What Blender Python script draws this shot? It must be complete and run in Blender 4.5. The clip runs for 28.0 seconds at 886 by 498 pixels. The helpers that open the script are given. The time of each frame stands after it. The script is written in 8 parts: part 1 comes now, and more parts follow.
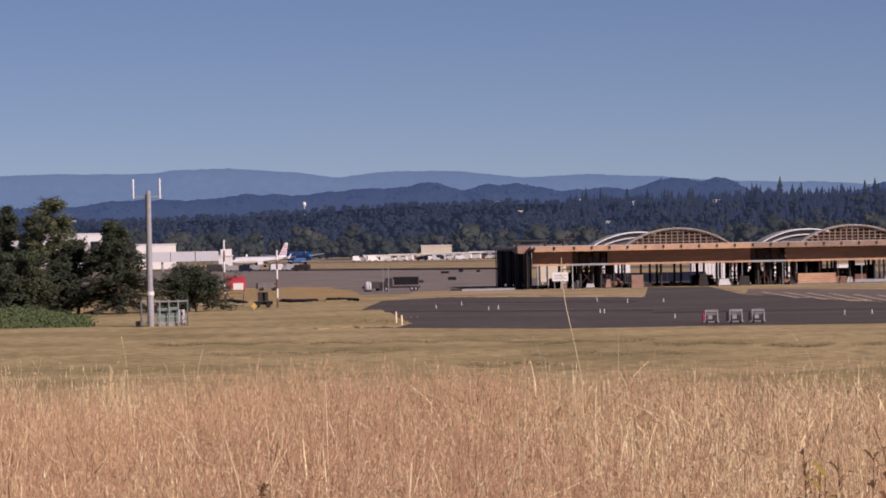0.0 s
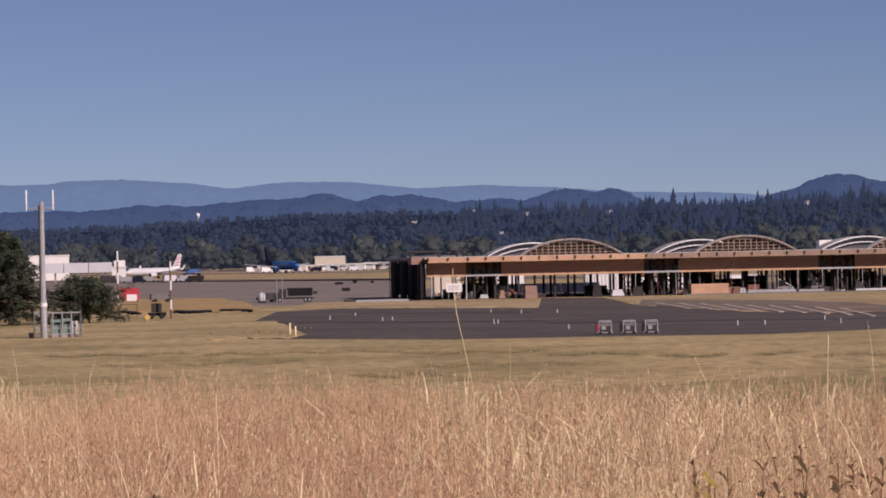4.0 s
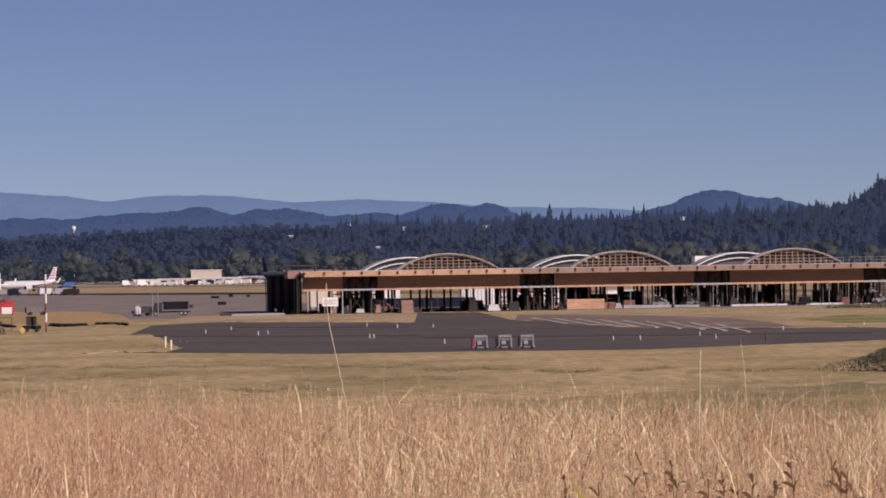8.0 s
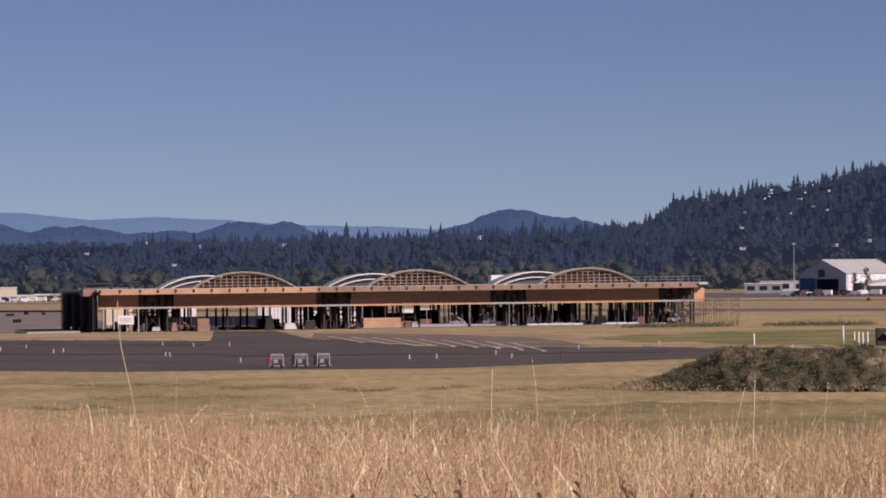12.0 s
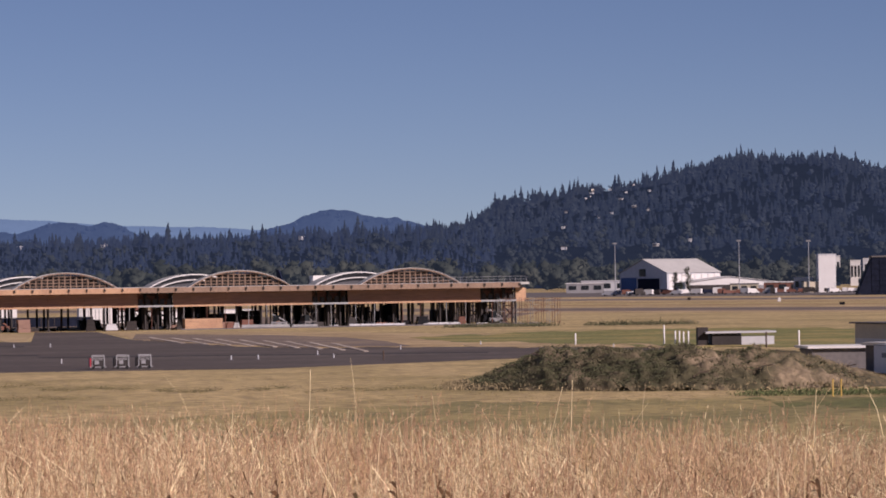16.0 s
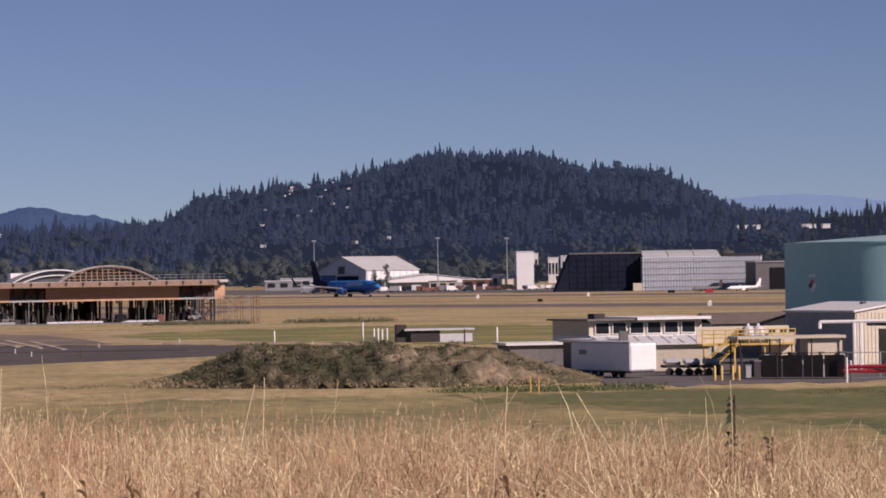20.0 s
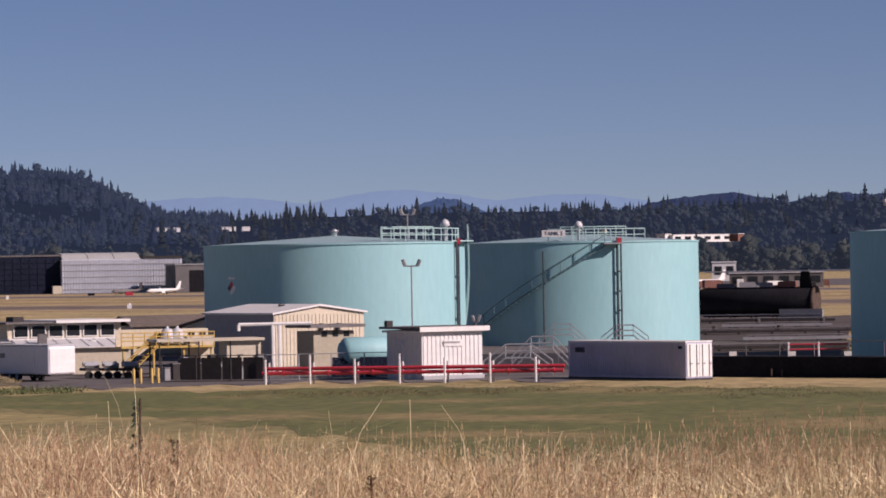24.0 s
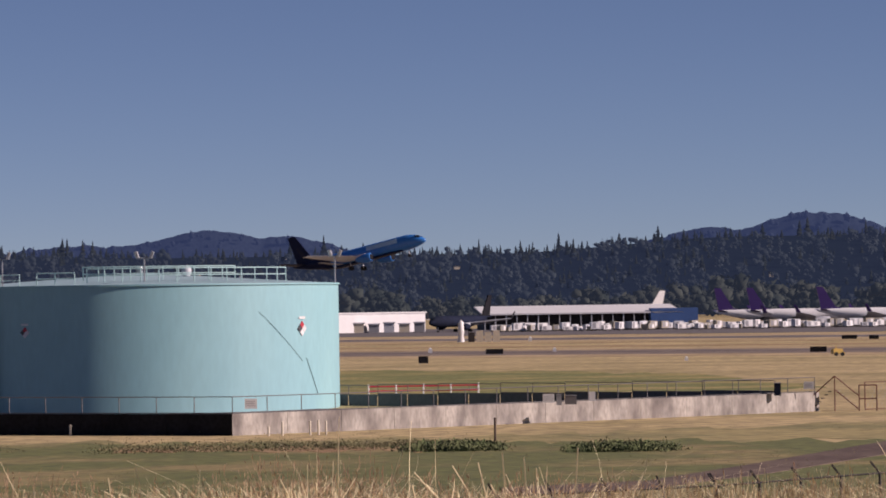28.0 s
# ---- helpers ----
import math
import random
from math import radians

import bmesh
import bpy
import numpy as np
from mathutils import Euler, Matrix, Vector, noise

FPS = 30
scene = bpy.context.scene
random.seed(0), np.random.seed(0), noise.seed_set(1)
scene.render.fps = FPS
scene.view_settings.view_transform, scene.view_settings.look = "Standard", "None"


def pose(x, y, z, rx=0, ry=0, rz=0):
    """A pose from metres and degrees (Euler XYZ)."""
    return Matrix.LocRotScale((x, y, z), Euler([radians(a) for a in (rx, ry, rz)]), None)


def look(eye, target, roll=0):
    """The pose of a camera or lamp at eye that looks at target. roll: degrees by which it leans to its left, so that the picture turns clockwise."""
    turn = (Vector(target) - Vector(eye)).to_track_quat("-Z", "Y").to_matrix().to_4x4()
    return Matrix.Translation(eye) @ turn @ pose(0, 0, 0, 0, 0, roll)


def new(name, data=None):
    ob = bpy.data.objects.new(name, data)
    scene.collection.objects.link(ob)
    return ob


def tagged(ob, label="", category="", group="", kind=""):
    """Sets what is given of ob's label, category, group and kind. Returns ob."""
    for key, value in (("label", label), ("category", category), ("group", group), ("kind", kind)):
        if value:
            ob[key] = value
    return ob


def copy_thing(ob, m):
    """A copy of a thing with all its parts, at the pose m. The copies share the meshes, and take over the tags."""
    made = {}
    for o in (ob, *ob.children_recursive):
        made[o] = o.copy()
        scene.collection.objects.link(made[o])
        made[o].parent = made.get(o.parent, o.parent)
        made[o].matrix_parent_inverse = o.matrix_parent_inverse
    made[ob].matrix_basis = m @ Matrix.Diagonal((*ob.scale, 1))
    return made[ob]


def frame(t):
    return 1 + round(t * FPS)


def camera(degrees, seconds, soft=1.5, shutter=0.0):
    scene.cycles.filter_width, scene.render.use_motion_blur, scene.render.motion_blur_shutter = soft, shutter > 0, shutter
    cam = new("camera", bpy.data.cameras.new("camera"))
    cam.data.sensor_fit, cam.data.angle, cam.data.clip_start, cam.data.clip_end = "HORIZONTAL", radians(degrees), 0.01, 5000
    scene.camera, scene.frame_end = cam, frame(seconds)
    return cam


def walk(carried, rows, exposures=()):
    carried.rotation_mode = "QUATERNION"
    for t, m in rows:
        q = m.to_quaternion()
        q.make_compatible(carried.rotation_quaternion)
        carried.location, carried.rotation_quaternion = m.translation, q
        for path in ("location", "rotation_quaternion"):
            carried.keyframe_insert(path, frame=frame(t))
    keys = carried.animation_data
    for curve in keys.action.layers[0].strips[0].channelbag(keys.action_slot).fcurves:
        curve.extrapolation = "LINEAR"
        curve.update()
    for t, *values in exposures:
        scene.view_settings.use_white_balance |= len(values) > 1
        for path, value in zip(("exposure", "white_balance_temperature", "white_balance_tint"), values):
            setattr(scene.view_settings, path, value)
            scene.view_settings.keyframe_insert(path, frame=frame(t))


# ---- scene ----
cam = camera(12.78, 28.0, soft=1.8)


def aim(turn, tilt, roll, reach=0.5):
    """The phone at arm's length from a standing body that turns: bearing, tilt and roll in degrees."""
    a, b = radians(turn), radians(tilt)
    eye = Vector((reach * math.sin(a), reach * math.cos(a), 8.2))
    return look(eye, eye + Vector((math.sin(a) * math.cos(b), math.cos(a) * math.cos(b), math.sin(b))), roll)


walk(cam, [
    (0.0, aim(-0.003, -0.082, -1.11)),
    (0.5, aim(0.392, -0.093, -1.09)),
    (1.0, aim(0.668, -0.084, -1.09)),
    (1.5, aim(0.866, -0.083, -1.11)),
    (2.0, aim(1.006, -0.067, -1.11)),
    (2.5, aim(1.116, -0.031, -1.17)),
    (3.0, aim(1.199, 0.019, -1.15)),
    (3.5, aim(1.337, 0.033, -1.15)),
    (5.5, aim(2.228, 0.119, -1.07)),
    (6.0, aim(2.414, 0.140, -1.01)),
    (6.5, aim(2.624, 0.167, -1.03)),
    (7.0, aim(2.880, 0.203, -0.97)),
    (7.5, aim(3.094, 0.223, -0.95)),
    (8.0, aim(3.329, 0.224, -0.90)),
    (8.5, aim(3.548, 0.258, -0.90)),
    (9.0, aim(3.792, 0.259, -0.84)),
    (9.5, aim(4.025, 0.239, -0.85)),
    (10.0, aim(4.322, 0.275, -0.86)),
    (10.5, aim(4.767, 0.326, -0.76)),
    (11.0, aim(5.363, 0.368, -0.74)),
    (11.5, aim(5.829, 0.408, -0.72)),
    (12.0, aim(6.275, 0.453, -0.71)),
    (12.5, aim(6.700, 0.475, -0.68)),
    (13.0, aim(7.147, 0.478, -0.67)),
    (13.5, aim(7.531, 0.476, -0.74)),
    (15.5, aim(8.653, 0.449, -0.89)),
    (16.0, aim(8.854, 0.422, -0.86)),
    (16.5, aim(9.071, 0.379, -1.06)),
    (17.0, aim(9.292, 0.381, -1.13)),
    (17.5, aim(9.652, 0.379, -1.06)),
    (18.0, aim(10.174, 0.386, -1.03)),
    (18.5, aim(10.882, 0.361, -0.96)),
    (19.0, aim(11.567, 0.351, -0.98)),
    (19.5, aim(12.376, 0.338, -0.96)),
    (20.0, aim(13.208, 0.319, -0.93)),
    (20.5, aim(14.232, 0.290, -0.93)),
    (22.5, aim(17.897, 0.290, -0.77)),
    (23.0, aim(18.975, 0.277, -0.78)),
    (23.5, aim(20.163, 0.237, -0.78)),
    (24.0, aim(21.592, 0.220, -0.98)),
    (24.5, aim(22.910, 0.232, -0.91)),
    (25.0, aim(24.123, 0.287, -0.92)),
    (25.5, aim(25.164, 0.335, -0.97)),
    (26.0, aim(26.218, 0.403, -0.95)),
    (26.5, aim(27.921, 0.466, -0.94)),
    (27.0, aim(30.337, 0.561, -0.96)),
    (27.5, aim(32.400, 0.683, -0.92)),
    (28.0, aim(34.707, 0.832, -0.85)),
], exposures=[(0.0, -0.05, 6600, 30), (12.0, 0.0, 6600, 30), (28.0, 0.12, 6600, 30)])

# ---- world, sun ----
SUN_BEARING, SUN_HEIGHT = 135.0, 30.0
world = bpy.data.worlds.new("sky")
scene.world = world
world.use_nodes = True
sky = world.node_tree.nodes.new("ShaderNodeTexSky")
sky.sky_type, sky.sun_disc = "NISHITA", False
sky.sun_elevation, sky.sun_rotation = radians(SUN_HEIGHT), radians(SUN_BEARING)
sky.altitude, sky.air_density, sky.dust_density, sky.ozone_density = 4000, 0.72, 0.3, 2.9
back = world.node_tree.nodes["Background"]
back.inputs["Strength"].default_value = 0.051
world.node_tree.links.new(sky.outputs[0], back.inputs[0])
sun = new("sun", bpy.data.lights.new("sun", "SUN"))
sun.data.energy, sun.data.angle, sun.data.color = 4.6, radians(0.5), (1.0, 0.915, 0.82)
sb, sh = radians(SUN_BEARING), radians(SUN_HEIGHT)
sun.matrix_world = look((math.sin(sb) * math.cos(sh) * 100, math.cos(sb) * math.cos(sh) * 100, math.sin(sh) * 100), (0, 0, 0))

nrg = np.random.default_rng(7)


# ---- materials ----
def mat(name, colour, rough=0.8, metal=0.0, vary=0.15, scale=3.0, grain=40.0, bump=0.15, second=None, island=0.0, spots=0.5, stretch=None, detail=4, width=0.14, gloss=0.5):
    """Two scales of noise over a base colour, with a little relief. second: the colour of the stains or patches."""
    m = bpy.data.materials.new(name)
    m.use_nodes = True
    nt = m.node_tree
    n, l = nt.nodes, nt.links
    b = n["Principled BSDF"]
    b.inputs["Roughness"].default_value, b.inputs["Metallic"].default_value = rough, metal
    b.inputs["Specular IOR Level"].default_value = gloss
    tc = n.new("ShaderNodeTexCoord")
    mp = n.new("ShaderNodeMapping")
    l.new(tc.outputs["Object"], mp.inputs[0])
    if stretch:
        mp.inputs["Scale"].default_value = stretch
    big, fine = n.new("ShaderNodeTexNoise"), n.new("ShaderNodeTexNoise")
    big.inputs["Scale"].default_value, fine.inputs["Scale"].default_value = 1.0 / scale, grain / scale
    big.inputs["Detail"].default_value, fine.inputs["Detail"].default_value = detail, 3
    l.new(mp.outputs[0], big.inputs[0]), l.new(mp.outputs[0], fine.inputs[0])
    mix = n.new("ShaderNodeMix")
    mix.data_type = "RGBA"
    mix.inputs[6].default_value = (*colour, 1)
    mix.inputs[7].default_value = (*(second or [c * (1 - vary) for c in colour]), 1)
    ramp = n.new("ShaderNodeMapRange")
    ramp.inputs[1].default_value, ramp.inputs[2].default_value = spots - width, spots + width
    l.new(big.outputs[0], ramp.inputs[0]), l.new(ramp.outputs[0], mix.inputs[0])
    hsv = n.new("ShaderNodeHueSaturation")
    l.new(mix.outputs[2], hsv.inputs["Color"])
    v = n.new("ShaderNodeMapRange")
    v.inputs[1].default_value, v.inputs[2].default_value, v.inputs[3].default_value, v.inputs[4].default_value = 0.3, 0.7, 1 - vary, 1 + vary
    l.new(fine.outputs[0], v.inputs[0])
    out = v.outputs[0]
    if island:
        geo = n.new("ShaderNodeNewGeometry")
        w = n.new("ShaderNodeMapRange")
        w.inputs[3].default_value, w.inputs[4].default_value = 1 - island, 1 + island
        l.new(geo.outputs["Random Per Island"], w.inputs[0])
        mul = n.new("ShaderNodeMath")
        mul.operation = "MULTIPLY"
        l.new(out, mul.inputs[0]), l.new(w.outputs[0], mul.inputs[1])
        out = mul.outputs[0]
    l.new(out, hsv.inputs["Value"])
    l.new(hsv.outputs[0], b.inputs["Base Color"])
    if bump:
        bp = n.new("ShaderNodeBump")
        bp.inputs["Strength"].default_value, bp.inputs["Distance"].default_value = bump, 0.02
        l.new(fine.outputs[0], bp.inputs["Height"]), l.new(bp.outputs[0], b.inputs["Normal"])
    return m


def soften(m, up=0.85):
    """Foliage seen from far: the leaves' many directions are averaged towards the sky."""
    n, l = m.node_tree.nodes, m.node_tree.links
    geo = n.new("ShaderNodeNewGeometry")
    a, b = n.new("ShaderNodeVectorMath"), n.new("ShaderNodeVectorMath")
    a.operation, b.operation = "ADD", "NORMALIZE"
    a.inputs[1].default_value = (0, 0, up)
    l.new(geo.outputs["Normal"], a.inputs[0]), l.new(a.outputs[0], b.inputs[0])
    l.new(b.outputs[0], n["Principled BSDF"].inputs["Normal"])
    return m


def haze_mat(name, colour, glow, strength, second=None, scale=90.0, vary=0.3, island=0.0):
    """Far things: a bluish emission paints in the haze of kilometres of air."""
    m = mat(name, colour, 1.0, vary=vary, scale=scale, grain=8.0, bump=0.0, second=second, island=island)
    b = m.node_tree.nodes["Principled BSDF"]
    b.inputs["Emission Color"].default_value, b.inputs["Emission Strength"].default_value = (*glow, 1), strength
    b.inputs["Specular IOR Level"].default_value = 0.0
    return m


M = {
    "field": mat("field_grass", (0.445, 0.335, 0.16), 0.95, vary=0.45, scale=20, grain=14, second=(0.285, 0.225, 0.092), bump=0.4, spots=0.54, detail=9, width=0.12),
    "green": mat("green_grass", (0.120, 0.128, 0.035), 0.95, vary=0.4, scale=14, grain=14, second=(0.245, 0.19, 0.075), spots=0.57, detail=9, width=0.08),
    "sand": mat("dry_verge", (0.47, 0.345, 0.19), 0.95, vary=0.25, scale=16, grain=14, second=(0.31, 0.225, 0.115), detail=8, width=0.10),
    "brown": mat("scorched_grass", (0.26, 0.15, 0.07), 0.95, vary=0.3, scale=9, grain=12, second=(0.33, 0.23, 0.11)),
    "asphalt": mat("asphalt", (0.073, 0.057, 0.049), 0.9, vary=0.3, scale=22, grain=14, second=(0.105, 0.086, 0.074), detail=9, width=0.10, spots=0.55),
    "sealed": mat("sealed_joint", (0.035, 0.030, 0.031), 0.9, vary=0.3, scale=8, grain=10),
    "apron": mat("old_concrete_apron", (0.14, 0.122, 0.115), 0.9, vary=0.2, scale=30, grain=10, second=(0.10, 0.09, 0.088)),
    "straw": mat("straw", (0.66, 0.50, 0.25), 0.85, vary=0.2, scale=1.5, grain=6, island=0.42, second=(0.40, 0.265, 0.14), bump=0),
    "straw_pink": mat("pink_seed_heads", (0.57, 0.395, 0.235), 0.9, vary=0.2, scale=1.1, grain=6, island=0.42, second=(0.40, 0.235, 0.14), bump=0),
    "straw_rust": mat("rusty_seed_heads", (0.46, 0.27, 0.165), 0.9, vary=0.2, scale=1.2, grain=6, island=0.4, second=(0.36, 0.19, 0.11), bump=0),
    "straw_pale": mat("bleached_straw", (0.87, 0.75, 0.46), 0.85, vary=0.15, scale=2, grain=8, island=0.36, second=(0.60, 0.47, 0.275), bump=0),
    "earth": mat("earth", (0.20, 0.15, 0.10), 0.95, vary=0.3, scale=2.5, grain=8, second=(0.13, 0.10, 0.07), bump=0.6),
    # Emission here is painted haze, bluer for the farther stands and hills.
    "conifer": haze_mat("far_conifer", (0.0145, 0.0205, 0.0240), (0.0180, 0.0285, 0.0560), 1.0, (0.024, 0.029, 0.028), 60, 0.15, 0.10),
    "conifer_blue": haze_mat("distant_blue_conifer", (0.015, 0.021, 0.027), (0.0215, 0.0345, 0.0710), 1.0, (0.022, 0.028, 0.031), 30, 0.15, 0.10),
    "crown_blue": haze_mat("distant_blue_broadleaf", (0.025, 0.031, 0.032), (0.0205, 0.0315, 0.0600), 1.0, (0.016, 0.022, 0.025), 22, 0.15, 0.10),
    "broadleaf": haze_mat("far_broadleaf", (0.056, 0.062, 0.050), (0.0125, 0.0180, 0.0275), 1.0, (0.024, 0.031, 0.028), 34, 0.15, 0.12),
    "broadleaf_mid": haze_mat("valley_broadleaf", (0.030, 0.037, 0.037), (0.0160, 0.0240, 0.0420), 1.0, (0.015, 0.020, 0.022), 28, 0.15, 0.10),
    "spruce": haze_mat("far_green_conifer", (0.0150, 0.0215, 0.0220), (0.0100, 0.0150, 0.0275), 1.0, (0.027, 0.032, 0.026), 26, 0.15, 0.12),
    # Dark base and blue emission paint the hazy gaps under the far trees.
    "hazed_woodland_floor": haze_mat("hazed_woodland_floor", (0.007, 0.011, 0.014), (0.0130, 0.0200, 0.0380), 1.0, None, 14, 0.3),
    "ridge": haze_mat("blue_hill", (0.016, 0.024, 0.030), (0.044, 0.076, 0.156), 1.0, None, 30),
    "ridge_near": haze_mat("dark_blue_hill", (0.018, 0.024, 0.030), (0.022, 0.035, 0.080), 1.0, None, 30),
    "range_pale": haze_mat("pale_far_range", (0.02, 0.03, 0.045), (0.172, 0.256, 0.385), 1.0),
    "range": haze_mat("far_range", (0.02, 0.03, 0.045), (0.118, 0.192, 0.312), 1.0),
    "tank": mat("aqua_tank_paint", (0.29, 0.535, 0.555), 0.6, vary=0.04, scale=5, grain=12, bump=0.03, second=(0.26, 0.50, 0.53), stretch=(1, 1, 0.3), detail=6),
    "tank_rust": mat("dark_pipe_paint", (0.05, 0.07, 0.08), 0.6, vary=0.2, scale=2, grain=8),
    "wood": mat("glulam_wood", (0.315, 0.19, 0.145), 0.75, vary=0.15, scale=5, grain=10, stretch=(0.3, 1, 3), second=(0.25, 0.15, 0.115)),
    "lattice": mat("weathered_timber", (0.30, 0.205, 0.15), 0.8, vary=0.18, scale=3, grain=10),
    "paint": mat("faded_road_paint", (0.58, 0.50, 0.42), 0.85, vary=0.25, scale=3, grain=8, second=(0.30, 0.24, 0.20)),
    "pale_wood": mat("fresh_plywood", (0.54, 0.335, 0.205), 0.75, vary=0.15, scale=3, grain=10, second=(0.44, 0.26, 0.165)),
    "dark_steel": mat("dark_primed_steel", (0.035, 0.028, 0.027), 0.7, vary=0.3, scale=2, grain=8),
    "rust_steel": mat("red_oxide_steel", (0.20, 0.085, 0.06), 0.75, vary=0.25, scale=2, grain=8),
    "black": mat("black_screen_cloth", (0.018, 0.018, 0.022), 0.85, vary=0.3, scale=2, grain=8, gloss=0.12),
    "navy": mat("dark_blue_cladding", (0.015, 0.020, 0.040), 0.85, vary=0.25, scale=9, grain=9, gloss=0.12),
    "roof_membrane": mat("pale_roof_membrane", (0.47, 0.47, 0.46), 0.8, vary=0.1, scale=6, grain=10),
    "white": mat("white_paint", (0.75, 0.74, 0.72), 0.6, vary=0.06, scale=4, grain=10, bump=0.05),
    "cream": mat("cream_metal_siding", (0.62, 0.55, 0.42), 0.6, vary=0.08, scale=3, grain=10, bump=0.05),
    "grey": mat("grey_painted_metal", (0.30, 0.30, 0.31), 0.6, vary=0.12, scale=4, grain=10),
    "mid_grey": mat("weathered_grey_roof", (0.16, 0.15, 0.15), 0.85, vary=0.15, scale=5, grain=10),
    "galv": mat("galvanised_steel", (0.45, 0.46, 0.47), 0.45, 0.6, vary=0.12, scale=1, grain=8),
    "silver": mat("ribbed_silver_cladding", (0.58, 0.61, 0.66), 0.6, 0.0, vary=0.08, scale=9, grain=6),
    "glass": mat("dark_window_glass", (0.02, 0.025, 0.03), 0.12, vary=0.2, scale=4, grain=4, bump=0),
    "yellow": mat("safety_yellow_paint", (0.62, 0.42, 0.11), 0.5, vary=0.1, scale=1, grain=8),
    "red": mat("red_pipe_paint", (0.54, 0.045, 0.065), 0.45, vary=0.12, scale=2, grain=8),
    "blue": mat("bright_blue_aircraft_paint", (0.025, 0.18, 0.52), 0.35, vary=0.06, scale=4, grain=6, bump=0),
    "blue_wall": mat("blue_metal_siding", (0.05, 0.12, 0.30), 0.6, vary=0.1, scale=6, grain=8),
    "purple": mat("purple_tail_paint", (0.055, 0.026, 0.135), 0.4, vary=0.06, scale=4, grain=6, bump=0),
    "midnight": mat("near_black_tail_paint", (0.008, 0.013, 0.045), 0.5, vary=0.1, scale=4, grain=6, bump=0, gloss=0.15),
    "bare": mat("pale_aircraft_grey", (0.55, 0.56, 0.58), 0.4, vary=0.05, scale=4, grain=6, bump=0),
    "tyre": mat("black_rubber", (0.02, 0.02, 0.02), 0.9, vary=0.2, scale=0.5, grain=8),
    "container": mat("slate_container_paint", (0.43, 0.45, 0.60), 0.6, vary=0.1, scale=2, grain=8, second=(0.38, 0.39, 0.52), stretch=(1, 1, 0.3)),
    "concrete": mat("stained_concrete", (0.43, 0.395, 0.345), 0.9, vary=0.25, scale=1.1, grain=8, second=(0.19, 0.168, 0.15), stretch=(0.7, 0.7, 0.3), spots=0.53, detail=7, width=0.12),
    "leaf": mat("dark_tree_foliage", (0.040, 0.058, 0.034), 0.9, vary=0.3, scale=2, grain=6, island=0.4, bump=0, second=(0.060, 0.076, 0.042)),
    "leaf_light": mat("olive_tree_foliage", (0.085, 0.105, 0.050), 0.9, vary=0.3, scale=2, grain=6, island=0.45, bump=0, second=(0.058, 0.078, 0.042)),
    "ivy": mat("green_ground_cover", (0.07, 0.098, 0.030), 0.9, vary=0.3, scale=2, grain=6, island=0.4, bump=0, second=(0.11, 0.12, 0.045)),
    "weed": mat("brown_dock_seed", (0.17, 0.088, 0.040), 0.9, vary=0.3, scale=0.3, grain=6, island=0.4, bump=0),
    "bark": mat("brown_bark", (0.09, 0.06, 0.045), 0.95, vary=0.3, scale=0.6, grain=6),
    "mound": mat("weedy_spoil_heap", (0.235, 0.18, 0.115), 0.95, vary=0.4, scale=4.0, grain=9, second=(0.075, 0.066, 0.034), bump=0.8, spots=0.46, detail=8, width=0.08),
    "lamp": mat("pale_lamp_glass", (0.8, 0.8, 0.75), 0.3, vary=0.05, scale=1, grain=4, bump=0),
}

M["trailer"] = mat("clean_white_trailer_paint", (0.86, 0.86, 0.88), 0.45, vary=0.04, scale=2, grain=8, bump=0.03)
M["roof_teal"] = mat("pale_tank_roof", (0.33, 0.47, 0.50), 0.6, vary=0.08, scale=3, grain=8, second=(0.28, 0.42, 0.45))
M["olive"] = mat("olive_dry_grass", (0.325, 0.26, 0.105), 0.95, vary=0.4, scale=18, grain=14, second=(0.215, 0.185, 0.072), spots=0.5, detail=9, width=0.09)
M["lawn"] = mat("pale_green_lawn", (0.185, 0.190, 0.078), 0.95, vary=0.35, scale=14, grain=14, second=(0.33, 0.27, 0.115), spots=0.54, detail=9, width=0.08, gloss=0.12)
M["yard"] = mat("pale_worn_concrete", (0.26, 0.215, 0.185), 0.95, vary=0.25, scale=12, grain=10, second=(0.175, 0.145, 0.125), detail=8, width=0.12)
M["tawny"] = mat("tawny_dry_grass", (0.46, 0.275, 0.115), 0.95, vary=0.35, scale=12, grain=12, second=(0.33, 0.25, 0.10), detail=8, width=0.12)
M["service"] = mat("dark_brown_tarmac", (0.125, 0.092, 0.078), 0.95, vary=0.25, scale=7, grain=10, second=(0.165, 0.125, 0.10), detail=8, width=0.1, gloss=0.1)
M["worn"] = mat("worn_brown_tarmac", (0.155, 0.120, 0.098), 0.95, vary=0.3, scale=9, grain=10, second=(0.24, 0.18, 0.125), detail=8, width=0.1, spots=0.54)
M["brown_roof"] = mat("weathered_brown_roof", (0.175, 0.140, 0.118), 0.85, vary=0.15, scale=5, grain=10)
# Aqua steel with the stair's shade put into the colour.
M["teal_shade"] = mat("shaded_aqua_steel", (0.10, 0.19, 0.20), 0.6, vary=0.1, scale=1, grain=8)
M["green_mat"] = mat("leafy_green_mat", (0.072, 0.104, 0.036), 0.9, vary=0.3, scale=5, grain=6, island=0.35, bump=0, second=(0.065, 0.095, 0.03))
for key in ("conifer", "conifer_blue", "spruce"):
    soften(M[key], 1.5)
for key in ("crown_blue", "broadleaf", "broadleaf_mid"):
    soften(M[key], 0.8)
soften(M["leaf"], 0.6)
soften(M["leaf_light"], 0.6)
soften(M["ivy"], 1.0)
soften(M["green_mat"], 1.2)


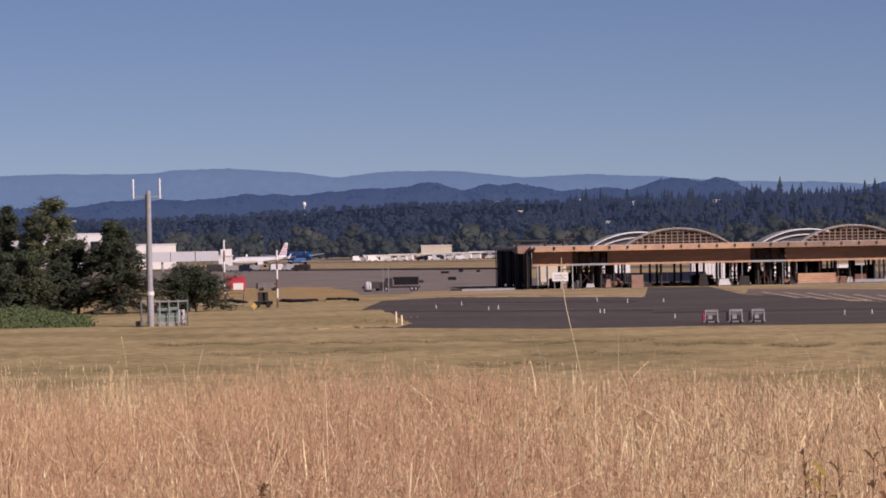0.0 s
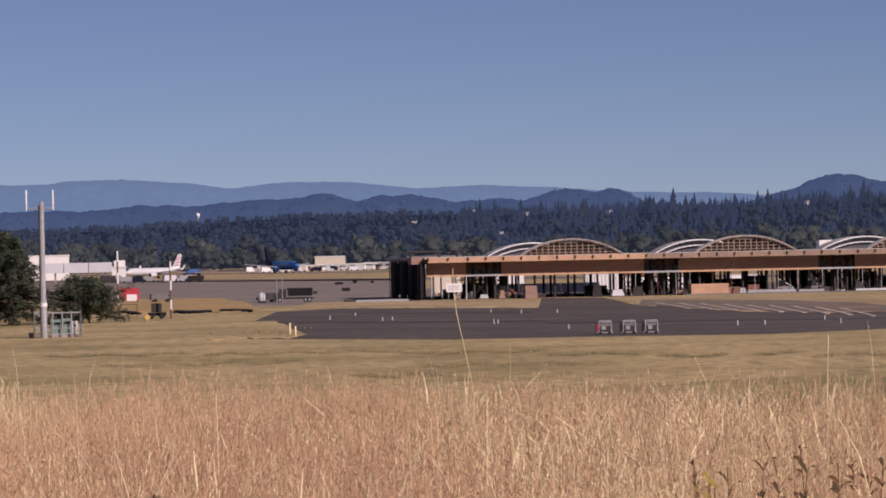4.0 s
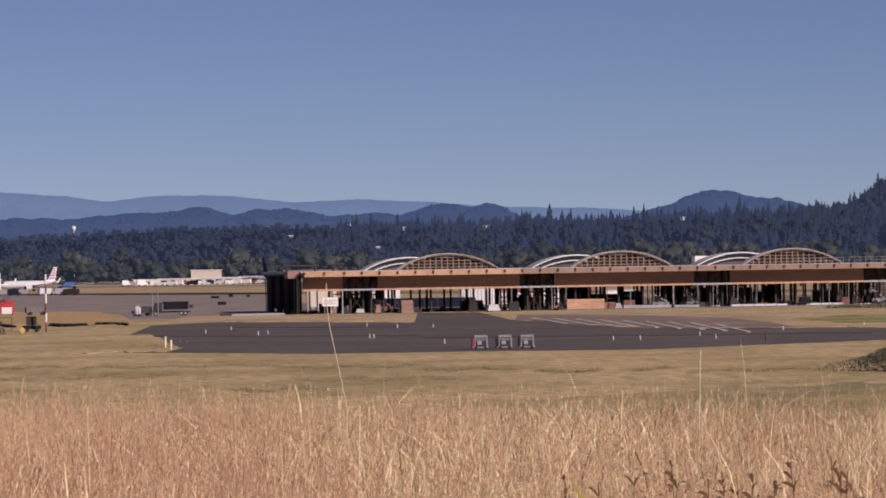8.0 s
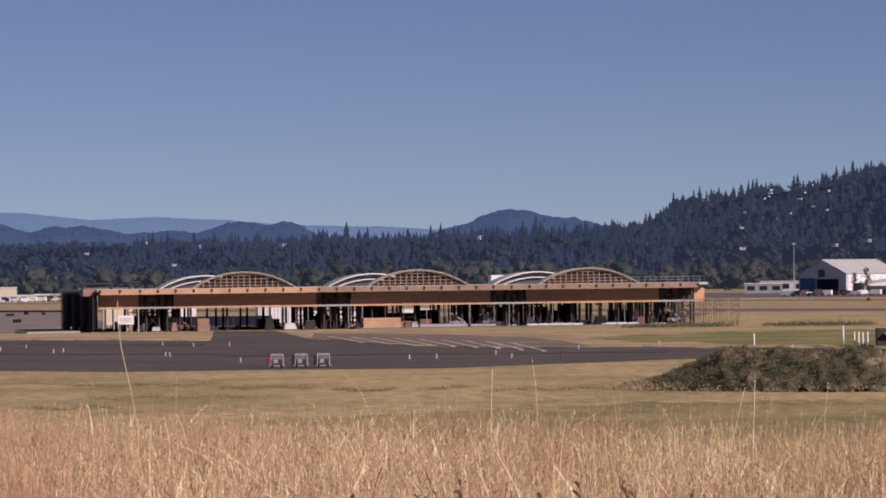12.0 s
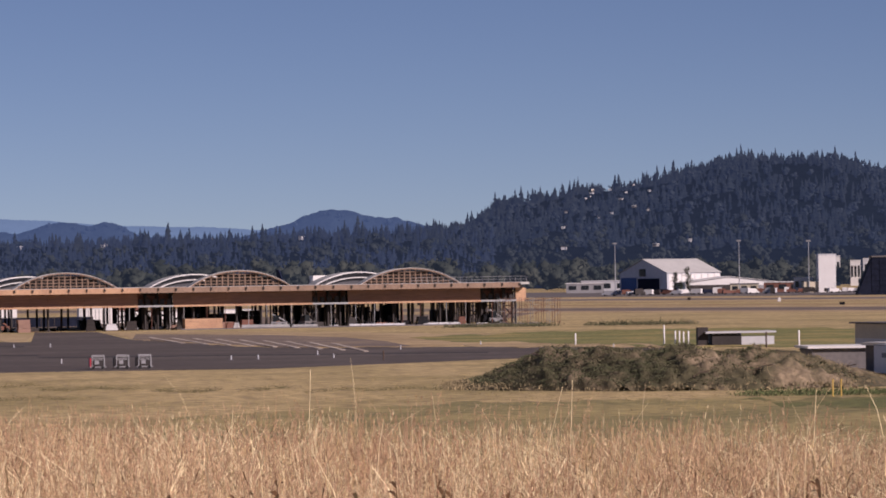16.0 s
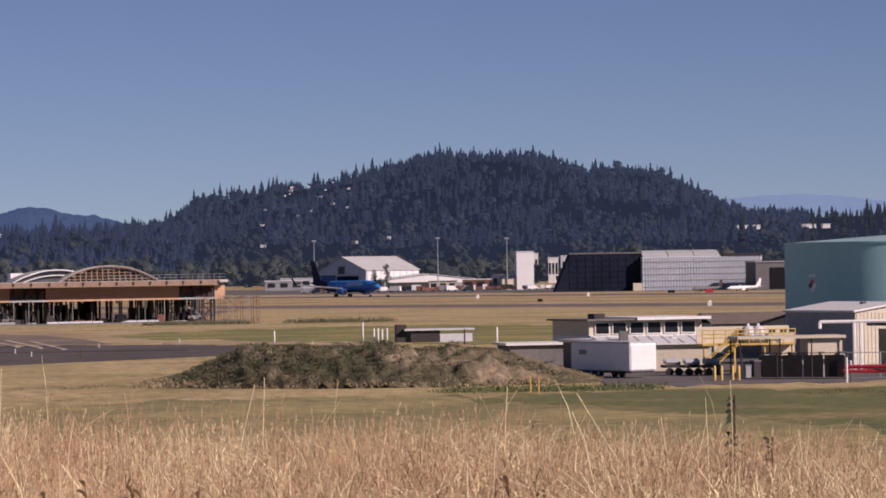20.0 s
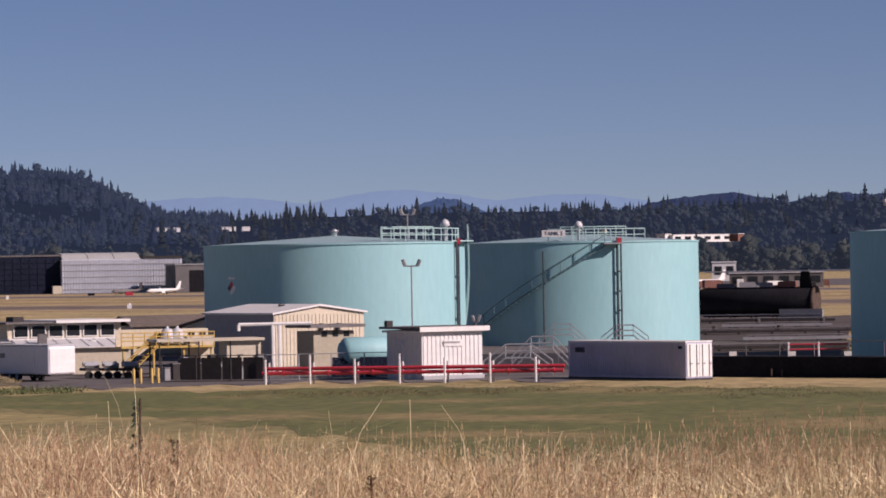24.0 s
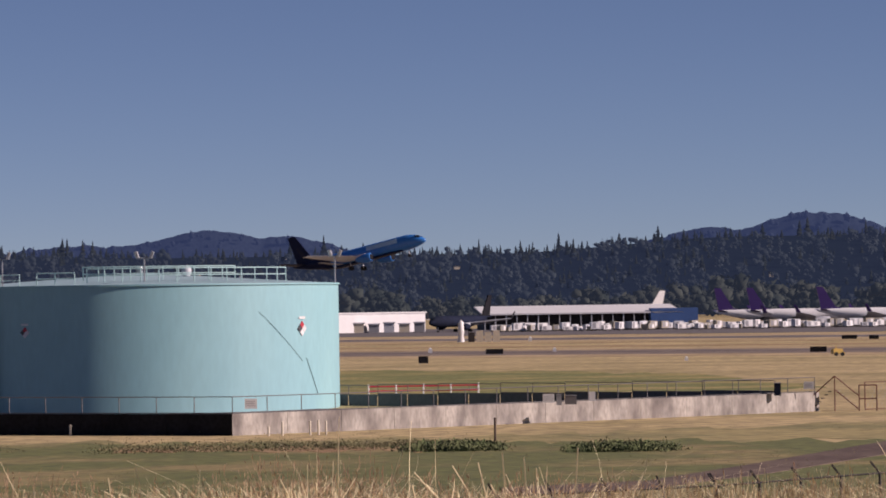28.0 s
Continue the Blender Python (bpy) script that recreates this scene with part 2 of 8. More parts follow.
# ---- geometry helpers ----
def spot(bearing, d, z=0.0):
    a = radians(bearing)
    return Vector((d * math.sin(a), d * math.cos(a), z))


def mesh_of(name, bm):
    me = bpy.data.meshes.new(name)
    bm.normal_update()
    bm.to_mesh(me)
    bm.free()
    return me


def part(name, bm, material, parent, label=""):
    """One mesh object under a thing, in the thing's own space."""
    ob = new(name, mesh_of(name, bm))
    ob.data.materials.append(material)
    ob.parent = parent
    return tagged(ob, label)


def thing(name, label, category, m, group="", kind=""):
    ob = new(name)
    ob.empty_display_size = 0.3
    ob.matrix_world = m
    return tagged(ob, label, category, group, kind)


def facing(bearing, d, turn=0.0, z=0.0):
    """A pose whose x runs to the right and y away from the viewpoint, turned by some degrees."""
    p = spot(bearing, d)
    return pose(p.x, p.y, z, 0, 0, -bearing + turn)


def solo(name, bm, material, label, category, m=None, group="", kind=""):
    ob = new(name, mesh_of(name, bm))
    ob.data.materials.append(material)
    if m:
        ob.matrix_world = m
    return tagged(ob, label, category, group, kind)


def box(bm, x0, y0, z0, x1, y1, z1, bevel=0.0):
    v = [bm.verts.new((x, y, z)) for z in (z0, z1) for x, y in ((x0, y0), (x1, y0), (x1, y1), (x0, y1))]
    f = [bm.faces.new([v[i] for i in q]) for q in ((3, 2, 1, 0), (4, 5, 6, 7), (0, 1, 5, 4), (1, 2, 6, 5), (2, 3, 7, 6), (3, 0, 4, 7))]
    if bevel:
        bmesh.ops.bevel(bm, geom=list({e for q in f for e in q.edges}), offset=bevel, segments=1, affect="EDGES", clamp_overlap=True)
    return bm


def boxes(*rows):
    bm = bmesh.new()
    for r in rows:
        box(bm, *r)
    return bm


def bar(bm, a, b, r, n=6):
    """A round bar from a to b."""
    a, b = Vector(a), Vector(b)
    q = (b - a).to_track_quat("Z", "Y")
    rings = []
    for c, rr in ((a, r), (b, r if not isinstance(r, tuple) else r)):
        rings.append([bm.verts.new(c + q @ Vector((rr * math.cos(i * 2 * math.pi / n), rr * math.sin(i * 2 * math.pi / n), 0))) for i in range(n)])
    for i in range(n):
        j = (i + 1) % n
        bm.faces.new((rings[0][i], rings[0][j], rings[1][j], rings[1][i]))
    bm.faces.new(rings[0][::-1]), bm.faces.new(rings[1])
    return bm


def bars(r, *pairs, n=6):
    bm = bmesh.new()
    for a, b in pairs:
        bar(bm, a, b, r, n)
    return bm


def tube(pts, r, n=5):
    """One bent round bar through the points."""
    bm = bmesh.new()
    pts = [Vector(q) for q in pts]
    rings = []
    for k, c in enumerate(pts):
        q = (pts[min(k + 1, len(pts) - 1)] - pts[max(k - 1, 0)]).to_track_quat("Z", "Y")
        rings.append([bm.verts.new(c + q @ Vector((r * math.cos(i * 2 * math.pi / n), r * math.sin(i * 2 * math.pi / n), 0))) for i in range(n)])
    for a, b in zip(rings, rings[1:]):
        for i in range(n):
            j = (i + 1) % n
            bm.faces.new((a[i], a[j], b[j], b[i]))
    bm.faces.new(rings[0][::-1]), bm.faces.new(rings[-1])
    return bm


def lathe(profile, n=32, axis="Z", smooth=True, caps=True):
    """A turned solid: rows of (radius, height)."""
    bm = bmesh.new()
    rings = []
    for r, h in profile:
        ring = []
        for i in range(n):
            a = i * 2 * math.pi / n
            p = (r * math.cos(a), r * math.sin(a), h) if axis == "Z" else (h, r * math.cos(a), r * math.sin(a))
            ring.append(bm.verts.new(p))
        rings.append(ring)
    for p, q in zip(rings, rings[1:]):
        for i in range(n):
            j = (i + 1) % n
            f = bm.faces.new((p[i], p[j], q[j], q[i]) if axis == "Z" else (p[j], p[i], q[i], q[j]))
            f.smooth = smooth
    if caps:
        for r, flip in ((rings[0], axis == "Z"), (rings[-1], axis != "Z")):
            own = [bm.verts.new(v.co) for v in r]
            bm.faces.new(own[::-1] if flip else own)
    return bm


def prism(outline, z0, z1):
    """A flat outline (x, y) given thickness from z0 to z1."""
    bm = bmesh.new()
    lo = [bm.verts.new((x, y, z0)) for x, y in outline]
    hi = [bm.verts.new((x, y, z1)) for x, y in outline]
    n = len(lo)
    bm.faces.new(lo[::-1]), bm.faces.new(hi)
    for i in range(n):
        j = (i + 1) % n
        bm.faces.new((lo[i], lo[j], hi[j], hi[i]))
    bmesh.ops.recalc_face_normals(bm, faces=bm.faces)
    return bm


def profile_x(outline, x0, x1):
    """An outline in (y, z) drawn along x."""
    bm = bmesh.new()
    lo = [bm.verts.new((x0, y, z)) for y, z in outline]
    hi = [bm.verts.new((x1, y, z)) for y, z in outline]
    n = len(lo)
    bm.faces.new(lo[::-1]), bm.faces.new(hi)
    for i in range(n):
        j = (i + 1) % n
        bm.faces.new((lo[i], lo[j], hi[j], hi[i]))
    bmesh.ops.recalc_face_normals(bm, faces=bm.faces)
    return bm


def stuff_mesh(name, verts, faces, material, label, category, smooth=False):
    me = bpy.data.meshes.new(name)
    me.vertices.add(len(verts))
    me.vertices.foreach_set("co", np.asarray(verts, np.float32).ravel())
    k = faces.shape[1]
    me.loops.add(faces.size), me.polygons.add(len(faces))
    me.loops.foreach_set("vertex_index", faces.astype(np.int32).ravel())
    me.polygons.foreach_set("loop_start", np.arange(0, faces.size, k, dtype=np.int32))
    me.update(calc_edges=True)
    if smooth:
        me.polygons.foreach_set("use_smooth", np.ones(len(faces), bool))
    me.materials.append(material)
    me.validate()
    ob = new(name, me)
    return tagged(ob, label, category, kind="stuff")


# ---- the land ----
def step(a, b, x):
    t = np.clip((np.asarray(x, float) - a) / (b - a), 0, 1)
    return t * t * (3 - 2 * t)


def crest(bearing):
    """Where the dike's top ends, by bearing."""
    return 28.5 - 9.0 * step(-2, 26, bearing)


def land(bearing, d):
    """Height of the ground: the dike underfoot, the flat airfield, and the wooded rise with its butte beyond."""
    bearing, d = np.asarray(bearing, float), np.asarray(d, float)
    dike = 6.45 * (1 - step(crest(bearing), crest(bearing) + 26, d))
    rise = 37 + 11 * step(-4, 0, bearing) + 3 * step(3.5, 5.5, bearing) + 7 * step(5, 10, bearing) + 4 * step(18.5, 21.5, bearing) + 5 * step(24.0, 26.5, bearing) - 4 * step(28, 31, bearing) + 14 * step(35.5, 39, bearing)
    woods = rise * step(2700, 4200, d)
    top = 26 * step(9.1, 9.8, bearing) + 14 * step(9.9, 11.0, bearing) + 30 * step(11.3, 13.4, bearing) - 19 * step(14.4, 15.4, bearing) - 52 * step(15.9, 18.0, bearing)
    return dike + woods + np.maximum(top, 0) * step(3500, 4250, d)


az = np.concatenate([np.arange(-180, -12, 8.0), np.arange(-12, 48, 0.4), np.arange(48, 181, 8.0)])
az[-1] = 180.0
rings = np.concatenate([[0.005, 4, 8, 12, 16, 18, 20, 22, 24, 26, 28, 30, 33, 36, 40, 44, 48, 52, 58, 66, 80, 100, 140, 200, 280, 400, 600, 900, 1300, 1800, 2300], np.arange(2700, 5000, 100.0)])
A, D = np.meshgrid(az, rings)
Z = land(A, D)
G = np.stack([D * np.sin(np.radians(A)), D * np.cos(np.radians(A)), Z], 2).reshape(-1, 3)
nc = len(az)
i, j = np.meshgrid(np.arange(len(rings) - 1), np.arange(nc - 1), indexing="ij")
q = (i * nc + j).ravel()
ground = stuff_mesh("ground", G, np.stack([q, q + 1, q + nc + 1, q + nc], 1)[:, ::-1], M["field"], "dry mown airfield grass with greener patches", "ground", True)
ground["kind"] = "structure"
# Ground under the far woods glows faintly blue as painted haze.
ground.data.materials.append(M["hazed_woodland_floor"])
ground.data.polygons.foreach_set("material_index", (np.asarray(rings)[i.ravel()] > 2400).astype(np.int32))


def patch(name, material, label, outline, z=0.02):
    """A sheet of surfacing, given by (bearing, distance) corners."""
    pts = []
    soft = name.startswith("ground")
    for (b0, d0), (b1, d1) in zip(outline, outline[1:] + outline[:1]):
        n = 26 if soft else 1
        for k in range(n):
            f = k / n
            b, d = b0 + (b1 - b0) * f, d0 + (d1 - d0) * f
            w = noise.fractal(Vector((b * 1.7, d * 0.02, z * 90)), 0.8, 2.0, 5) if soft else 0.0
            pts.append(spot(b + 0.10 * w, d * (1 + 0.03 * w)))
    return solo(name, prism([(p.x, p.y) for p in pts], -0.2, z), material, label, name.split("_")[0], kind="structure")


patch("road_tarmac", M["asphalt"], "dark patched asphalt taxiway with faded paint", [(-1.3, 392), (1.7, 371), (3.8, 371), (6.3, 369), (9.8, 398), (12.5, 420), (12.5, 440), (9.9, 466), (6.3, 487), (4.3, 574), (3.85, 666), (2.95, 676), (2.9, 563), (0, 600), (-0.9, 575), (-1.2, 500)], 0.03)


def strip(name, material, label, s0, s1, o0, o1, z):
    """A long sheet beside the runway's centre line: metres along it, and offsets towards the dike."""
    u, n = Vector((0.479, -0.877)), Vector((-0.877, -0.479))
    c = Vector((358, 1145))
    pts = [c + u * s + n * o for s, o in ((s0, o0), (s1, o0), (s1, o1), (s0, o1))]
    return solo(name, prism([tuple(q) for q in pts], -0.2, z), material, label, name.split("_")[0], kind="structure")


strip("pavement_runway", M["apron"], "grey runway across the airfield", -1400, 900, -24, 24, 0.03)
strip("pavement_shoulder", M["sand"], "pale dry shoulder beside the runway", -1400, 900, 24, 60, 0.02)
strip("pavement_taxiway", M["worn"], "brownish worn taxiway beside the runway", -1400, 900, 218, 276, 0.03)
strip("road_service_lane", M["asphalt"], "dark lane along the taxiway", -1400, 900, 240, 248, 0.035)
strip("pavement_taxi_edge", M["sand"], "pale dry verge beside the taxiway", -1400, 900, 276, 300, 0.02)
strip("pavement_far_verge", M["sand"], "bleached dry grass beyond the runway", -1400, 900, -80, -24, 0.02)
strip("ground_burnt", M["brown"], "narrow scorched strip beside the runway", -1400, 900, 84, 96, 0.02)
strip("ground_burnt_far", M["brown"], "narrow scorched strip in the mown grass", -1400, 900, 150, 168, 0.02)
strip("ground_bleached", M["sand"], "bleached mown strip in the airfield grass", -1400, 900, 190, 214, 0.02)
strip("pavement_stand", M["apron"], "grey concrete apron before the hangars", -1400, 900, -420, -110, 0.03)
patch("pavement_yard", M["yard"], "worn grey concrete yard beside the pavilion", [(-1.6, 640), (0.6, 655), (0.95, 760), (1.1, 1000), (1.0, 1250), (-3.5, 1420), (-6.5, 1420), (-6, 900), (-2.0, 780)], 0.03)
patch("pavement_rear", M["worn"], "worn concrete apron behind the pavilion", [(1.25, 742), (9.6, 752), (10.2, 900), (1.0, 900)], 0.035)
patch("ground_brown_lot", M["tawny"], "tawny dry grass lot", [(-4.0, 600), (-1.2, 592), (-1.15, 660), (-1.7, 770), (-4.0, 800)], 0.05)
patch("ground_verge", M["sand"], "bleached dry grass beside the taxiway", [(-0.8, 600), (0.2, 602), (2.85, 566), (2.9, 640), (1.5, 676), (-0.3, 690)], 0.04)
patch("ground_verge_long", M["sand"], "bleached dry grass before the pavilion", [(4.4, 572), (6.4, 489), (9.9, 468), (12.0, 444), (11.0, 520), (9.0, 590), (6.0, 640), (4.0, 660)], 0.04)
patch("pavement_worn", M["worn"], "worn brownish tarmac apron before the pavilion", [(4.35, 574), (5.6, 518), (6.4, 489), (8.4, 478), (8.0, 520), (7.4, 560), (6.2, 600), (4.4, 628)], 0.06)
patch("ground_dirt", M["field"], "ragged dry grass at the taxiway's end", [(-1.9, 392), (-0.75, 384), (-0.45, 410), (-0.7, 450), (-0.9, 500), (-1.7, 480)], 0.055)
patch("ground_green", M["lawn"], "green irrigated grass beyond the mound", [(9.0, 510), (12.5, 442), (17.5, 442), (17.5, 560), (13, 600), (10.2, 585), (8.4, 560)], 0.05)
patch("ground_track", M["sand"], "pale sandy track through the grass", [(9.9, 470), (12.6, 449), (12.6, 455), (9.9, 480)], 0.07)
patch("ground_yard", M["apron"], "grey gravel yard round the fuel plant", [(15.6, 280), (19.0, 279), (25.0, 270), (25.2, 330), (24.0, 460), (15.0, 460), (14.5, 350)], 0.03)
patch("ground_olive", M["olive"], "olive mown grass before the soil heap", [(2.5, 150), (8, 110), (19, 100), (27, 104), (25, 165), (20, 235), (15, 252), (12.9, 259), (9, 262), (5, 240)], 0.012)
patch("ground_near_green", M["green"], "mown green grass before the fuel tanks", [(19, 205), (24, 130), (44, 110), (44, 226), (39.5, 236), (36.4, 238), (33, 240), (27, 250), (21, 266), (15.2, 264), (13.0, 255), (15, 238)], 0.02)
patch("road_service", M["service"], "brownish service road curving through the grass", [(35.5, 178), (37.6, 183), (39.0, 199), (41.1, 232), (45, 330), (45.6, 310), (41.6, 220), (39.4, 190), (37.6, 175), (35.5, 171)], 0.05)

patch("ground_bund_verge", M["olive"], "trodden olive grass along the bund wall", [(25.0, 252), (31.6, 247), (36, 252), (40.6, 268), (44, 290), (44, 232), (38, 236), (31, 238), (25, 250)], 0.014)
patch("ground_far_green", M["lawn"], "greener mown grass beyond the bund", [(29.5, 395), (36.5, 360), (40.2, 372), (39.0, 430), (36.4, 492), (32.6, 520), (29.8, 500)], 0.016)

# ---- woods and hills ----
def conifers(p, h, r):
    """Spires of ragged tiers: five skirts a tree."""
    n, tiers, k = len(h), 5, 6
    V, Fc = [], []
    base = 0
    for t in range(tiers):
        z0, z1 = 0.08 + 0.17 * t, 0.34 + 0.165 * t
        rr = r * (1 - 0.19 * t)
        ang = np.arange(k) * 2 * np.pi / k + nrg.uniform(0, 6.3, (n, 1))
        rad = rr[:, None] * nrg.uniform(0.65, 1.25, (n, k))
        ring = np.stack([p[:, None, 0] + rad * np.cos(ang), p[:, None, 1] + rad * np.sin(ang), p[:, None, 2] + h[:, None] * (z0 + nrg.uniform(-0.05, 0.05, (n, k)))], 2)
        tip = np.stack([p[:, 0] + nrg.normal(0, 0.05, n) * r, p[:, 1], p[:, 2] + h * z1], 1)[:, None]
        V.append(np.concatenate([ring, tip], 1).reshape(-1, 3))
        o = base + np.arange(n)[:, None, None] * (k + 1)
        a = np.arange(k)
        Fc.append((o + np.stack([a, (a + 1) % k, np.full(k, k)], 1)[None]).reshape(-1, 3))
        base += n * (k + 1)
    return np.concatenate(V), np.concatenate(Fc)


ICO = bmesh.new()
bmesh.ops.create_icosphere(ICO, subdivisions=1, radius=1)
ICO_V = np.array([v.co[:] for v in ICO.verts])
ICO_F = np.array([[v.index for v in f.verts] for f in ICO.faces])
ICO.free()


def clumps(p, r, squash=0.8):
    """Ragged leafy lumps."""
    n, k = len(r), len(ICO_V)
    v = ICO_V[None] * (r[:, None, None] * nrg.uniform(0.6, 1.35, (n, k, 1)))
    v[:, :, 2] *= squash
    v += p[:, None]
    return v.reshape(-1, 3), (np.arange(n)[:, None, None] * k + ICO_F[None]).reshape(-1, 3)


def scatter(n, a0, a1, d0, d1):
    a = nrg.uniform(a0, a1, n)
    d = np.sqrt(nrg.uniform(d0 ** 2, d1 ** 2, n))
    return a, d, np.stack([d * np.sin(np.radians(a)), d * np.cos(np.radians(a)), land(a, d)], 1)


def patchy(p, size, seed):
    """Slow noise over the ground, about -1 to 1."""
    return np.array([noise.noise(Vector((x / size, y / size, seed))) for x, y in p[:, :2]]) * 1.6


def woods(name, label, n, a0, a1, d0, d1, h0, h1, sunk=0.26, leaf="conifer", gaps=-0.25, wide=(0.17, 0.32)):
    """Conifers in uneven stands: heights change from stand to stand, with gaps between them."""
    a, d, p = scatter(n, a0, a1, d0, d1)
    stand = patchy(p, 70, 2.5)
    keep = stand + nrg.normal(0, 0.35, n) > gaps
    a, p, stand = a[keep], p[keep], stand[keep]
    n = len(a)
    h = (h0 + (h1 - h0) * nrg.uniform(0, 1, n) ** 1.8) * np.clip(0.85 + 0.35 * stand, 0.5, 1.3) * (1 - 0.12 * step(19, 23, a))
    p[:, 2] -= sunk * h
    return stuff_mesh(name, *conifers(p, h, h * nrg.uniform(*wide, n)), M[leaf], label, "woods")


def grove(name, label, n, a0, a1, d0, d1, h0, h1, leaf="broadleaf", sink=0.24, girth=(0.26, 0.46), lobes=6, sprays=9):
    """Broad crowns: overlapping lobes, ragged with loose sprays of leaves."""
    a, d, p = scatter(n, a0, a1, d0, d1)
    h = (h0 + (h1 - h0) * nrg.uniform(0, 1, n) ** 1.4) * np.clip(0.95 + 0.45 * patchy(p, 60, 6.5), 0.45, 1.4)
    p[:, 2] -= sink * h
    wide = h * nrg.uniform(*girth, n)
    P, R, L = [], [], []
    for c in range(lobes):
        f = nrg.uniform(0.28, 0.84, n)
        t = nrg.uniform(0, 6.3, n)
        w = wide * np.sqrt(np.maximum(1 - (f - 0.45) ** 2 * 3.2, 0.02)) * nrg.uniform(0.1, 0.8, n)
        P.append(p + np.stack([w * np.cos(t), w * np.sin(t), h * f], 1)), R.append(h * nrg.uniform(0.11, 0.22, n))
    P, R = np.concatenate(P), np.concatenate(R)
    V, Fc = clumps(P, R, 0.85)
    for c in range(sprays):
        u = nrg.normal(0, 1, P.shape)
        u[:, 2] = np.abs(u[:, 2]) * 0.8 - 0.2
        u /= np.linalg.norm(u, axis=1)[:, None]
        o = P + u * (R * nrg.uniform(0.85, 1.3, len(R)))[:, None]
        L.append(o[:, None] + nrg.normal(0, 1, (len(R), 3, 3)) * (R * nrg.uniform(0.14, 0.34, len(R)))[:, None, None])
    T = np.concatenate(L).reshape(-1, 3)
    Ft = np.arange(len(T)).reshape(-1, 3) + len(V)
    return stuff_mesh(name, np.concatenate([V, T]), np.concatenate([Fc, Ft]), M[leaf], label, "woods")


# Trees stand in depth; their haze is only emission in the materials.
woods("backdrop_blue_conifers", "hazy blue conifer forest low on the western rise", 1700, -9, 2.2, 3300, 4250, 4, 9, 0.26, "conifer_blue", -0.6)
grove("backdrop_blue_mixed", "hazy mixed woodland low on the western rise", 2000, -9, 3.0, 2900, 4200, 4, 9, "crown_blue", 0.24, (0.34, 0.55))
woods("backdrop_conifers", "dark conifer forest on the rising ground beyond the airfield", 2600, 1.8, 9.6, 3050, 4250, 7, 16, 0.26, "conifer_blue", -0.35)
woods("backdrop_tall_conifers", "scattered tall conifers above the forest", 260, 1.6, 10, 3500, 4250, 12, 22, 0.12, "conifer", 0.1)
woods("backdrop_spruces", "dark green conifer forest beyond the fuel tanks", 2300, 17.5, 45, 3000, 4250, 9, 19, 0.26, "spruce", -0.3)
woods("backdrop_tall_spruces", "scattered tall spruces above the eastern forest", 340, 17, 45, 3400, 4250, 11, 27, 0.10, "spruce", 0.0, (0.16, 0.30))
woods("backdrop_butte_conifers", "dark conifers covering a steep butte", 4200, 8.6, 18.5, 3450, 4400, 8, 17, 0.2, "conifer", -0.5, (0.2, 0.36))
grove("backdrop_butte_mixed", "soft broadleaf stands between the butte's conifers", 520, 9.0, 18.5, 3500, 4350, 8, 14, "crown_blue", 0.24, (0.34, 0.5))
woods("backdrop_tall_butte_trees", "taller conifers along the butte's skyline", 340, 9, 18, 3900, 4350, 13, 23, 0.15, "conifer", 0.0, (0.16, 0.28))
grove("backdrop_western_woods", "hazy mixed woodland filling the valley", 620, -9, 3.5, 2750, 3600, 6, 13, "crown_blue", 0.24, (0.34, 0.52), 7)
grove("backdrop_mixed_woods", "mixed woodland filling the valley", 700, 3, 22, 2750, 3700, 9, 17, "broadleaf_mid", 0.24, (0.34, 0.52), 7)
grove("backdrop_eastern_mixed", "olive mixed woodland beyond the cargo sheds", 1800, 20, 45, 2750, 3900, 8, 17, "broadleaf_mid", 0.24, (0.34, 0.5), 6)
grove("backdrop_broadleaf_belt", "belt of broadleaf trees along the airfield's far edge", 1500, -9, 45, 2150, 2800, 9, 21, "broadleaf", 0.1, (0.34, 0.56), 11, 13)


def ridge(name, material, label, d, base, bumps, rough, a0=-10.0, a1=48.0, trees=0.0):
    """A long hill: a base height and rounded tops, each (bearing, height, half width)."""
    a = np.arange(a0, a1, 0.04)
    z = np.full_like(a, float(base))
    for c, h, w in bumps:
        z = z + np.log1p(np.exp((base + (h - base) * np.exp(-((a - c) / w) ** 2) - z) / 1.5)) * 1.5
    z += rough * np.array([noise.fractal(Vector((x * 2.0, d * 0.01, 0)), 0.55, 2.0, 7) for x in a])
    rows = []
    for dd, f in ((0, -0.02), (20, 0.55), (45, 0.85), (70, 1.0), (90, 0.7)):
        rows.append(np.stack([(d + dd) * np.sin(np.radians(a)), (d + dd) * np.cos(np.radians(a)), z * f], 1))
    n = len(a)
    i, j = np.meshgrid(np.arange(4), np.arange(n - 1), indexing="ij")
    q = (i * n + j).ravel()
    ob = stuff_mesh(name, np.concatenate(rows), np.stack([q, q + 1, q + n + 1, q + n], 1)[:, ::-1], material, label, "hills", True)
    ob["kind"] = "structure"
    if trees:
        n = int((a1 - a0) * 26)
        b, f = nrg.uniform(a0, a1, n), nrg.uniform(0.8, 1.0, n)
        far = d + 40 + 30 * nrg.uniform(0, 1, n)
        p = np.stack([far * np.sin(np.radians(b)), far * np.cos(np.radians(b)), np.interp(b, a, z) * f - 2.0], 1)
        h = trees * nrg.uniform(0.5, 1.3, n)
        stuff_mesh(name + "_trees", *clumps(p, h * 0.6, 1.3), material, "small trees along the crest of the hill", "woods")
    return ob


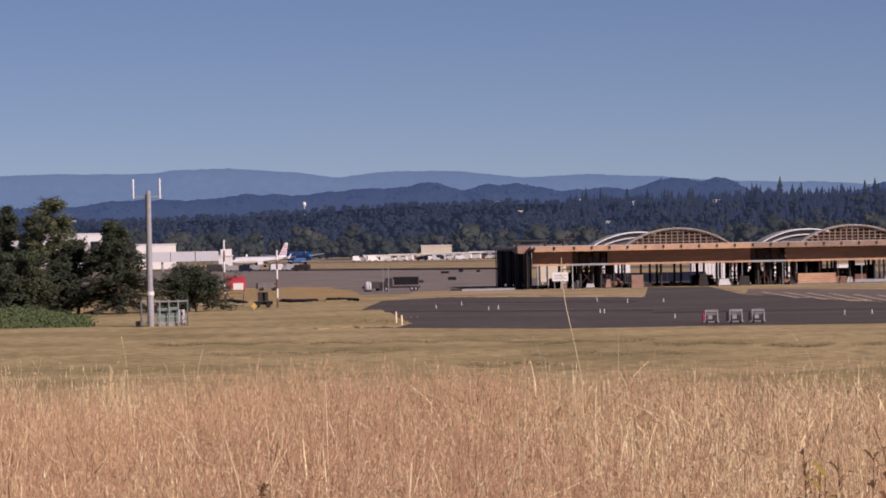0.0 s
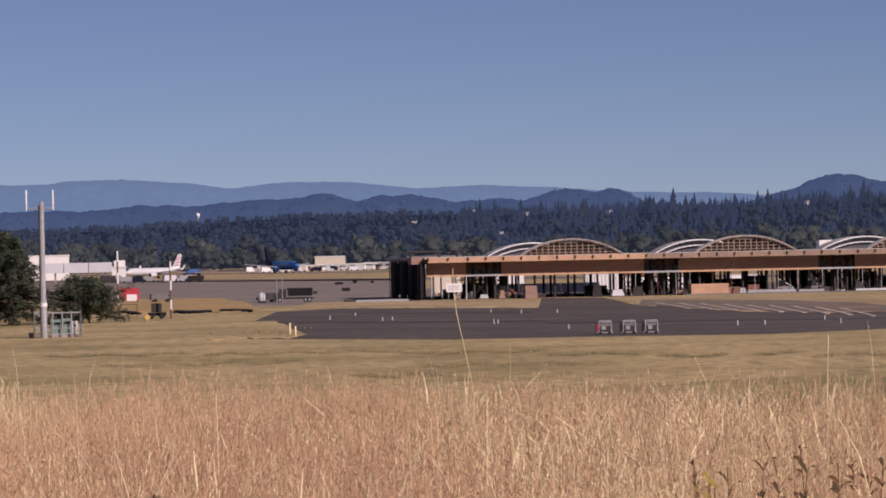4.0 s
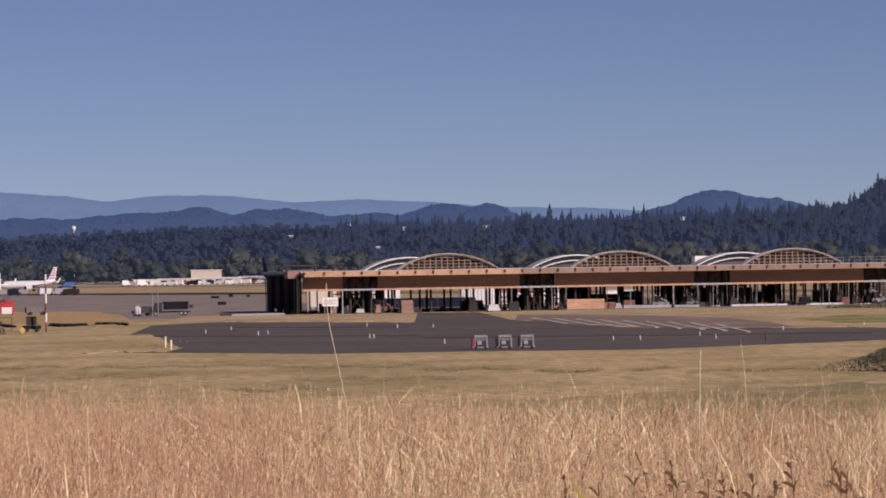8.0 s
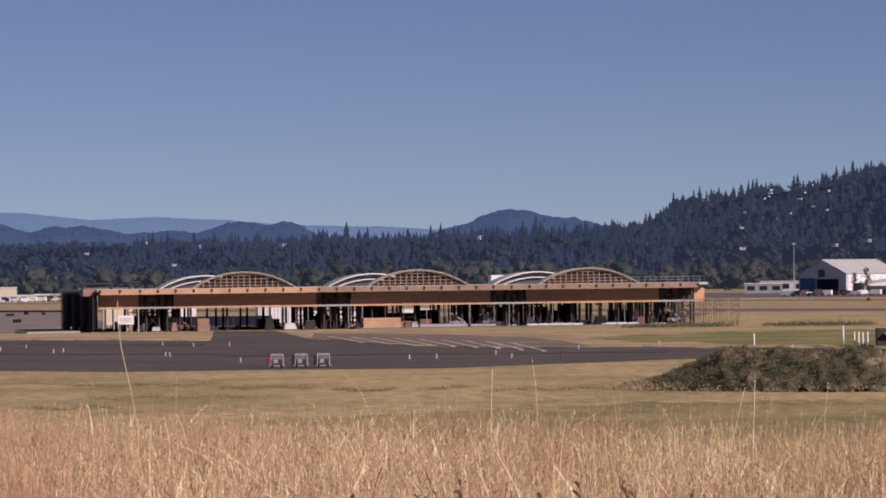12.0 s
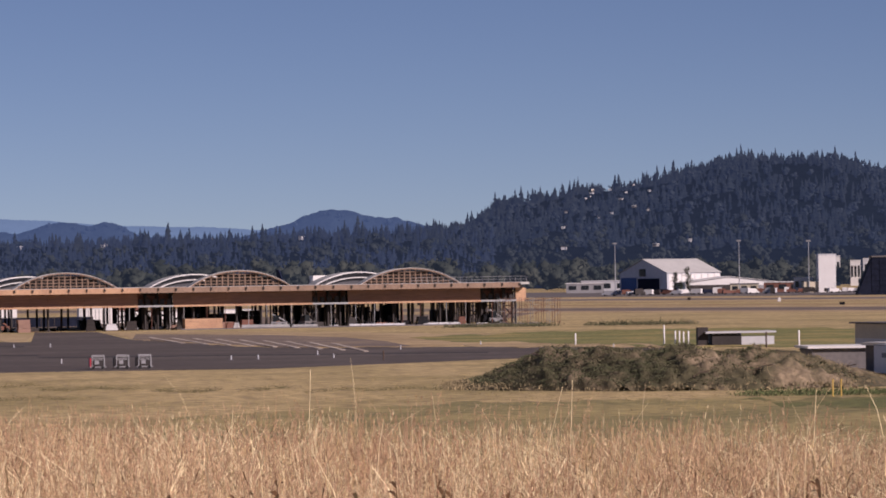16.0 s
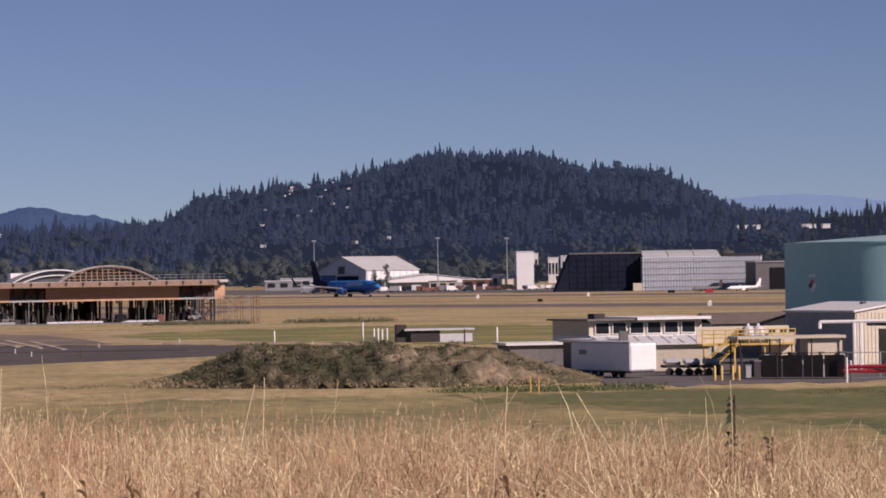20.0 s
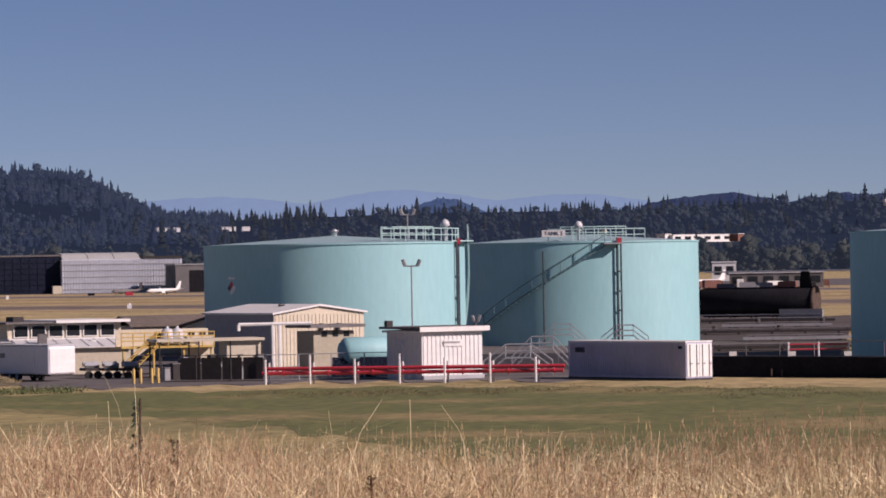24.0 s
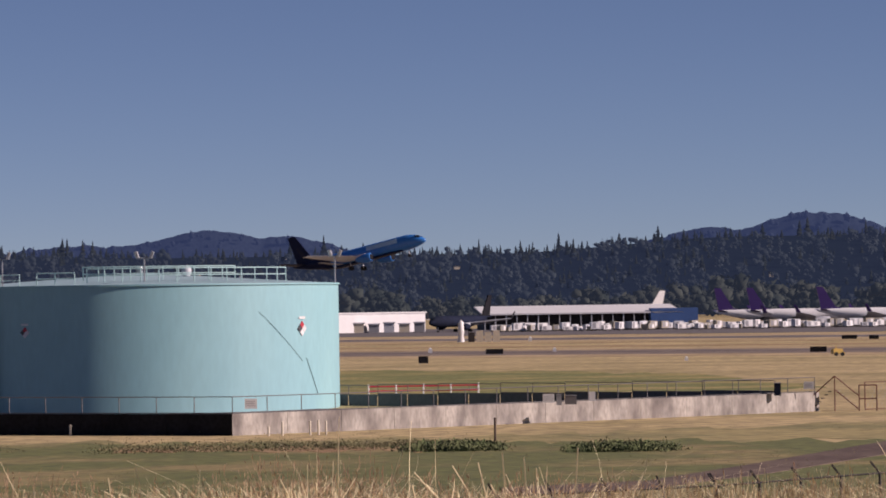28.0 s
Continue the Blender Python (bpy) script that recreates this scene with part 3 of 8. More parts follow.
# The hills' blue distance is emission painted into their materials too.
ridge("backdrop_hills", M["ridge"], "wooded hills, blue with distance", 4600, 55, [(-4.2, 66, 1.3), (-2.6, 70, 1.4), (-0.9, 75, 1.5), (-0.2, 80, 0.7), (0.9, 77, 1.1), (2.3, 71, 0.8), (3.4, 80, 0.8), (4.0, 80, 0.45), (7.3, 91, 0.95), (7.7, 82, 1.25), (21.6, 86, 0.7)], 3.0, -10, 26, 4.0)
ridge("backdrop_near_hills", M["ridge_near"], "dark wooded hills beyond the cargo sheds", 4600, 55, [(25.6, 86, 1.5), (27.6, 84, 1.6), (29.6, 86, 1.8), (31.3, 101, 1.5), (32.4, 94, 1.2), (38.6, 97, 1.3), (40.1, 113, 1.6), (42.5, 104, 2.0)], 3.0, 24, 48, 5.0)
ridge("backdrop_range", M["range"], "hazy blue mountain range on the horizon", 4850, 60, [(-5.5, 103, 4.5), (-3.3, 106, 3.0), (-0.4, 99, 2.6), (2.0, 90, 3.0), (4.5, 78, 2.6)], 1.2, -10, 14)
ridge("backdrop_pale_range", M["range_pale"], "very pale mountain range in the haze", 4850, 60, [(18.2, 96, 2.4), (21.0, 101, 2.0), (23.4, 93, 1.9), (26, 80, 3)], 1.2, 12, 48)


# ---- tall grass on the dike ----
def tussocks(n, near, over, bias, each):
    """Bearings and distances of stems that stand in tufts of about so many each."""
    m = n // each + 1
    a = -8 + 51 * nrg.uniform(0, 1, m) ** bias
    d = np.sqrt(nrg.uniform(near ** 2, (crest(a) + over) ** 2))
    a, d = np.repeat(a, each)[:n], np.repeat(d, each)[:n]
    wide = np.repeat(nrg.uniform(0.04, 0.15, m), each)[:n]
    return a + np.degrees(nrg.normal(0, 1, n) * wide / d), np.minimum(d + nrg.normal(0, 1, n) * wide, crest(a) + over)


def tall_grass(name, label, n, near, h0, h1, material, lean=0.22, w0=0.0016, w1=0.0042, head=0.3, over=0.8, bias=1.0, each=12):
    """Bent blades, each of three joints, on the dike's top. head: the width left at the tip."""
    a, d = tussocks(n, near, over, bias, each)
    x, y = d * np.sin(np.radians(a)), d * np.cos(np.radians(a))
    z = land(a, d)
    tuft = np.array([noise.fractal(Vector((px * 0.55, py * 0.55, 1.7)), 1.0, 2.0, 3) for px, py in zip(x, y)])
    h = nrg.uniform(h0, h1, n) * (1 + 0.16 * tuft)
    t = nrg.uniform(0, 6.3, n) + tuft * 2
    k = nrg.uniform(0.05, 1, n) ** 1.5 * (1 + 2.2 * (nrg.uniform(0, 1, n) > 0.93))
    lx, ly = h * lean * np.cos(t) * k, h * lean * np.sin(t) * k
    w = nrg.uniform(w0, w1, n)
    turn = np.radians(a + nrg.uniform(-80, 80, n))
    ca, sa = np.cos(turn), -np.sin(turn)
    rows = []
    for f, g, s in ((0, 0, 1.0), (0.5, 0.35, 0.9), (0.88, 1.1, 0.6 + 0.7 * head), (1.0, 1.6, head)):
        for q in (-1, 1):
            rows.append(np.stack([x + lx * g + q * w * s * ca, y + ly * g + q * w * s * sa, z + h * f], 1))
    V = np.stack(rows, 1).reshape(-1, 3)
    Fq = (np.arange(n)[:, None, None] * 8 + np.array([[0, 1, 3, 2], [2, 3, 5, 4], [4, 5, 7, 6]])[None]).reshape(-1, 4)
    return stuff_mesh(name, V, Fq, material, label, "grass")


def plumes(name, label, n, near, h0, h1, material, head=0.26, twigs=8, spread=0.030, over=0.8, bias=1.0, seed=0.0, gate=-9.0):
    """Fine grasses in seed: a thin stem, and a loose plume of short side twigs round its upper part."""
    a, d = tussocks(n, near, over, bias, 16)
    p = np.stack([d * np.sin(np.radians(a)), d * np.cos(np.radians(a)), land(a, d)], 1)
    tuft = np.array([noise.fractal(Vector((q[0] * 0.6, q[1] * 0.6, 1.7 + seed)), 1.0, 2.0, 3) for q in p])
    keep = tuft + nrg.normal(0, 0.2, n) > gate
    a, p, tuft = a[keep], p[keep], tuft[keep]
    n = len(a)
    h = nrg.uniform(h0, h1, n) * (1 + 0.2 * tuft)
    t = nrg.uniform(0, 6.3, n)
    k = h * 0.42 * nrg.uniform(0, 1, n) ** 1.3
    lean = np.stack([k * np.cos(t), k * np.sin(t), np.zeros(n)], 1)
    side = np.stack([np.cos(np.radians(a)), -np.sin(np.radians(a)), np.zeros(n)], 1)

    def at(f):
        return p + lean * (f ** 2)[:, None] + np.stack([np.zeros(n), np.zeros(n), h * f], 1)

    one = np.ones(n)
    w = side * nrg.uniform(0.0004, 0.0008, n)[:, None]
    V = [at(0.3 * one) - w, at(0.3 * one) + w, at(0.72 * one) + w, at(0.72 * one) - w, at(one) + w * 0.7, at(one) - w * 0.7]
    tris = [(0, 1, 2), (0, 2, 3), (3, 2, 4), (3, 4, 5)]
    for q in range(twigs):
        f = 1 - head * (q + nrg.uniform(0, 1, n)) / twigs
        b = at(f)
        u = nrg.uniform(0, 6.3, n)
        out = spread * (0.35 + 0.9 * (1 - f) / head) * nrg.uniform(0.4, 1.2, n)
        tip = b + np.stack([out * np.cos(u), out * np.sin(u), nrg.uniform(-0.012, 0.042, n)], 1)
        w = side * nrg.uniform(0.0014, 0.0032, n)[:, None]
        o = len(V)
        V += [b - w, b + w, tip]
        tris.append((o, o + 1, o + 2))
    V = np.stack(V, 1)
    Ft = (np.arange(n)[:, None, None] * V.shape[1] + np.array(tris)[None]).reshape(-1, 3)
    return stuff_mesh(name, V.reshape(-1, 3), Ft, material, label, "grass")


tall_grass("tall_dry_grass", "tall dry straw-coloured grass on the dike", 36000, 9.0, 0.36, 0.78, M["straw"], 0.7, 0.0008, 0.0020)
plumes("seeding_grass", "pinkish dry plumes of tall grass on the dike", 54000, 10.0, 0.6, 0.92, M["straw_pink"], bias=1.35)
plumes("rusty_grass", "patches of rusty brown seeding grass on the dike", 34000, 10.0, 0.5, 0.86, M["straw_rust"], 0.34, 7, 0.026, -6.5, 1.5, 3.0, -0.25)
plumes("straw_plumes", "pale straw plumes of tall grass on the dike", 20000, 10.0, 0.58, 0.9, M["straw"], 0.24, 6, 0.014, 0.8, 0.7, 8.0, -0.1)
plumes("bleached_plumes", "bleached plumes crowding the dike's eastern top", 20000, 10.0, 0.55, 0.86, M["straw_pale"], 0.3, 7, 0.02, 0.8, 0.42, 5.0)
tall_grass("pale_grass", "bleached broad grass blades on the dike", 21000, 10.0, 0.42, 0.86, M["straw_pale"], 0.75, 0.0012, 0.0032, 0.2, 0.8, 0.5)
plumes("pale_drifts", "drifts of bleached grass among the pink plumes", 22000, 10.0, 0.56, 0.9, M["straw_pale"], 0.34, 7, 0.02, 0.8, 0.9, 11.0, 0.28)
tall_grass("bleached_blades", "dense bleached blades on the dike's eastern edge", 60000, 13.0, 0.52, 0.88, M["straw_pale"], 0.85, 0.0016, 0.0040, 0.3, 0.6, 0.3, 9)
tall_grass("grass_stems", "sparse tall bare stems above the dry grass", 260, 13.0, 0.92, 1.18, M["straw_pale"], 0.2, 0.0007, 0.0014, 0.8, 0.2, 1.0, 1)
tall_grass("brown_seed_grass", "scattered dark brown seed heads in the dry grass", 3400, 10.0, 0.45, 0.84, M["weed"], 0.3, 0.0008, 0.0014, 1.8, 0.6, 1.0, 3)
tall_grass("broken_stalks", "pale broken stalks lying over the grass", 1500, 11.0, 0.5, 0.8, M["straw_pale"], 1.9, 0.0012, 0.0026, 0.7, 0.4, 0.9, 2)
tall_grass("fallen_grass", "broken dry grass lying across the stems", 30000, 10.0, 0.36, 0.72, M["straw_pale"], 1.3, 0.0009, 0.0021, 0.5, 0.6, 0.75, 5)


# ---- fuel tanks ----
def on_shell(radius, deg, z):
    """A point on a tank's wall: degrees to the right of the side that faces the dike."""
    a = radians(deg - 90)
    return Vector((radius * math.cos(a), radius * math.sin(a), z))


def railing(parent, radius, a0, a1, z, h=1.1, every=6.0, name="guard_rail", label=""):
    n = max(2, int((a1 - a0) / every))
    pts = [on_shell(radius, a0 + (a1 - a0) * i / n, z) for i in range(n + 1)]
    rail = part(name, tube([p + Vector((0, 0, h)) for p in pts], 0.05), M["teal_pale"], parent, label)
    part("mid_rail", tube([p + Vector((0, 0, h * 0.5)) for p in pts], 0.045), M["teal_pale"], rail)
    for p in pts:
        part("rail_post", bars(0.05, (p, p + Vector((0, 0, h))), n=5), M["teal_pale"], rail)
    return rail


def twin_lamp(parent, p, h, span=0.55):
    """A thin post with two floodlights on a cross arm."""
    post = part("lamp_post", bars(0.06, (p, p + Vector((0, 0, h))), (p + Vector((-span, 0, h)), p + Vector((span, 0, h)))), M["galv"], parent)
    for s in (-1, 1):
        c = p + Vector((s * span, 0, h))
        part("flood_lamp", bars(0.16, (c, c + Vector((s * 0.18, -0.1, 0.5)))), M["galv"], post)


def hazard_sign(parent, radius, deg, z, size=0.8):
    a = radians(deg - 90)
    n = Vector((math.cos(a), math.sin(a), 0))
    t = Vector((-math.sin(a), math.cos(a), 0))
    c = n * (radius + 0.04) + Vector((0, 0, z))
    for dx, dz, m in ((0, 0.5, "red"), (-0.5, 0, "slate"), (0.5, 0, "white"), (0, -0.5, "white")):
        bm = bmesh.new()
        q = c + t * dx * size + Vector((0, 0, dz * size))
        lo = [bm.verts.new(q + t * x * size * 0.48 + Vector((0, 0, y * size * 0.48))) for x, y in ((0, -1), (1, 0), (0, 1), (-1, 0))]
        hi = [bm.verts.new(v.co + n * 0.02) for v in lo]
        bm.faces.new(hi)
        for i in range(4):
            bm.faces.new((lo[i], lo[(i + 1) % 4], hi[(i + 1) % 4], hi[i]))
        bmesh.ops.recalc_face_normals(bm, faces=bm.faces)
        part("hazard_diamond", bm, M[m], parent, "red, slate and white hazard diamond")
    bm = bmesh.new()
    lo = [c + t * x * size + Vector((0, 0, (1.25 + y) * size)) for x, y in ((-0.7, 0), (0.7, 0), (0.7, 0.3), (-0.7, 0.3))]
    va = [bm.verts.new(p) for p in lo]
    vb = [bm.verts.new(p + n * 0.02) for p in lo]
    bm.faces.new(vb)
    for i in range(4):
        bm.faces.new((va[i], va[(i + 1) % 4], vb[(i + 1) % 4], vb[i]))
    part("name_plate", bm, M["white"], parent)


M["field_tuft"] = mat("short_dry_tufts", (0.44, 0.335, 0.15), 0.95, vary=0.15, scale=30, grain=10, island=0.2, second=(0.26, 0.22, 0.085), bump=0)
M["olive_tuft"] = mat("olive_grass_tufts", (0.20, 0.175, 0.066), 0.95, vary=0.2, scale=20, grain=10, island=0.3, second=(0.26, 0.21, 0.085), bump=0)
M["slate"] = mat("slate_grey_cladding", (0.075, 0.075, 0.085), 0.7, vary=0.15, scale=3, grain=8)
M["fence_grey"] = mat("dull_grey_fence_steel", (0.17, 0.16, 0.155), 0.6, vary=0.15, scale=1, grain=8)
M["scrub_leaf"] = mat("low_scrub_leaf", (0.105, 0.098, 0.042), 0.95, vary=0.2, scale=6, grain=6, island=0.2, second=(0.16, 0.13, 0.06), bump=0)
M["beige"] = mat("dull_beige_panel", (0.40, 0.355, 0.265), 0.75, vary=0.1, scale=2, grain=8, bump=0.05)
M["leafgreen"] = mat("green_cabinet_paint", (0.17, 0.25, 0.22), 0.6, vary=0.1, scale=1, grain=8)
M["heap_leaf"] = mat("heap_weed_foliage", (0.068, 0.075, 0.034), 0.95, vary=0.2, scale=3, grain=6, island=0.15, second=(0.10, 0.09, 0.046), bump=0)
M["heap_straw"] = mat("dull_straw", (0.30, 0.235, 0.128), 0.95, vary=0.2, scale=3, grain=6, island=0.15, second=(0.22, 0.175, 0.095), bump=0)
soften(M["heap_straw"], 1.0)
soften(M["field_tuft"], 1.2)
soften(M["scrub_leaf"], 1.0)
soften(M["olive_tuft"], 1.2)
soften(M["heap_leaf"], 1.0)
M["teal_pale"] = mat("pale_aqua_rail_paint", (0.42, 0.62, 0.60), 0.5, vary=0.08, scale=1, grain=8)


def tank(bearing, d, radius, height, label):
    t = thing("fuel_tank", label, "storage tank", facing(bearing, d), "aqua fuel tanks")
    courses = 5
    for k in range(courses):
        z0, z1 = height * k / courses, height * (k + 1) / courses
        part("shell_course", lathe([(radius, z0), (radius, z1)], 128, caps=False), M["tank"], t)
    part("top_ring", lathe([(radius, height - 0.14), (radius + 0.1, height - 0.14), (radius + 0.1, height), (radius, height)], 128, smooth=False, caps=False), M["tank"], t)
    part("roof", lathe([(radius + 0.09, height - 0.02), (0.3, height + 0.062 * radius)], 128), M["roof_teal"], t)
    part("roof_vent", lathe([(0.3, height + 0.05 * radius), (0.3, height + 0.062 * radius + 0.35), (0.5, height + 0.062 * radius + 0.4), (0.1, height + 0.062 * radius + 0.6)], 16), M["galv"], t)
    return t


def riser(parent, radius, deg, height, gap=0.45, name="riser_pipe"):
    """Twin pipes up the wall, with clamps and a red valve box at the top."""
    p0, p1 = on_shell(radius + 0.25, deg - 0.9, 0), on_shell(radius + 0.25, deg + 0.9, 0)
    r = part(name, bars(0.09, (p0, p0 + Vector((0, 0, height + 0.3))), (p1, p1 + Vector((0, 0, height + 0.3)))), M["tank_rust"], parent, "dark vertical pipe")
    for z in (1.5, 3.4, 5.3, 7.2):
        part("pipe_clamp", bars(0.11, (p0 + Vector((0, 0, z)), p1 + Vector((0, 0, z)))), M["tank_rust"], r)
    c = on_shell(radius + 0.3, deg, height + 0.1)
    part("valve_box", boxes((c.x - 0.2, c.y - 0.18, c.z - 0.35, c.x + 0.2, c.y + 0.18, c.z + 0.2)), M["red"], r, "red foam valve box")


tank_a = tank(20.02, 357, 11.75, 10.2, "aqua painted steel fuel tank behind the cream shed")
railing(tank_a, 11.2, 22, 88, 10.25, 1.15)
railing(tank_a, 9.4, 26, 70, 10.45, 1.1)
part("gauge_platform", prism([tuple(on_shell(r, a, 0).xy) for r, a in ((11.8, 62), (12.6, 70), (12.6, 84), (11.2, 88), (9.6, 74))], 10.2, 10.3), M["teal_pale"], tank_a)
riser(tank_a, 11.75, 66, 10.2)
hazard_sign(tank_a, 11.75, -50.5, 6.4, 0.62)
for a in (-60, -35, -10, 15, 40):
    p = on_shell(11.5, a, 10.0)
    part("roof_lug", boxes((p.x - 0.12, p.y - 0.12, p.z - 0.35, p.x + 0.12, p.y + 0.1, p.z)), M["tank_rust"], tank_a)
twin_lamp(tank_a, on_shell(11.0, 36, 10.2), 2.4, 0.45)
pts = [on_shell(12.1, 82 + 22 * f, 10.6 - 8.2 * f) for f in [i / 10 for i in range(11)]]
spiral = part("spiral_stair", tube(pts, 0.09), M["teal_pale"], tank_a)
part("handrail", tube([p + Vector((0, 0, 1.1)) for p in pts], 0.06), M["teal_pale"], spiral)
for p in pts:
    part("rail_post", bars(0.04, (p, p + Vector((0, 0, 1.1))), n=5), M["teal_pale"], spiral)
dome = on_shell(10.9, 65, 10.3)
part("vent_dome", lathe([(0.12, 0), (0.12, 1.2), (0.42, 1.3), (0.4, 1.6), (0.2, 1.85), (0.02, 1.92)], 16), M["bare"], tank_a).location = dome

tank_b = tank(23.54, 400, 12.15, 10.2, "aqua painted steel fuel tank with a stair up its wall")
railing(tank_b, 11.85, -14, 34, 10.25, 1.15)
railing(tank_b, 9.6, -10, 30, 10.5, 1.15)
riser(tank_b, 12.15, 19, 10.2)
p0, p1 = on_shell(12.35, -16, 0), on_shell(12.35, -16, 9.3)
part("downpipe", bars(0.09, (p0, p1)), M["tank_rust"], tank_b)
stair = None
N = 34
path = [on_shell(12.85, -60 + 74 * i / N, 0.4 + 9.6 * i / N) for i in range(N + 1)]
# Darkened aqua carries the stair's shade and its shadow on the wall.
stair = part("stair", tube(path, 0.07), M["teal_shade"], tank_b, "aqua stair climbing the wall")
part("handrail", tube([p + Vector((0, 0, 1.05)) for p in path], 0.045), M["teal_shade"], stair)
for i in range(0, N, 3):
    part("stair_post", bars(0.04, (path[i], path[i] + Vector((0, 0, 1.05)))), M["teal_shade"], stair)
for i in range(N):
    p, q = path[i], on_shell(12.2, -60 + 74 * i / N, 0.4 + 9.6 * i / N)
    part("tread", bars(0.12, (p, q), n=4), M["teal_pale"], stair)
part("stair_platform", prism([tuple(on_shell(r, a, 0).xy) for r, a in ((12.15, 11), (13.55, 11), (13.55, 20), (12.15, 20))], 9.9, 10.02), M["galv"], tank_b)
c = on_shell(12.0, -11, 10.9)
plate = part("tank_name_board", boxes((c.x - 1.2, c.y - 0.05, c.z - 0.2, c.x + 1.1, c.y, c.z + 0.45)), M["white"], tank_b, "white board lettered with the tank's number")
dome_b = part("vent_dome", lathe([(0.12, 0), (0.12, 1.2), (0.42, 1.3), (0.4, 1.6), (0.2, 1.85), (0.02, 1.92)], 16), M["bare"], tank_b)
dome_b.location = on_shell(11.4, 0.5, 10.3)
letters = bpy.data.curves.new("lettering", "FONT")
letters.body, letters.size, letters.align_x, letters.align_y, letters.extrude = "TANK 2", 0.52, "CENTER", "CENTER", 0.01
letters.materials.append(M["midnight"])
ob = new("lettering", letters)
ob.parent, ob.matrix_local = plate, pose(c.x - 0.05, c.y - 0.07, c.z + 0.12, 90, 0, 0)

tank_c = tank(30.32, 330, 16.5, 10.3, "wide aqua painted steel fuel tank behind a fence")
hazard_sign(tank_c, 16.5, -33.5, 6.6, 0.45)
hazard_sign(tank_c, 16.5, 52, 6.6, 0.62)
p0 = on_shell(16.7, -43, 0)
part("downpipe", bars(0.09, (p0, p0 + Vector((0, 0, 10.2)))), M["tank_rust"], tank_c)
railing(tank_c, 13.5, -18, 62, 10.5, 1.1)
railing(tank_c, 12.0, -22, 40, 10.65, 1.1)
railing(tank_c, 16.2, -50, -36, 10.3, 0.9)
railing(tank_c, 15.0, -33, -20, 10.4, 0.9)
twin_lamp(tank_c, on_shell(16.3, -42, 10.3), 2.2, 0.4)
twin_lamp(tank_c, on_shell(15.0, 1.5, 10.5), 1.9, 0.5)
twin_lamp(tank_c, on_shell(16.3, 82, 10.3), 2.2, 0.3)
twin_lamp(tank_c, on_shell(16.3, -52, 10.3), 2.0, 0.2)
cable = [on_shell(16.53, 35 + 17 * f, 8.0 - 4.0 * f) for f in [i / 10 for i in range(11)]]
part("cable", tube(cable, 0.016, 4), M["tank_rust"], tank_c, "thin dark cable hanging down the wall")
cable = [on_shell(16.53, 54 + 6 * f, 4.2 - 2.9 * f) for f in [i / 6 for i in range(7)]]
part("cable", tube(cable, 0.022, 4), M["tank_rust"], tank_c, "thin dark cable hanging down the wall")
dome_c = part("vent_dome", lathe([(0.3, 0), (0.42, 0.5), (0.3, 0.8), (0.02, 0.9)], 14), M["bare"], tank_c)
dome_c.location = on_shell(6, 40, 11.0)


# ---- timber roof under construction ----
HALL = pose(*spot(1.31, 675), 0, 0, 6)
hall = thing("timber_pavilion", "long timber roof hall under construction on dark steel shoring", "building", HALL)
part("roof_slab", boxes((-0.4, 0.3, 6.9, 107.4, 56, 7.35)), M["roof_membrane"], hall)
BAYS = [(0.0, 6.9, 0), (6.9, 13.0, 1), (13.0, 37.8, 0), (37.8, 44.0, 1), (44.0, 68.6, 0), (68.6, 75.0, 1), (75.0, 99.0, 0), (99.0, 105.4, 1), (105.4, 107.0, 0)]
for x0, x1, gap in BAYS:
    n = max(1, round((x1 - x0) / 3.1))
    w = (x1 - x0) / n
    for k in range(n):
        a, b = x0 + k * w, x0 + (k + 1) * w
        part("eave_board", boxes((a + 0.02, -0.55, 6.4, min(b - 0.02, 105.4), 0.3, 7.3), (a + 0.02, 0.3, 6.4, min(b - 0.02, 105.4), 2.9, 6.52)), M["pale_wood" if a < 37 else "lattice"], hall)
        if not gap:
            part("fascia_panel", boxes((a + 0.01, 2.3, 4.3, b - 0.01, 2.6, 6.38)), M["wood"], hall)
        part("eave_bracket", boxes((a - 0.13, -0.75, 6.75, a + 0.13, -0.56, 7.2)), M["dark_steel"], hall)
    part("edge_beam", boxes((x0, 1.9, 3.95, x1, 2.6, 4.26)), M["pale_wood" if not gap else "galv"], hall)
    if gap:
        part("recess_wall", boxes((x0, 4.4, 4.3, x1, 4.7, 6.35)), M["rust_steel"], hall)
        for k in range(5):
            c = x0 + (x1 - x0) * (k + 0.5) / 5
            part("recess_post", boxes((c - 0.38, 2.7, 4.3, c + 0.38, 3.0, 5.3)), M["dark_steel"], hall)
part("ceiling", boxes((0.2, 2.95, 6.55, 106.8, 55.8, 6.85)), M["wood"], hall)


def rise(x):
    """Height of the segmental arch over its springing, 18.2 m wide and 2.8 m high."""
    return math.sqrt(max(0.0, 16.19 ** 2 - x * x)) - 13.39


ARC = [(9.1 - 18.2 * i / 24, rise(9.1 - 18.2 * i / 24)) for i in range(25)]


def arch_band(x, y0, y1, lift, thick):
    bm = bmesh.new()
    ring = []
    for px, pz in ARC:
        ring.append([bm.verts.new((x + px, y, 7.3 + pz + lift - k)) for y in (y0, y1) for k in (0, thick)])
    for a, b in zip(ring, ring[1:]):
        for i, j in ((0, 2), (1, 0), (3, 1), (2, 3)):
            bm.faces.new((a[i], a[j], b[j], b[i]))
    bm.faces.new(ring[0]), bm.faces.new(ring[-1][::-1])
    bmesh.ops.recalc_face_normals(bm, faces=bm.faces)
    return bm


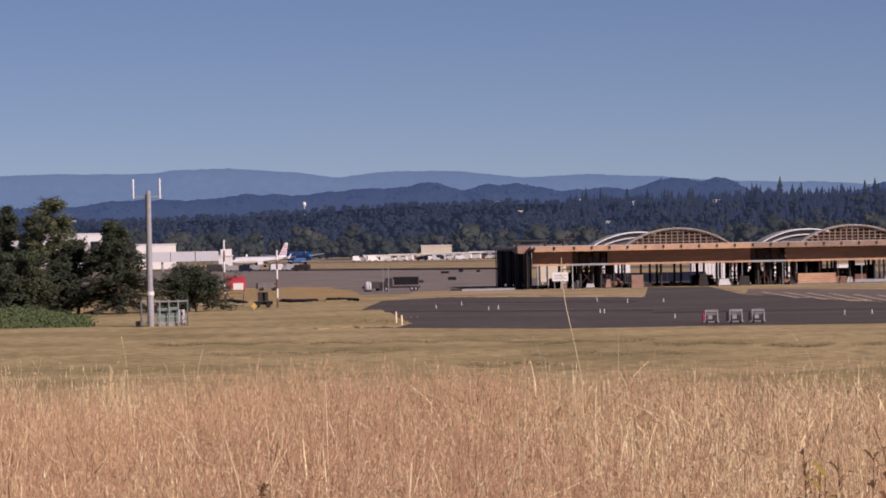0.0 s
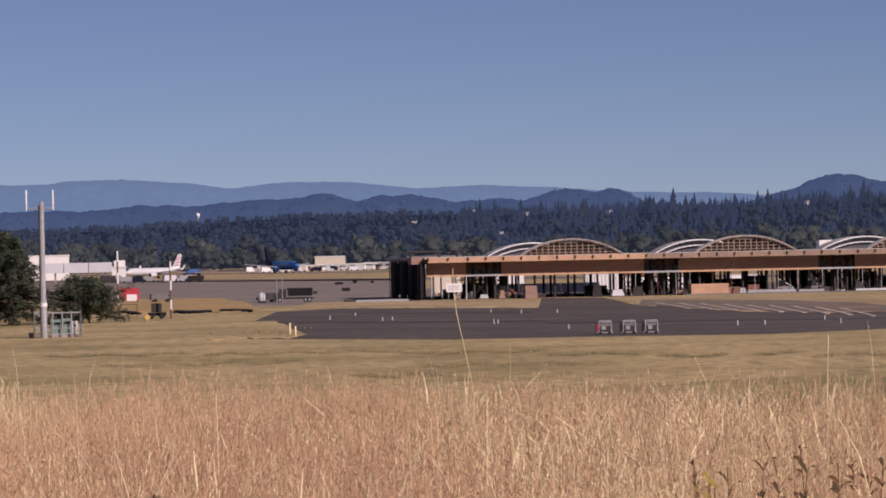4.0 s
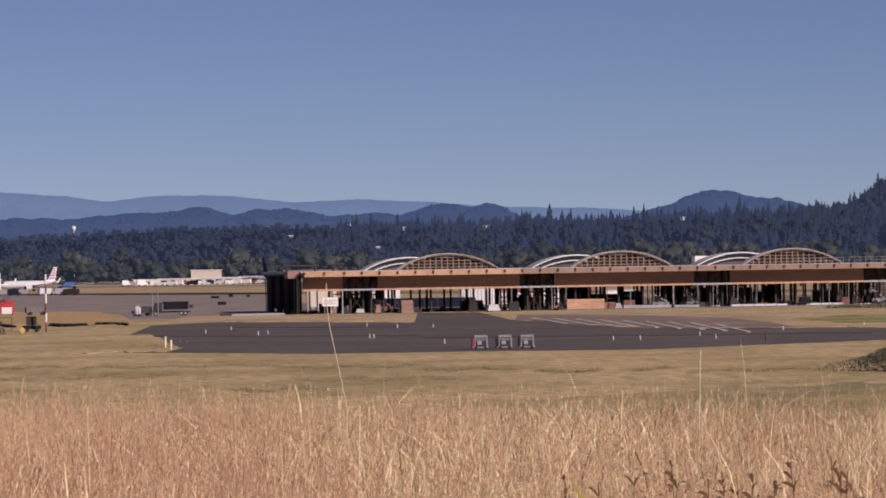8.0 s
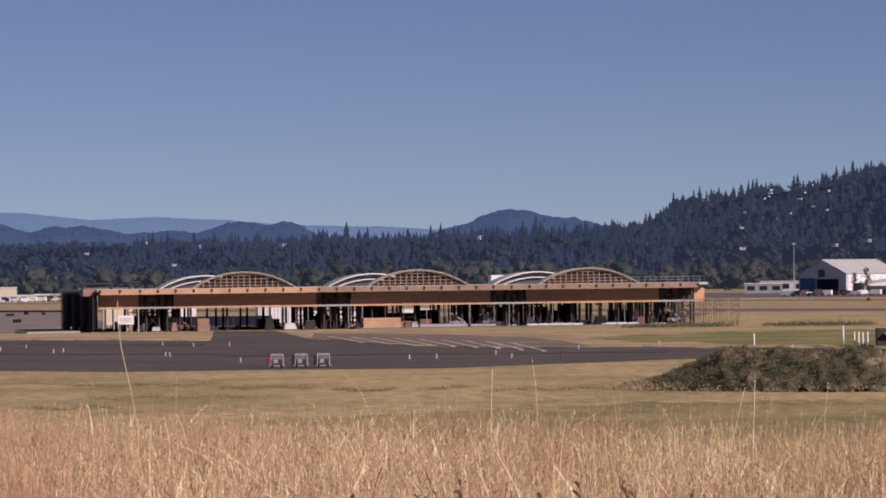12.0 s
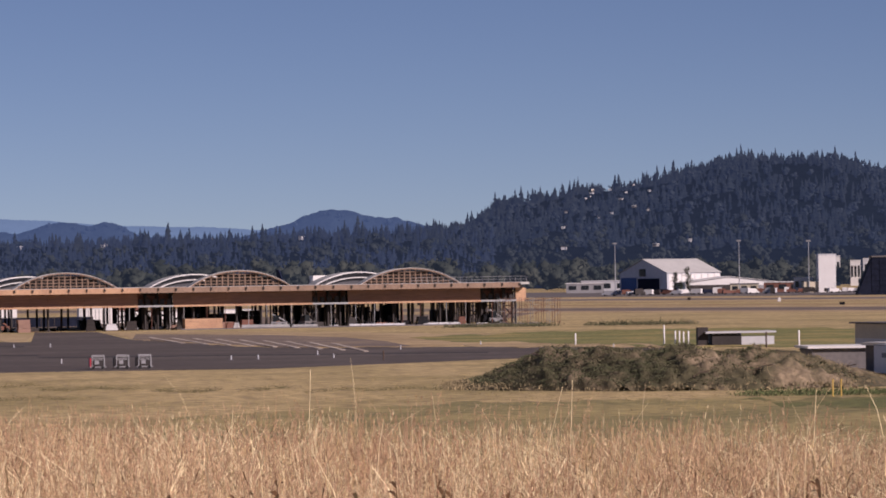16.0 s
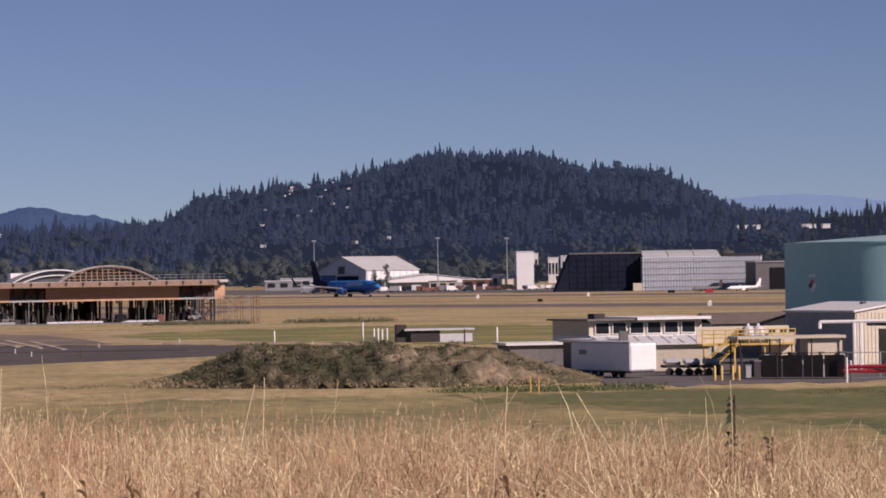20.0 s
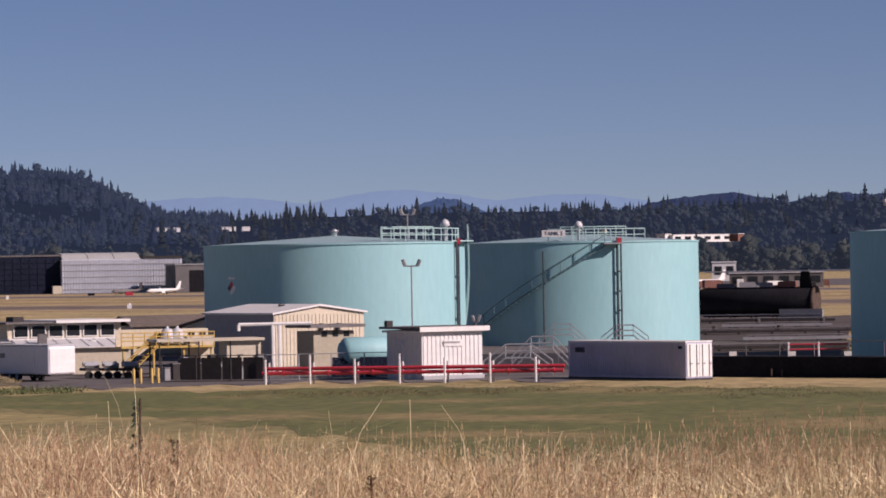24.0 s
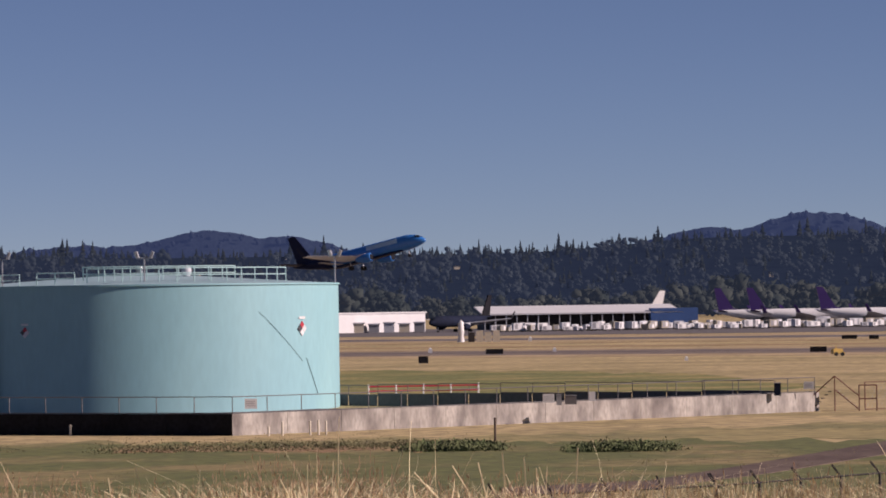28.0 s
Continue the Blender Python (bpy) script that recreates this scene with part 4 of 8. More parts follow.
for k in range(3):
    cx = 25.2 + 30.5 * k
    for y0, y1, x in ((2.0, 5.0, cx), (31, 38, cx - 2.2)):
        vault = part("vault", arch_band(x, y0, y1, 0.0, 0.16), M["roof_membrane"], hall, "arched roof vault with a timber lattice front")
        part("arch_rib", arch_band(x, y0 - 0.5, y0, 0.03, 0.09 if y0 < 20 else 0.2), M["roof_membrane" if y0 < 20 else "white"], vault)
        if y0 > 20:
            vault.location.z = -0.5
            part("gable_infill", arch_band(x, y0 + 0.5, y0 + 0.8, -0.3, 2.4), M["slate"], vault)
            part("gable_band", arch_band(x, y0 - 0.2, y0 + 0.4, -0.95, 0.16), M["white"], vault)
            continue
        part("timber_rib", arch_band(cx, y0 - 0.45, y0 + 0.3, -0.07, 0.2), M["lattice"], vault)
        # Dark boards put in for the unlit inside of the vault.
        part("vault_shade_backing", boxes((cx - 7.6, y0 + 1.2, 7.4, cx + 7.6, y0 + 1.4, 8.1), (cx - 5.8, y0 + 1.2, 8.1, cx + 5.8, y0 + 1.4, 8.9), (cx - 3.6, y0 + 1.2, 8.9, cx + 3.6, y0 + 1.4, 9.5)), M["dark_steel"], vault)
        for i in range(-8, 9):
            x = i * 1.0
            top = rise(x) - 0.2
            if top > 0.25:
                part("lattice_post", boxes((cx + x - 0.09, y0 + 0.1, 7.3, cx + x + 0.09, y0 + 0.3, 7.3 + top)), M["lattice"], vault)
        for z in (0.45, 1.0, 1.55, 2.1):
            half = math.sqrt(16.19 ** 2 - (13.39 + z) ** 2) - 0.3
            part("lattice_rail", boxes((cx - half, y0 + 0.05, 7.3 + z - 0.06, cx + half, y0 + 0.35, 7.3 + z + 0.06)), M["lattice"], vault)
part("monitor_roof", boxes((80.5, 53, 7.3, 91, 56, 9.05)), M["white"], hall)
part("roof_hatch", boxes((2, 45, 7.3, 12, 55, 7.6)), M["mid_grey"], hall)
rail = bmesh.new()
for k in range(22):
    bar(rail, (86 + k, 0.8, 7.3), (86 + k, 0.8, 8.35), 0.035, 4)
for z in (7.85, 8.35):
    bar(rail, (86, 0.8, z), (107, 0.8, z), 0.03, 4)
part("roof_guard_rail", rail, M["galv"], hall)
part("roof_crate", boxes((-2.6, 1.5, 6.2, 1.2, 6, 7.4)), M["wood"], hall, "brown plywood roof box")
part("roof_pipe_run", bars(0.22, ((-1.8, 14, 8.3), (4.5, 14, 8.3)), ((5.8, 14, 8.5), (9.0, 14, 8.5)), ((-1.2, 14, 7.3), (-1.2, 14, 8.3)), ((3.8, 14, 7.3), (3.8, 14, 8.3)), ((7, 14, 7.3), (7, 14, 8.5))), M["dark_steel"], hall)
for k in range(12):
    y = 0.4 + 4.1 * k
    part("end_screen", boxes((-1.0 + 0.25 * (k % 3), y, 0.1 if k % 4 else 0.8, -0.7 + 0.25 * (k % 3), y + 4.08, 6.6)), M["black"], hall, "black mesh screen on the end scaffold")
    part("end_pole", bars(0.08, ((-1.15, y, 0), (-1.15, y, 6.7)), n=5), M["rust_steel" if k % 3 == 1 else "dark_steel"], hall)
part("end_screen", boxes((-0.42, 0.5, 0.7, -0.34, 49.6, 6.5)), M["black"], hall, "black mesh screen on the end scaffold")
hr = random.Random(3)


def shoring(x, y, braced):
    """A steel prop or a braced four-legged tower under the roof."""
    col = part("shoring_tower", bars(0.21 if not braced else 0.26, ((x, y, 0), (x, y, 6.5)), n=5), M["dark_steel"], hall)
    part("base_plate", boxes((x - 0.45, y - 0.45, 0, x + 0.45, y + 0.45, 0.18)), M["dark_steel"], col)
    part("head_beam", boxes((x - 0.5, y - 0.4, 6.2, x + 0.5, y + 0.4, 6.5)), M["dark_steel"], col)
    if not braced and y < 30:
        part("knee_brace", bars(0.09, ((x, y, 4.0), (x - 1.7, y, 6.3)), ((x, y, 4.0), (x + 1.7, y, 6.3)), n=4), M["dark_steel"], col)
    if braced:
        w = 2.2
        for dx, dy in ((w, 0), (w, w), (0, w)):
            part("tower_leg", bars(0.2, ((x + dx, y + dy, 0), (x + dx, y + dy, 6.5)), n=5), M["dark_steel"], col)
        for z in (0.6, 3.4):
            part("cross_brace", bars(0.09, ((x, y, z), (x + w, y, z + 2.6)), ((x + w, y, z), (x, y, z + 2.6)), ((x, y, z + 2.6), (x + w, y, z + 2.6)), n=4), M["dark_steel"], col)


for y in (4.0, 13, 25, 37, 49):
    x = 8.0 + hr.uniform(0, 2)
    while x < 105:
        near_gap = any(g and a - 3 < x < b + 3 for a, b, g in BAYS)
        shoring(x, y + hr.uniform(-1, 1), near_gap and y < 30)
        x += hr.uniform(3.0, 4.6) if near_gap or x > 34 else hr.uniform(6.5, 9.5)
x = 35.0
while x < 104:
    part("shoring_prop", bars(0.16, ((x, 5.5, 0), (x, 5.5, 6.5)), n=5), M["dark_steel"], hall)
    part("prop_head", bars(0.12, ((x, 5.5, 4.6), (x - 0.9, 5.5, 6.4)), ((x, 5.5, 4.6), (x + 0.9, 5.5, 6.4)), n=4), M["dark_steel"], hall)
    x += hr.uniform(2.0, 3.6)
x = 36.0
while x < 101:
    part("scaffold_pole", bars(0.055, ((x, 0.4, 0), (x, 0.4, 3.95)), n=5), M["galv" if hr.random() < 0.6 else "rust_steel"], hall)
    x += hr.uniform(1.8, 5.5)
for x in (0.6, 2.4, 4.6, 6.6):
    part("scaffold_pole", bars(0.12, ((x, 0.2, 0), (x, 0.2, 4.0)), n=5), M["galv"], hall)
for k in range(12):
    x = 101.5 + k * 1.0
    m = M["rust_steel" if k % 3 else "galv"]
    part("scaffold_frame", bars(0.045, ((x, -1.2, 0), (x, -1.2, 4.6)), ((x, 0.2, 0), (x, 0.2, 4.6)), n=4), m, hall)
    if k < 11:
        part("scaffold_ledger", bars(0.03, *[((x, -1.2, z), (x + 1.0, -1.2, z)) for z in (0.3, 2.2, 3.3, 4.3)], n=4), m, hall)
    if k % 4 == 1:
        part("scaffold_brace", bars(0.03, ((x, -1.25, 0.3), (x + 2.0, -1.25, 2.2)), ((x + 2.0, -1.25, 2.2), (x, -1.25, 4.3)), n=4), m, hall)
# Paler wood paints the sunlit end of the fascia.
part("sunlit_end_panel", boxes((105.4, 2.24, 4.3, 107.3, 2.29, 6.3)), M["pale_wood"], hall)


def at_hall(x, y, z=0, rz=0):
    return HALL @ pose(x, y, z, 0, 0, rz)


# across the concrete behind the hall: along it, and away from its front
CABINS = [(23.5, 86), (41.6, 85), (56.0, 88), (48.5, 88), (60.5, 92), (71.0, 92), (50.0, 92), (12.0, 84)]


def site_cabin(x, y, w, h, label, ribs=True, mat_="white"):
    c = thing("site_cabin", label, "cabin", at_hall(x, y), "white site cabins")
    part("wall", boxes((0, 0, 0.4, w, 2.6, h), (0.2, 0.2, 0, 0.6, 2.4, 0.4), (w - 0.6, 0.2, 0, w - 0.2, 2.4, 0.4)), M[mat_], c)
    part("roof", boxes((-0.1, -0.1, h, w + 0.1, 2.7, h + 0.12)), M["bare"], c)
    if ribs:
        for k in range(int(w / 0.7)):
            part("rib", boxes((0.3 + k * 0.7, -0.06, 0.6, 0.42 + k * 0.7, 0.0, h - 0.2)), M["grey"], c)
    return c


site_cabin(*CABINS[0], 6.2, 3.6, "white ribbed site cabin seen through the open hall")
site_cabin(*CABINS[1], 7.0, 3.3, "long white site cabin behind the hall")
site_cabin(*CABINS[2], 5.0, 2.5, "low white site cabin behind the hall", False)
site_cabin(*CABINS[3], 7.0, 2.7, "white site cabin beyond the shoring")
site_cabin(*CABINS[4], 6.4, 2.7, "white ribbed cabin beyond the shoring")
site_cabin(*CABINS[5], 6.4, 2.6, "white site cabin half hidden by shoring", False)
site_cabin(*CABINS[6], 5.0, 3.6, "rust red site cabin beyond the shoring", False, "rust_steel")
site_cabin(*CABINS[7], 5.0, 4.2, "pale cream site cabin behind the hall", False, "cream")


def crate(x, y, w, d, h, m, label, name="timber_stack", layers=4):
    c = thing(name, label, "stack", at_hall(x, y), "stacks under the hall")
    for k in range(layers):
        z = h * k / layers
        part("layer", boxes((0.05 * (k % 2), 0, z, w - 0.05 * (k % 3), d, z + h / layers - 0.03)), M[m], c)
    return c


crate(45.2, -2.0, 6.6, 2.5, 1.9, "pale_wood", "orange plywood stack on the ground before the hall")
crate(51.5, 3, 3.2, 2.5, 1.2, "wood", "stack of timber under the hall")
crate(16.6, -1.0, 2.1, 2, 2.2, "wood", "brown timber formwork stack beside the entrance", layers=3)
crate(55, -2.5, 8.5, 1.6, 0.7, "galv", "stack of pale steel beams before the hall", "beam_stack", 2)
crate(64, -2.2, 4.5, 1.6, 0.6, "galv", "pale steel beams lying on blocks", "beam_stack", 2)
crate(-14, 3, 9.5, 1.2, 0.45, "dark_steel", "dark steel beams lying on the concrete", "beam_stack", 1)
crate(-12.5, -1.0, 9.0, 1.2, 0.4, "galv", "pale steel beams lying on the concrete", "beam_stack", 1)
# Near-black stacks added so that the hall's depth looks shaded.
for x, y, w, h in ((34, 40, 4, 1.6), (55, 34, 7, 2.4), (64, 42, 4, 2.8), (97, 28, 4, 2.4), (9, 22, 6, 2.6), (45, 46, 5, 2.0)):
    crate(x, y, w, 2.5, h, "dark_steel", "dark stack of material added for the shade under the hall", "material_stack", 3)
for k in range(8):
    b = thing("road_barrier", "pale concrete barrier before the hall", "barrier", at_hall(74 + k * 2.0 + (4 if k > 4 else 0), -2.6), "concrete barriers")
    part("body", profile_x([(-0.3, 0), (0.3, 0), (0.3, 0.1), (0.12, 0.22), (0.1, 0.5), (-0.1, 0.5), (-0.12, 0.22), (-0.3, 0.1)], 0, 1.9), M["bare"], b)
board = thing("site_sign", "white site sign board on two posts", "sign", at_hall(2.7, -3.0))
part("panel", boxes((0, -0.05, 1.4, 2.7, 0.03, 2.9)), M["white"], board)
part("writing", boxes(*[(0.25, -0.06, 1.75 + k * 0.3, 2.45 - 0.2 * (k % 2), -0.052, 1.86 + k * 0.3) for k in range(3)]), M["grey"], board)
for x in (0.4, 2.3):
    part("post", bars(0.06, ((x, 0.08, 0), (x, 0.08, 1.6))), M["galv"], board)


def lift(m, label, body, up=2.0):
    """A small site machine: chassis, four wheels, a boom and a cab."""
    t = thing("site_lift", label, "machine", m, "site machines")
    part("chassis", boxes((0, 0, 0.45, 2.6, 1.5, 1.1)), M[body], t)
    part("cab", boxes((0.2, 0.15, 1.1, 1.3, 1.35, 2.2)), M["glass"], t)
    part("boom", bars(0.16, ((2.3, 0.75, 1.2), (0.0, 0.75, 1.2 + up)), n=5), M[body], t)
    for x in (0.5, 2.1):
        for y in (0.0, 1.5):
            part("wheel", bars(0.42, ((x, y - 0.15, 0.42), (x, y + 0.15, 0.42)), n=10), M["tyre"], t)


lift(at_hall(13.4, 4, 0, 10), "dull red telehandler parked under the hall", "rust_steel", 1.2)
lift(at_hall(60.5, -1.2, 0, -20), "grey lift machine standing before the hall", "grey", 1.2)
lift(at_hall(66.5, -1.0, 0, 30), "dark scissor lift beside the shoring", "mid_grey", 1.0)
lift(at_hall(100.5, 2, 0, 0), "grey lift machine near the hall's end", "grey", 1.4)


# black sheets added as shade along the hall's rear, and loose material on its floor
sc = random.Random(17)
x = 47.0
while x < 104:
    if sc.random() < 0.38:
        part("rear_shade_sheet", boxes((x, 54.2 + 0.2 * sc.random(), 0.1, x + 2.7, 54.5, sc.choice([2.2, 3.0, 4.4, 5.6]))), M["black"], hall, "black sheet added for the shade under the hall")
    x += 2.8
x = 72.0
while x < 104:
    if sc.random() < 0.22:
        part("rear_shade_sheet", boxes((x, 40.2, 0.1, x + 2.2, 40.4, sc.choice([2.2, 3.4, 5.0]))), M["black"], hall, "black sheet added for the shade under the hall")
    x += 2.6
for k in range(84):
    x = 2.5 + 102 * (k + sc.random()) / 84
    if 17.5 < x < 30 and k % 3:
        continue
    y, w, h = sc.choice([-1.6, 2.5, 5, 9, 16, 24]), sc.uniform(0.8, 2.6), sc.uniform(0.35, 1.7)
    m, what = sc.choice([("dark_steel", "dark steel fittings"), ("dark_steel", "dark steel fittings"), ("black", "black netting rolls"), ("rust_steel", "red oxide steel"), ("wood", "brown timber offcuts"), ("dark_steel", "dark steel fittings"), ("bare", "pale boards"), ("galv", "galvanised tubes")])
    if m in ("bare", "galv"):
        h *= 0.5
    pl = thing("material_pallet", "pallet of %s under the hall roof" % what, "pallet", at_hall(x, y, 0, sc.uniform(-12, 12)), "site pallets")
    part("pallet", boxes((0, 0, 0, w, 1.2, 0.14)), M["bark"], pl)
    for j in range(sc.choice([1, 2, 3])):
        part("load", boxes((0.05 + 0.1 * j, 0.05, 0.15 + h * 0.5 * j, w - 0.05 - 0.2 * j * w / 3, 1.1, 0.13 + h * (0.5 * j + 0.5))), M[m], pl)
# Added panels stand in for the low dark band below the cabins.
low_band = thing("dark_band_panels", "low dark panels standing in for a dark band beyond the bay", "fence", at_hall(20, 74))
for k in range(9):
    part("panel", boxes((k * 2.5, 0, 0.1, k * 2.5 + 2.4, 0.12, 1.9)), M["navy"], low_band)
    part("post", boxes((k * 2.5 - 0.06, -0.1, 0, k * 2.5 + 0.06, 0.2, 2.0)), M["dark_steel"], low_band)
kerb = thing("kerb", "dark low kerb along the front of the hall", "kerb", at_hall(44, -4.4), kind="structure")
for k in range(16):
    part("kerb_stone", boxes((k * 4.0, 0, 0, k * 4.0 + 3.95, 0.3, 0.22)), M["mid_grey"], kerb)


# ---- fuel plant before and beside the tanks ----
def ribbed(bm, x0, y0, x1, y1, z0, z1, pitch=0.35):
    """Vertical ribs along a wall line, standing 4 cm proud of it."""
    a, b = Vector((x0, y0, 0)), Vector((x1, y1, 0))
    t = (b - a).normalized()
    n = Vector((t.y, -t.x, 0)) * 0.04
    k = int((b - a).length / pitch)
    for i in range(k):
        p = a + t * (i + 0.35) * pitch
        q = p + t * pitch * 0.35
        v = [bm.verts.new(c) for c in ((*p.xy, z0), (*q.xy, z0), (*(q + n).xy, z0), (*(p + n).xy, z0), (*p.xy, z1), (*q.xy, z1), (*(q + n).xy, z1), (*(p + n).xy, z1))]
        for f in ((3, 2, 6, 7), (0, 3, 7, 4), (2, 1, 5, 6), (4, 7, 6, 5)):
            bm.faces.new([v[j] for j in f])
    return bm


def shed(name, label, m, w, l, eave, ridge, wall, roof, gable="x", overhang=0.25, ribs=True):
    """A metal-sided building: nearest corner at the origin, w along x, l along y. gable: the axis that the gable end runs along."""
    t = thing(name, label, "building", m)
    part("wall", boxes((0, 0, 0, w, 0.2, eave)), M[wall], t)
    part("wall", boxes((0, 0.2, 0, 0.2, l, eave)), M[wall], t)
    part("wall", boxes((w - 0.2, 0.2, 0, w, l, eave)), M[wall], t)
    part("wall", boxes((0.2, l - 0.2, 0, w - 0.2, l, eave)), M[wall], t)
    o = overhang
    if gable == "x":
        tri = [(-o, eave), (w / 2, ridge), (w + o, eave), (w + o, eave + 0.15), (w / 2, ridge + 0.16), (-o, eave + 0.15)]
        bm = bmesh.new()
        lo = [bm.verts.new((x, -o, z)) for x, z in tri]
        hi = [bm.verts.new((x, l + o, z)) for x, z in tri]
        for i in range(6):
            j = (i + 1) % 6
            bm.faces.new((lo[i], lo[j], hi[j], hi[i]))
        bm.faces.new((lo[0], lo[1], lo[4], lo[5])), bm.faces.new((lo[1], lo[2], lo[3], lo[4]))
        bm.faces.new((hi[5], hi[4], hi[1], hi[0])), bm.faces.new((hi[4], hi[3], hi[2], hi[1]))
        bmesh.ops.recalc_face_normals(bm, faces=bm.faces)
        part("roof", bm, M[roof], t)
        for y in (0.0, l - 0.1):
            part("gable", profile_gable(w, eave, ridge, y), M[wall], t)
    else:
        part("roof", profile_x([(-o, eave), (l / 2, ridge), (l + o, eave), (l + o, eave + 0.15), (l / 2, ridge + 0.16), (-o, eave + 0.15)], -o, w + o), M[roof], t)
        part("gable", profile_x([(0.05, eave), (l / 2, ridge - 0.03), (l - 0.05, eave)], 0.02, w - 0.02), M[wall], t)
    if ribs:
        part("siding_ribs", ribbed(bmesh.new(), 0, 0, w, 0, 0.05, eave - 0.02), M[wall], t)
        part("siding_ribs", ribbed(bmesh.new(), 0, l, 0, 0, 0.05, eave - 0.02), M[wall], t)
    return t


def profile_gable(w, eave, ridge, y):
    bm = bmesh.new()
    lo = [bm.verts.new((x, y, z)) for x, z in ((0, eave), (w, eave), (w / 2, ridge))]
    hi = [bm.verts.new((x, y + 0.1, z)) for x, z in ((0, eave), (w, eave), (w / 2, ridge))]
    bm.faces.new(lo), bm.faces.new(hi[::-1])
    for i in range(3):
        j = (i + 1) % 3
        bm.faces.new((lo[j], lo[i], hi[i], hi[j]))
    return bm


big = shed("metal_shed", "long cream metal shed with a low white roof", facing(19.13, 324, 30), 8.6, 11.4, 4.3, 4.95, "cream", "white")
# Grey sheet over the cream wall paints the shade on this side.
part("long_wall_shade", boxes((-0.06, 0.1, 0.05, -0.005, 11.3, 4.25)), M["grey"], big, "long wall greyed for its shaded side")
part("roller_door", boxes((8.605, 1, 0, 8.66, 3.2, 3.4)), M["dark_steel"], big)
for x in (4.3, 5.9):
    part("wall_lamp", boxes((x, -0.35, 2.9, x + 0.2, -0.04, 3.5)), M["dark_steel"], big)
part("roof_vent", boxes((3, 4, 4.7, 3.4, 4.4, 5.1)), M["dark_steel"], big)

hut = shed("pump_hut", "white corrugated pump hut with a flat grey roof", facing(21.26, 281, 30), 5.0, 5.0, 3.35, 3.4, "white", "white")
part("roof_sheet", boxes((-0.4, -0.4, 3.6, 5.4, 5.4, 3.78)), M["mid_grey"], hut)
part("fascia", boxes((-0.38, -0.47, 3.42, 5.38, -0.405, 3.76)), M["white"], hut)
part("sign", boxes((1.8, -0.09, 2.35, 3.3, -0.05, 2.8)), M["white"], hut, "white sign on the hut")
part("sign_writing", boxes((1.7, -0.1, 2.56, 3.1, -0.092, 2.7)), M["grey"], hut)
part("side_sign", boxes((-0.1, 2.4, 2.5, -0.05, 3.6, 2.85)), M["bare"], hut)
part("roof_lamp", boxes((-0.2, 4.6, 3.78, 0.3, 5.0, 4.2)), M["dark_steel"], hut)
part("skid", boxes((0, -0.25, 0, 5, 0.1, 0.3)), M["galv"], hut)

cab = thing("control_kiosk", "cream kiosk under a dark flat canopy", "building", facing(19.7, 306, 30))
# Beige instead of cream puts the front's shade into the colour.
part("wall", boxes((0, 0, 0, 3.6, 2.6, 3.2)), M["beige"], cab)
part("canopy", boxes((-0.7, -0.8, 3.45, 4.2, 3.2, 3.7)), M["mid_grey"], cab)
for x in (0.7, 1.7, 2.7):
    part("window", boxes((x, -0.03, 2.75, x + 0.5, 0.0, 3.15)), M["glass"], cab)

vessel = thing("horizontal_vessel", "teal horizontal vessel on saddles beside the kiosk", "vessel", facing(20.55, 292, 25))
part("body", lathe([(0.02, -0.5), (0.7, -0.35), (1.05, 0), (1.05, 4.2), (0.7, 4.55), (0.02, 4.7)], 28, "X"), M["tank"], vessel).location = (-2.2, 0, 1.9)
for x in (-1.4, 1.2):
    part("saddle", boxes((x, -0.8, 0, x + 0.35, 0.8, 1.1)), M["concrete"], vessel)
rack = thing("pipe_rack", "white overhead pipe rack beside the shed", "pipework", facing(18.62, 300, 8))
part("header_pipe", bars(0.14, ((0, 0, 3.9), (5.6, 0, 3.9)), ((0, 0, 3.9), (0, 0, 3.4))), M["white"], rack)
for x in (2.6, 3.1):
    part("leg_pipe", bars(0.14, ((x, 0, 0), (x, 0, 3.9))), M["white"], rack)
canopy = thing("flat_canopy", "tan flat-roofed canopy on thin posts", "shelter", facing(18.05, 296, 12))
part("roof", boxes((-3.2, 0, 2.75, 5.0, 4, 2.95)), M["cream"], canopy)
part("cabinet", boxes((2.0, 0.4, 1.2, 4.8, 2.4, 2.7)), M["cream"], canopy)
for x in (-3.0, 0, 2.4, 4.8):
    for y in (0.15, 3.8):
        part("post", bars(0.06, ((x, y, 0), (x, y, 2.75))), M["dark_steel"], canopy)

# red fire mains on white stanchions
main = thing("fire_main", "twin red pipes on white stanchions along the grass", "pipework", pose(*spot(18.95, 277), 0, 0, -34))
L = 21.4
for y, z in ((0, 0.78), (0.5, 1.08)):
    part("red_pipe", bars(0.135, ((0, y, z), (L, y, z)), n=10), M["red"], main)
for k in range(7):
    x = 0.3 + k * 3.2
    part("stanchion", bars(0.08, ((x, -0.25, 0), (x, -0.25, 1.75 + 0.3 * (k % 2))), ((x, 0.8, 0), (x, 0.8, 1.5))), M["white"], main)
    part("flange", lathe([(0.2, x + 1.2), (0.2, x + 1.3)], 12, "X"), M["red"], main).location = (0, 0, 0.78)


